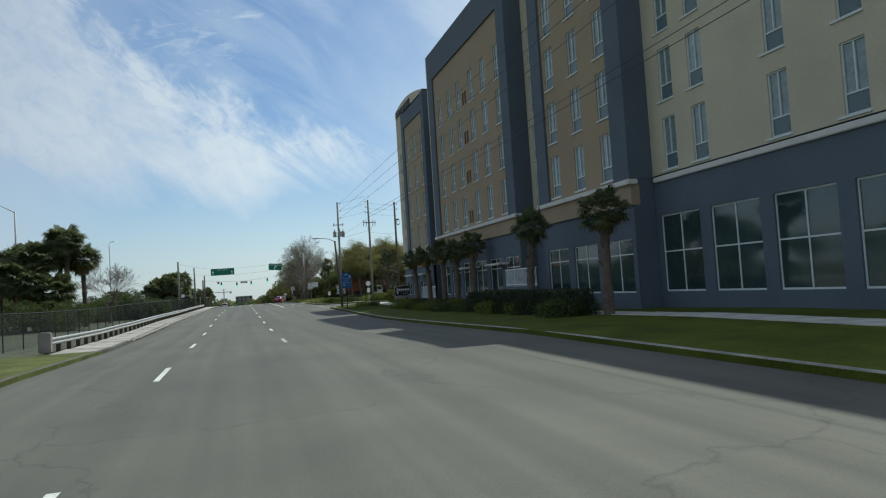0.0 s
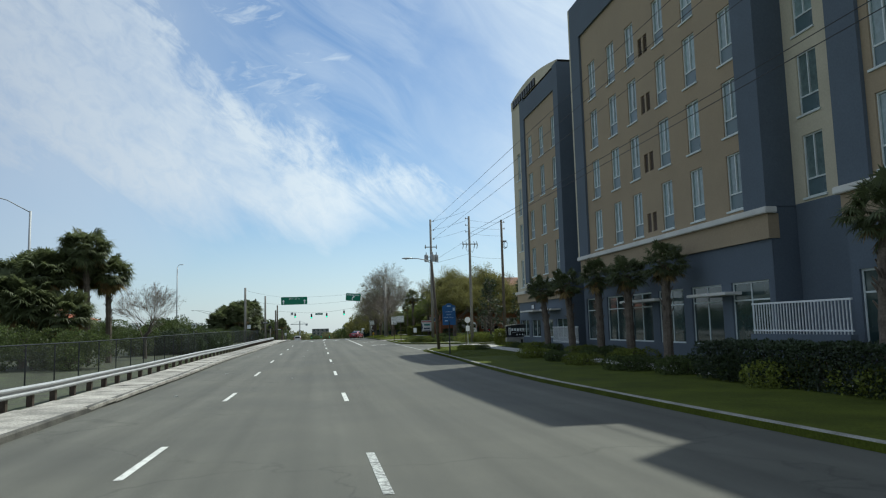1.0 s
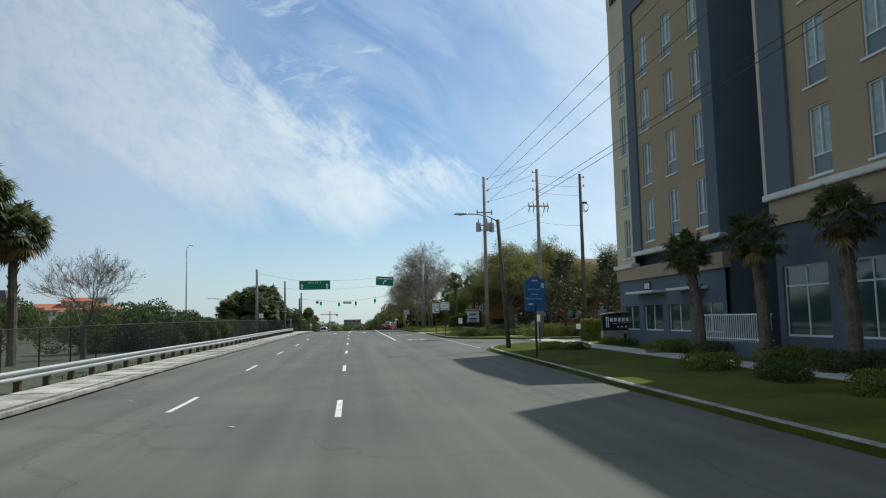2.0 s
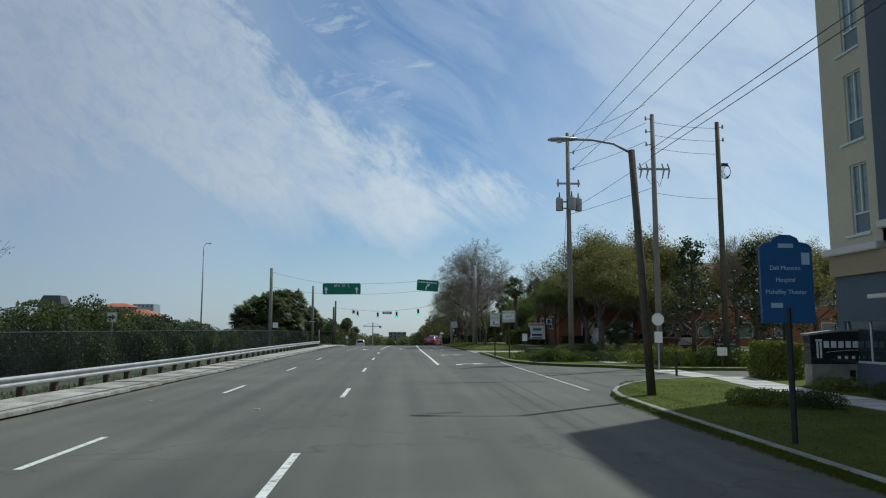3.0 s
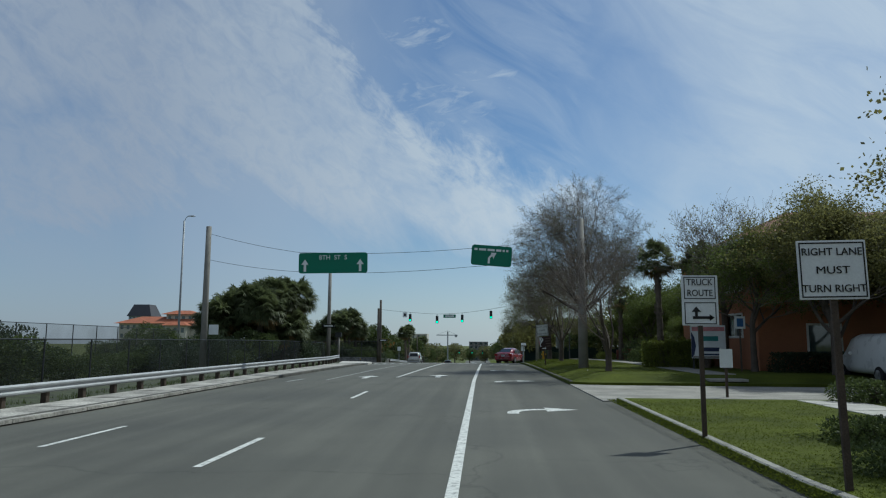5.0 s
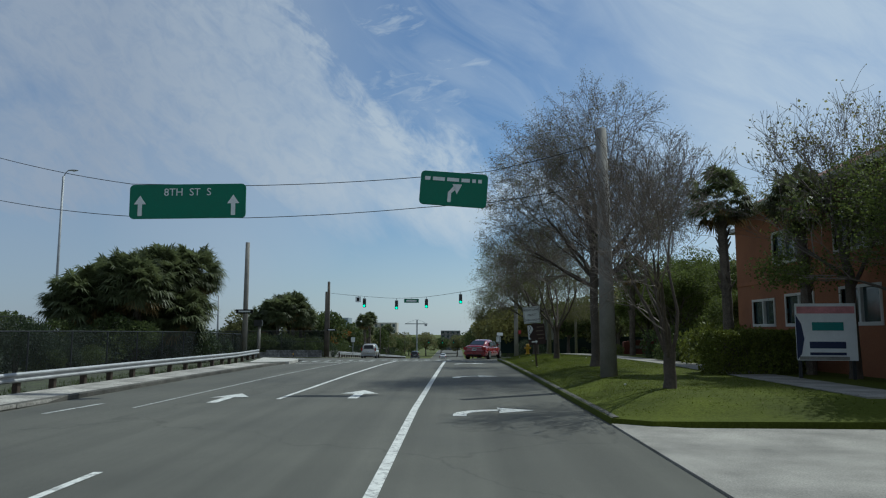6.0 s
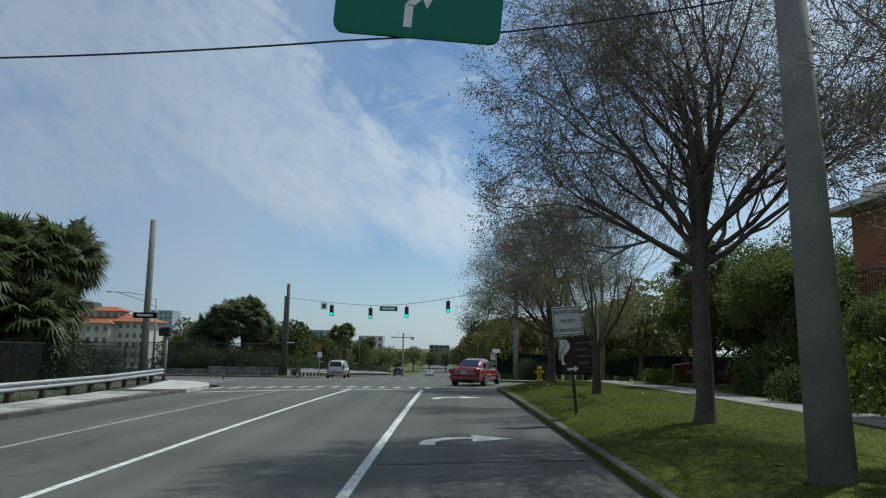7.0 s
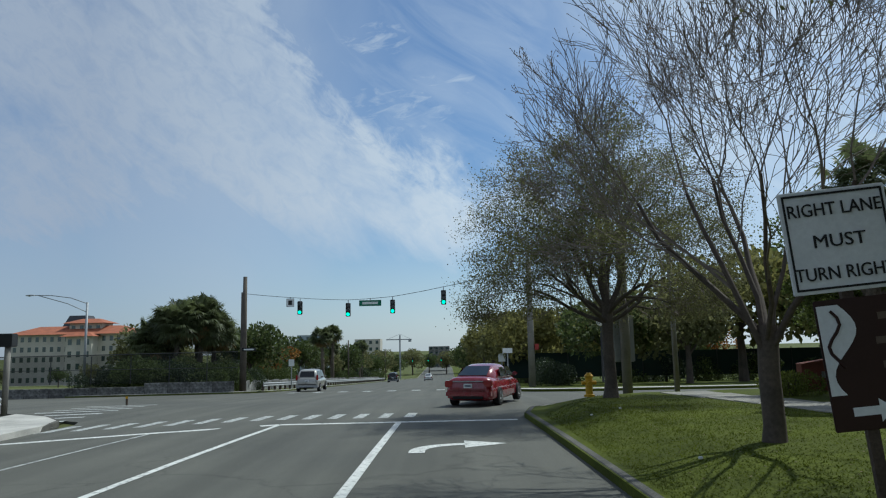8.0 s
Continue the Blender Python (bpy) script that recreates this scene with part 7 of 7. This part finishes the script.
for k in range(8):
    put_copy(thick[k % 3], pose(20 + 3.4 * k, 167.6, prof(167.6) - 0.1, 0, 0, k * 61) @ Matrix.Scale(0.8, 4))
for x, y, h in ((-10.6, 200, 6.2), (-11.6, 214, 7.4), (-12.2, 217, 5.5), (-12, 250, 7.0)):
    palm(x, y, prof(y), h, "distant cabbage palm beside the road", int(h * 10), crown=1.9)

# grass blades on the near verge
gb = Build()
g = random.Random(77)
for _ in range(110000):
    y = g.choice((g.uniform(95.2, 130.5), g.uniform(98, 128), g.uniform(108, 126), g.uniform(71.8, 86), g.uniform(36, 55)))
    x = 7.72 + (13.5 - 7.72) * g.random() ** 1.5
    if y < 60:
        x = 6.95 + (12.4 - 6.95) * g.random() ** 1.3 + max(0.0, (y - 47)) ** 1.35 * 0.16
        if x > 12.4:
            continue
    elif y > 127 and x < 7.8 + (y - 127) * 0.55:
        continue
    a, hgt = g.uniform(0, 6.28), g.uniform(0.012, 0.036)
    u = Vector((math.cos(a), math.sin(a), 0)) * 0.011
    lean = Vector((g.gauss(0, 0.03), g.gauss(0, 0.03), hgt))
    c = Vector((x, y, prof(y) + 0.125 + (mound(x, y) if y > 94 else 0.0)))
    gb.face([c - u, c + u, c + lean])
tagged(part("grass", gb, M_BLADE), "short green grass blades on the verge", "grass", kind="stuff")
wd_ = Build()
for _ in range(22000):
    y = g.uniform(38, 126)
    x = x_rail(y) + g.uniform(-1.4, -0.05)
    if noise.noise(Vector((x * 1.3, y * 0.6, 0))) < -0.05:
        continue
    a, hgt = g.uniform(0, 6.28), g.uniform(0.04, 0.22) * g.random()
    u = Vector((math.cos(a), math.sin(a), 0)) * 0.014
    c = lie(x, y, 0.05)
    wd_.face([c - u, c + u, c + Vector((g.gauss(0, 0.04), g.gauss(0, 0.04), hgt + 0.05))])
tagged(part("weeds", wd_, M_LEAF_BUSH), "dry weeds behind the guardrail", "weeds", kind="stuff")
lf = Build()
for _ in range(1100):
    x, y = g.uniform(7.9, 14), g.uniform(95.5, 128)
    a = g.uniform(0, 6.28)
    u, w = Vector((math.cos(a), math.sin(a), 0.2)) * 0.022, Vector((-math.sin(a), math.cos(a), 0.1)) * 0.011
    c = Vector((x, y, prof(y) + 0.165 + mound(x, y)))
    lf.face([c - u, c + w, c + u, c - w])
tagged(part("fallen_leaves", lf, M_SEED), "dry fallen leaves scattered on the verge", "leaves", kind="stuff")


# ---- cars ----
def loft(stations, roundness=3.2, n=20):
    """A shell through cross-sections (y, half width, z low, z high, inset at the top)."""
    b = Build()
    for y, w, z0, z1, inset in stations:
        for k in range(n):
            a = 2 * math.pi * k / n
            c, s = math.cos(a), math.sin(a)
            px = math.copysign(abs(c) ** (2 / roundness), c)
            pz = math.copysign(abs(s) ** (2 / roundness), s)
            u = (pz + 1) / 2
            b.v.append(((w - inset * u) * px, y, z0 + (z1 - z0) * u))
    for j in range(len(stations) - 1):
        for k in range(n):
            b.f.append((j * n + k, j * n + (k + 1) % n, (j + 1) * n + (k + 1) % n, (j + 1) * n + k))
    b.f.append(tuple(reversed(range(n))))
    e = (len(stations) - 1) * n
    b.f.append(tuple(e + k for k in range(n)))
    for i, f in enumerate(b.f):
        b.f[i] = tuple(reversed(f))
    return b


def wheel(t, x, y, r=0.33):
    s = math.copysign(1, x)
    w = part("tyre", Build().tube([(x - 0.11 * s, y, r), (x - 0.10 * s, y, r), (x + 0.08 * s, y, r), (x + 0.11 * s, y, r)], [r * 0.93, r, r, r * 0.93], 24), M_RUBBER, t, smooth=False)
    rim = Build().disc((x + 0.112 * s, y, r), (1, 0, 0), r * 0.62, 0.02, 20)
    for k in range(5):
        a = 2 * math.pi * k / 5
        rim.tube([(x + 0.125 * s, y, r), (x + 0.125 * s, y + math.cos(a) * r * 0.6, r + math.sin(a) * r * 0.6)], 0.03, 4)
    part("rim", rim, M_RIM, w)


def car(name, label, at, rz, paint, style="sedan", group=""):
    """A car whose rear bumper stands at y = 0 and whose nose points to +y."""
    t = thing(name, label, "car", group, at=at, rz=rz)
    if style == "sedan":
        L, hw, belt, roof = 4.82, 0.91, 0.98, 1.46
        body = [(0.0, 0.66, 0.36, 0.80, 0.05), (0.06, 0.82, 0.26, 1.00, 0.07), (0.35, 0.90, 0.20, 1.05, 0.10), (1.0, hw, 0.18, 1.03, 0.11), (2.4, hw, 0.17, 0.98, 0.10), (3.4, hw, 0.18, 0.95, 0.10), (4.2, 0.88, 0.20, 0.86, 0.12), (4.65, 0.78, 0.24, 0.74, 0.10), (4.82, 0.55, 0.32, 0.60, 0.05)]
        cab = [(0.42, 0.68, 0.86, 1.03, 0.10), (1.42, 0.80, 0.86, 1.39, 0.24), (1.9, 0.82, 0.86, roof, 0.25), (2.5, 0.82, 0.86, roof, 0.25), (3.0, 0.81, 0.86, 1.36, 0.24), (3.75, 0.74, 0.86, 0.97, 0.10)]
        rear_glass = [(-0.54, 0.56, 1.075), (0.54, 0.56, 1.075), (0.46, 1.36, 1.375), (-0.46, 1.36, 1.375)]
        tail_z, wr, ax = (0.70, 0.93), 0.33, (0.98, 3.78)
    elif style == "suv":
        L, hw, belt, roof = 4.45, 0.90, 1.05, 1.74
        body = [(0.0, 0.70, 0.42, 1.00, 0.03), (0.05, 0.84, 0.34, 1.08, 0.05), (0.3, 0.89, 0.28, 1.12, 0.06), (1.2, hw, 0.26, 1.10, 0.07), (3.0, hw, 0.26, 1.08, 0.07), (3.9, 0.88, 0.28, 1.03, 0.09), (4.3, 0.80, 0.34, 0.92, 0.08), (4.45, 0.6, 0.42, 0.78, 0.05)]
        cab = [(0.10, 0.80, 1.0, 1.16, 0.08), (0.30, 0.82, 1.0, 1.62, 0.16), (0.6, 0.83, 1.0, roof, 0.19), (2.2, 0.83, 1.0, roof, 0.19), (2.7, 0.82, 1.0, 1.62, 0.18), (3.35, 0.78, 1.0, 1.12, 0.10)]
        rear_glass = [(-0.58, 0.09, 1.16), (0.58, 0.09, 1.16), (0.52, 0.29, 1.58), (-0.52, 0.29, 1.58)]
        tail_z, wr, ax = (0.92, 1.32), 0.36, (0.85, 3.45)
    else:
        L, hw, belt, roof = 5.3, 0.98, 1.15, 2.05
        body = [(0.0, 0.90, 0.42, 2.0, 0.10), (0.06, 0.96, 0.36, 2.04, 0.12), (0.4, hw, 0.34, roof, 0.14), (3.2, hw, 0.34, roof, 0.14), (3.7, hw, 0.34, 1.95, 0.14), (4.4, 0.97, 0.36, 1.25, 0.10), (5.1, 0.92, 0.40, 1.08, 0.08), (5.3, 0.75, 0.46, 0.9, 0.05)]
        cab = None
        rear_glass = [(-0.74, -0.012, 1.25), (-0.06, -0.012, 1.25), (-0.06, 0.0, 1.75), (-0.70, 0.0, 1.75)]
        tail_z, wr, ax = (0.95, 1.35), 0.36, (1.0, 4.3)
    part("body", loft(body, 5.0), paint, t, smooth=True)
    if cab:
        part("cabin", loft(cab, 4.5), paint, t, smooth=True)
        # side glass, front glass
        for s in (-1, 1):
            y0, y1 = cab[1][0] + 0.05, cab[-2][0] - 0.05
            sg_ = Build()
            for a, c in ((y0, (y0 + y1) / 2 - 0.06), ((y0 + y1) / 2 + 0.06, y1)):
                sg_.face([(s * 0.845, a - (0.12 if a == y0 else 0), belt + 0.02), (s * 0.845, c + (0.25 if c == y1 else 0), belt + 0.02), (s * 0.69, c, roof - 0.13), (s * 0.69, a + (0.1 if a == y0 else 0), roof - 0.13)])
            part("side_window", sg_, M_CARGLASS, t)
        ya, yb = cab[-1][0], cab[-2][0]
        part("windscreen", Build().face([(-0.62, ya - 0.1, belt + 0.06), (0.62, ya - 0.1, belt + 0.06), (0.52, yb + 0.02, cab[-2][3] + 0.0), (-0.52, yb + 0.02, cab[-2][3] + 0.0)]), M_CARGLASS, t)
    rg = Build().face([(x, y - 0.02, z + 0.015) for x, y, z in rear_glass])
    if not cab:
        rg.face([(-x, y - 0.02, z) for x, y, z in reversed(rear_glass)])
    part("rear_window", rg, M_CARGLASS, t)
    z0, z1 = tail_z
    for s in (-1, 1):
        part("tail_lamp", Build().soft(min(s * 0.86, s * (0.55 if style == "sedan" else 0.72)), max(s * 0.86, s * (0.55 if style == "sedan" else 0.72)), -0.015, 0.16, z0, z1, 0.03), M_TAIL, t)
        m = part("mirror", Build().soft(min(s * 0.88, s * 1.06), max(s * 0.88, s * 1.06), ax[1] - 0.95, ax[1] - 0.80, belt + 0.0, belt + 0.15, 0.04), paint, t)
        for y in ax:
            wheel(t, s * (hw - 0.10), y, wr)
    part("rear_bumper", Build().soft(-hw + 0.09, hw - 0.09, -0.07, 0.25, 0.33, 0.62, 0.07), paint, t)
    part("bumper_insert", Build().soft(-0.55, 0.55, -0.085, 0.0, 0.30, 0.42, 0.02), M_RUBBER, t)
    pz = 0.74 if style == "sedan" else 0.86
    pl = part("number_plate", Build().soft(-0.155, 0.155, -0.05 if style != "sedan" else -0.03, 0.08, pz - 0.07, pz + 0.08, 0.008), M_WHITE, t)
    part("plate_bars", Build().box(-0.11, 0.11, -0.056 if style != "sedan" else -0.036, -0.03, pz - 0.02, pz + 0.03), M_NAVY, pl)
    if style == "sedan":
        part("trim_bar", Build().soft(-0.55, 0.55, -0.02, 0.08, 0.88, 0.915, 0.01), M_RIM, t)
    if style == "suv":
        for s in (-1, 1):
            part("roof_rail", Build().tube([(s * 0.6, 0.6, 1.74), (s * 0.6, 0.7, 1.8), (s * 0.6, 2.1, 1.8), (s * 0.6, 2.2, 1.74)], 0.02, 6), M_DARK, t)
        part("lower_trim", Build().soft(-0.84, 0.84, -0.08, 0.2, 0.34, 0.56, 0.04), M_DULL, t)
    return t


car("red_sedan", "red saloon car turning at the crossing", (5.95, 133.2, prof(134.5)), -19, M_RED)
car("silver_suv", "silver sport utility car past the crossing", (-5.55, 163.4, prof(165)), 0, M_SILVER, "suv")
car("white_van", "white panel van in the car park", (20.6, 92.9, 0.16), -4, M_CARWHITE, "van")
car("parked_car", "dark parked saloon car beside the brick building", (24.4, 94.6, 0.16), -20, M_CARBLACK, group="parked cars")
car("parked_car", "silver parked saloon car beside the brick building", (28.2, 94.4, 0.16), -20, M_SILVER, group="parked cars")
car("parked_suv", "black parked sport utility car beside the brick building", (32, 94.6, 0.16), -20, M_CARBLACK, "suv", "parked cars")
car("parked_car", "dark parked saloon car beside the brick building", (36, 94.6, 0.16), -20, M_CARBLACK, group="parked cars")
car("white_car", "distant white car on the road ahead", (1.2, 262, prof(264)), 0, M_CARWHITE)
car("dark_car", "distant dark car on the road ahead", (-4.4, 235, prof(237)), 0, M_CARBLACK, "suv")


# ---- distant buildings ----
def block(t, x0, x1, y0, y1, z0, z1, mat, cols, floors, wm=M_GLASS):
    part("wall", Build().box(x0, x1, y0, y1, z0, z1), mat, t)
    fw, fh = (x1 - x0) / cols, (z1 - z0) / floors
    for i in range(cols):
        for j in range(floors):
            a, c = x0 + fw * (i + 0.28), z0 + fh * (j + 0.3)
            part("window", Build().box(a, a + fw * 0.44, y0 - 0.06, y0 + 0.02, c, c + fh * 0.48), wm, t)


def hip_roof(t, x0, x1, y0, y1, z, h, mat):
    m = min(x1 - x0, y1 - y0) * (0.4 if h < 5 else 0.2)
    b = Build()
    a = [(x0, y0, z), (x1, y0, z), (x1, y1, z), (x0, y1, z)]
    c = [(x0 + m, y0 + m, z + h), (x1 - m, y0 + m, z + h), (x1 - m, y1 - m, z + h), (x0 + m, y1 - m, z + h)]
    for i in range(4):
        j = (i + 1) % 4
        b.face([a[i], a[j], c[j], c[i]])
    b.face(c)
    part("roof", b, mat, t)


rb_ = thing("apartment_house", "cream apartment house with red tiled roofs", "building")
block(rb_, -165, -118.5, 387, 406, -10, 9.6, M_CREAM, 16, 5)
block(rb_, -141, -131, 382, 387, -10, 8.6, M_CREAM, 3, 4)
hip_roof(rb_, -167, -116.5, 385, 408, 9.6, 3.4, M_ROOF)
hip_roof(rb_, -142.5, -129.5, 380, 389, 8.6, 1.8, M_ROOF)
block(rb_, -144.5, -131.5, 391, 400, 10, 14.0, M_CREAM, 4, 1)
hip_roof(rb_, -146.5, -129.5, 389, 402, 14.0, 1.9, M_ROOF)
tw = thing("tower_block", "distant pale tower with a dark mansard roof", "building")
block(tw, -474, -444, 1000, 1028, -10, 34, M_SKYBLUE, 6, 11)
hip_roof(tw, -476, -442, 998, 1030, 34, 16, M_FARDARK)
gb_ = thing("office_block", "distant pale blue glass office block", "building")
block(gb_, -206, -190, 600, 616, -10, 23.5, M_SKYBLUE, 5, 9)
for x, y, w, h, m in ((-60, 420, 13, 14, M_SKYBLUE), (-38, 445, 12, 12, M_CREAM), (-74, 400, 10, 9, M_GREYWALL), (-5, 520, 12, 8, M_GREYWALL)):
    nb_ = thing("distant_building", "distant pale flat-roofed block over the trees", "building", "distant blocks")
    block(nb_, x, x + w, y, y + 12, -10, h - 6, m, 4, 5)
cr = thing("tower_crane", "distant slim grey tower crane", "crane", at=(-9, 327, -7.9))
part("mast", Build().box(-0.22, 0.22, -0.22, 0.22, 0, 13.5), M_DULL, cr)
part("jib", Build().box(-4.2, 3.6, -0.14, 0.14, 12.0, 12.3).box(2.6, 3.5, -0.2, 0.2, 11.4, 12.0).tube([(-3.8, 0, 12.3), (0, 0, 13.8), (3.2, 0, 12.3)], 0.05, 4), M_DULL, cr)
for x, y, h in ((-11.5, 250, 8), (-11.2, 300, 8), (10.5, 210, 8), (10.5, 260, 8), (-10.8, 225, 7)):
    pole("utility_pole", x, y, prof(y), h, 0.14, 0.1, M_WOOD, "distant wooden utility pole beside the road")
wire("far_signal_wire", [((-9, 292, prof(291) + 6.5), (9.5, 290, prof(291) + 6.5), 0.8)], 0.02, "far signal wire across the road")
for x in (-3.5, 0.5, 3.8):
    t = thing("traffic_light", "far traffic light over the road", "traffic light", "far traffic lights", at=(x, 291, prof(291) + 5.72))
    part("housing", Build().soft(-0.18, 0.18, -0.14, 0.14, -1.1, 0.0, 0.03), M_DARK, t)
    part("lens", Build().disc((0, -0.15, -0.9), (0, 1, 0), 0.08, 0.03, 12), M_GO, t)
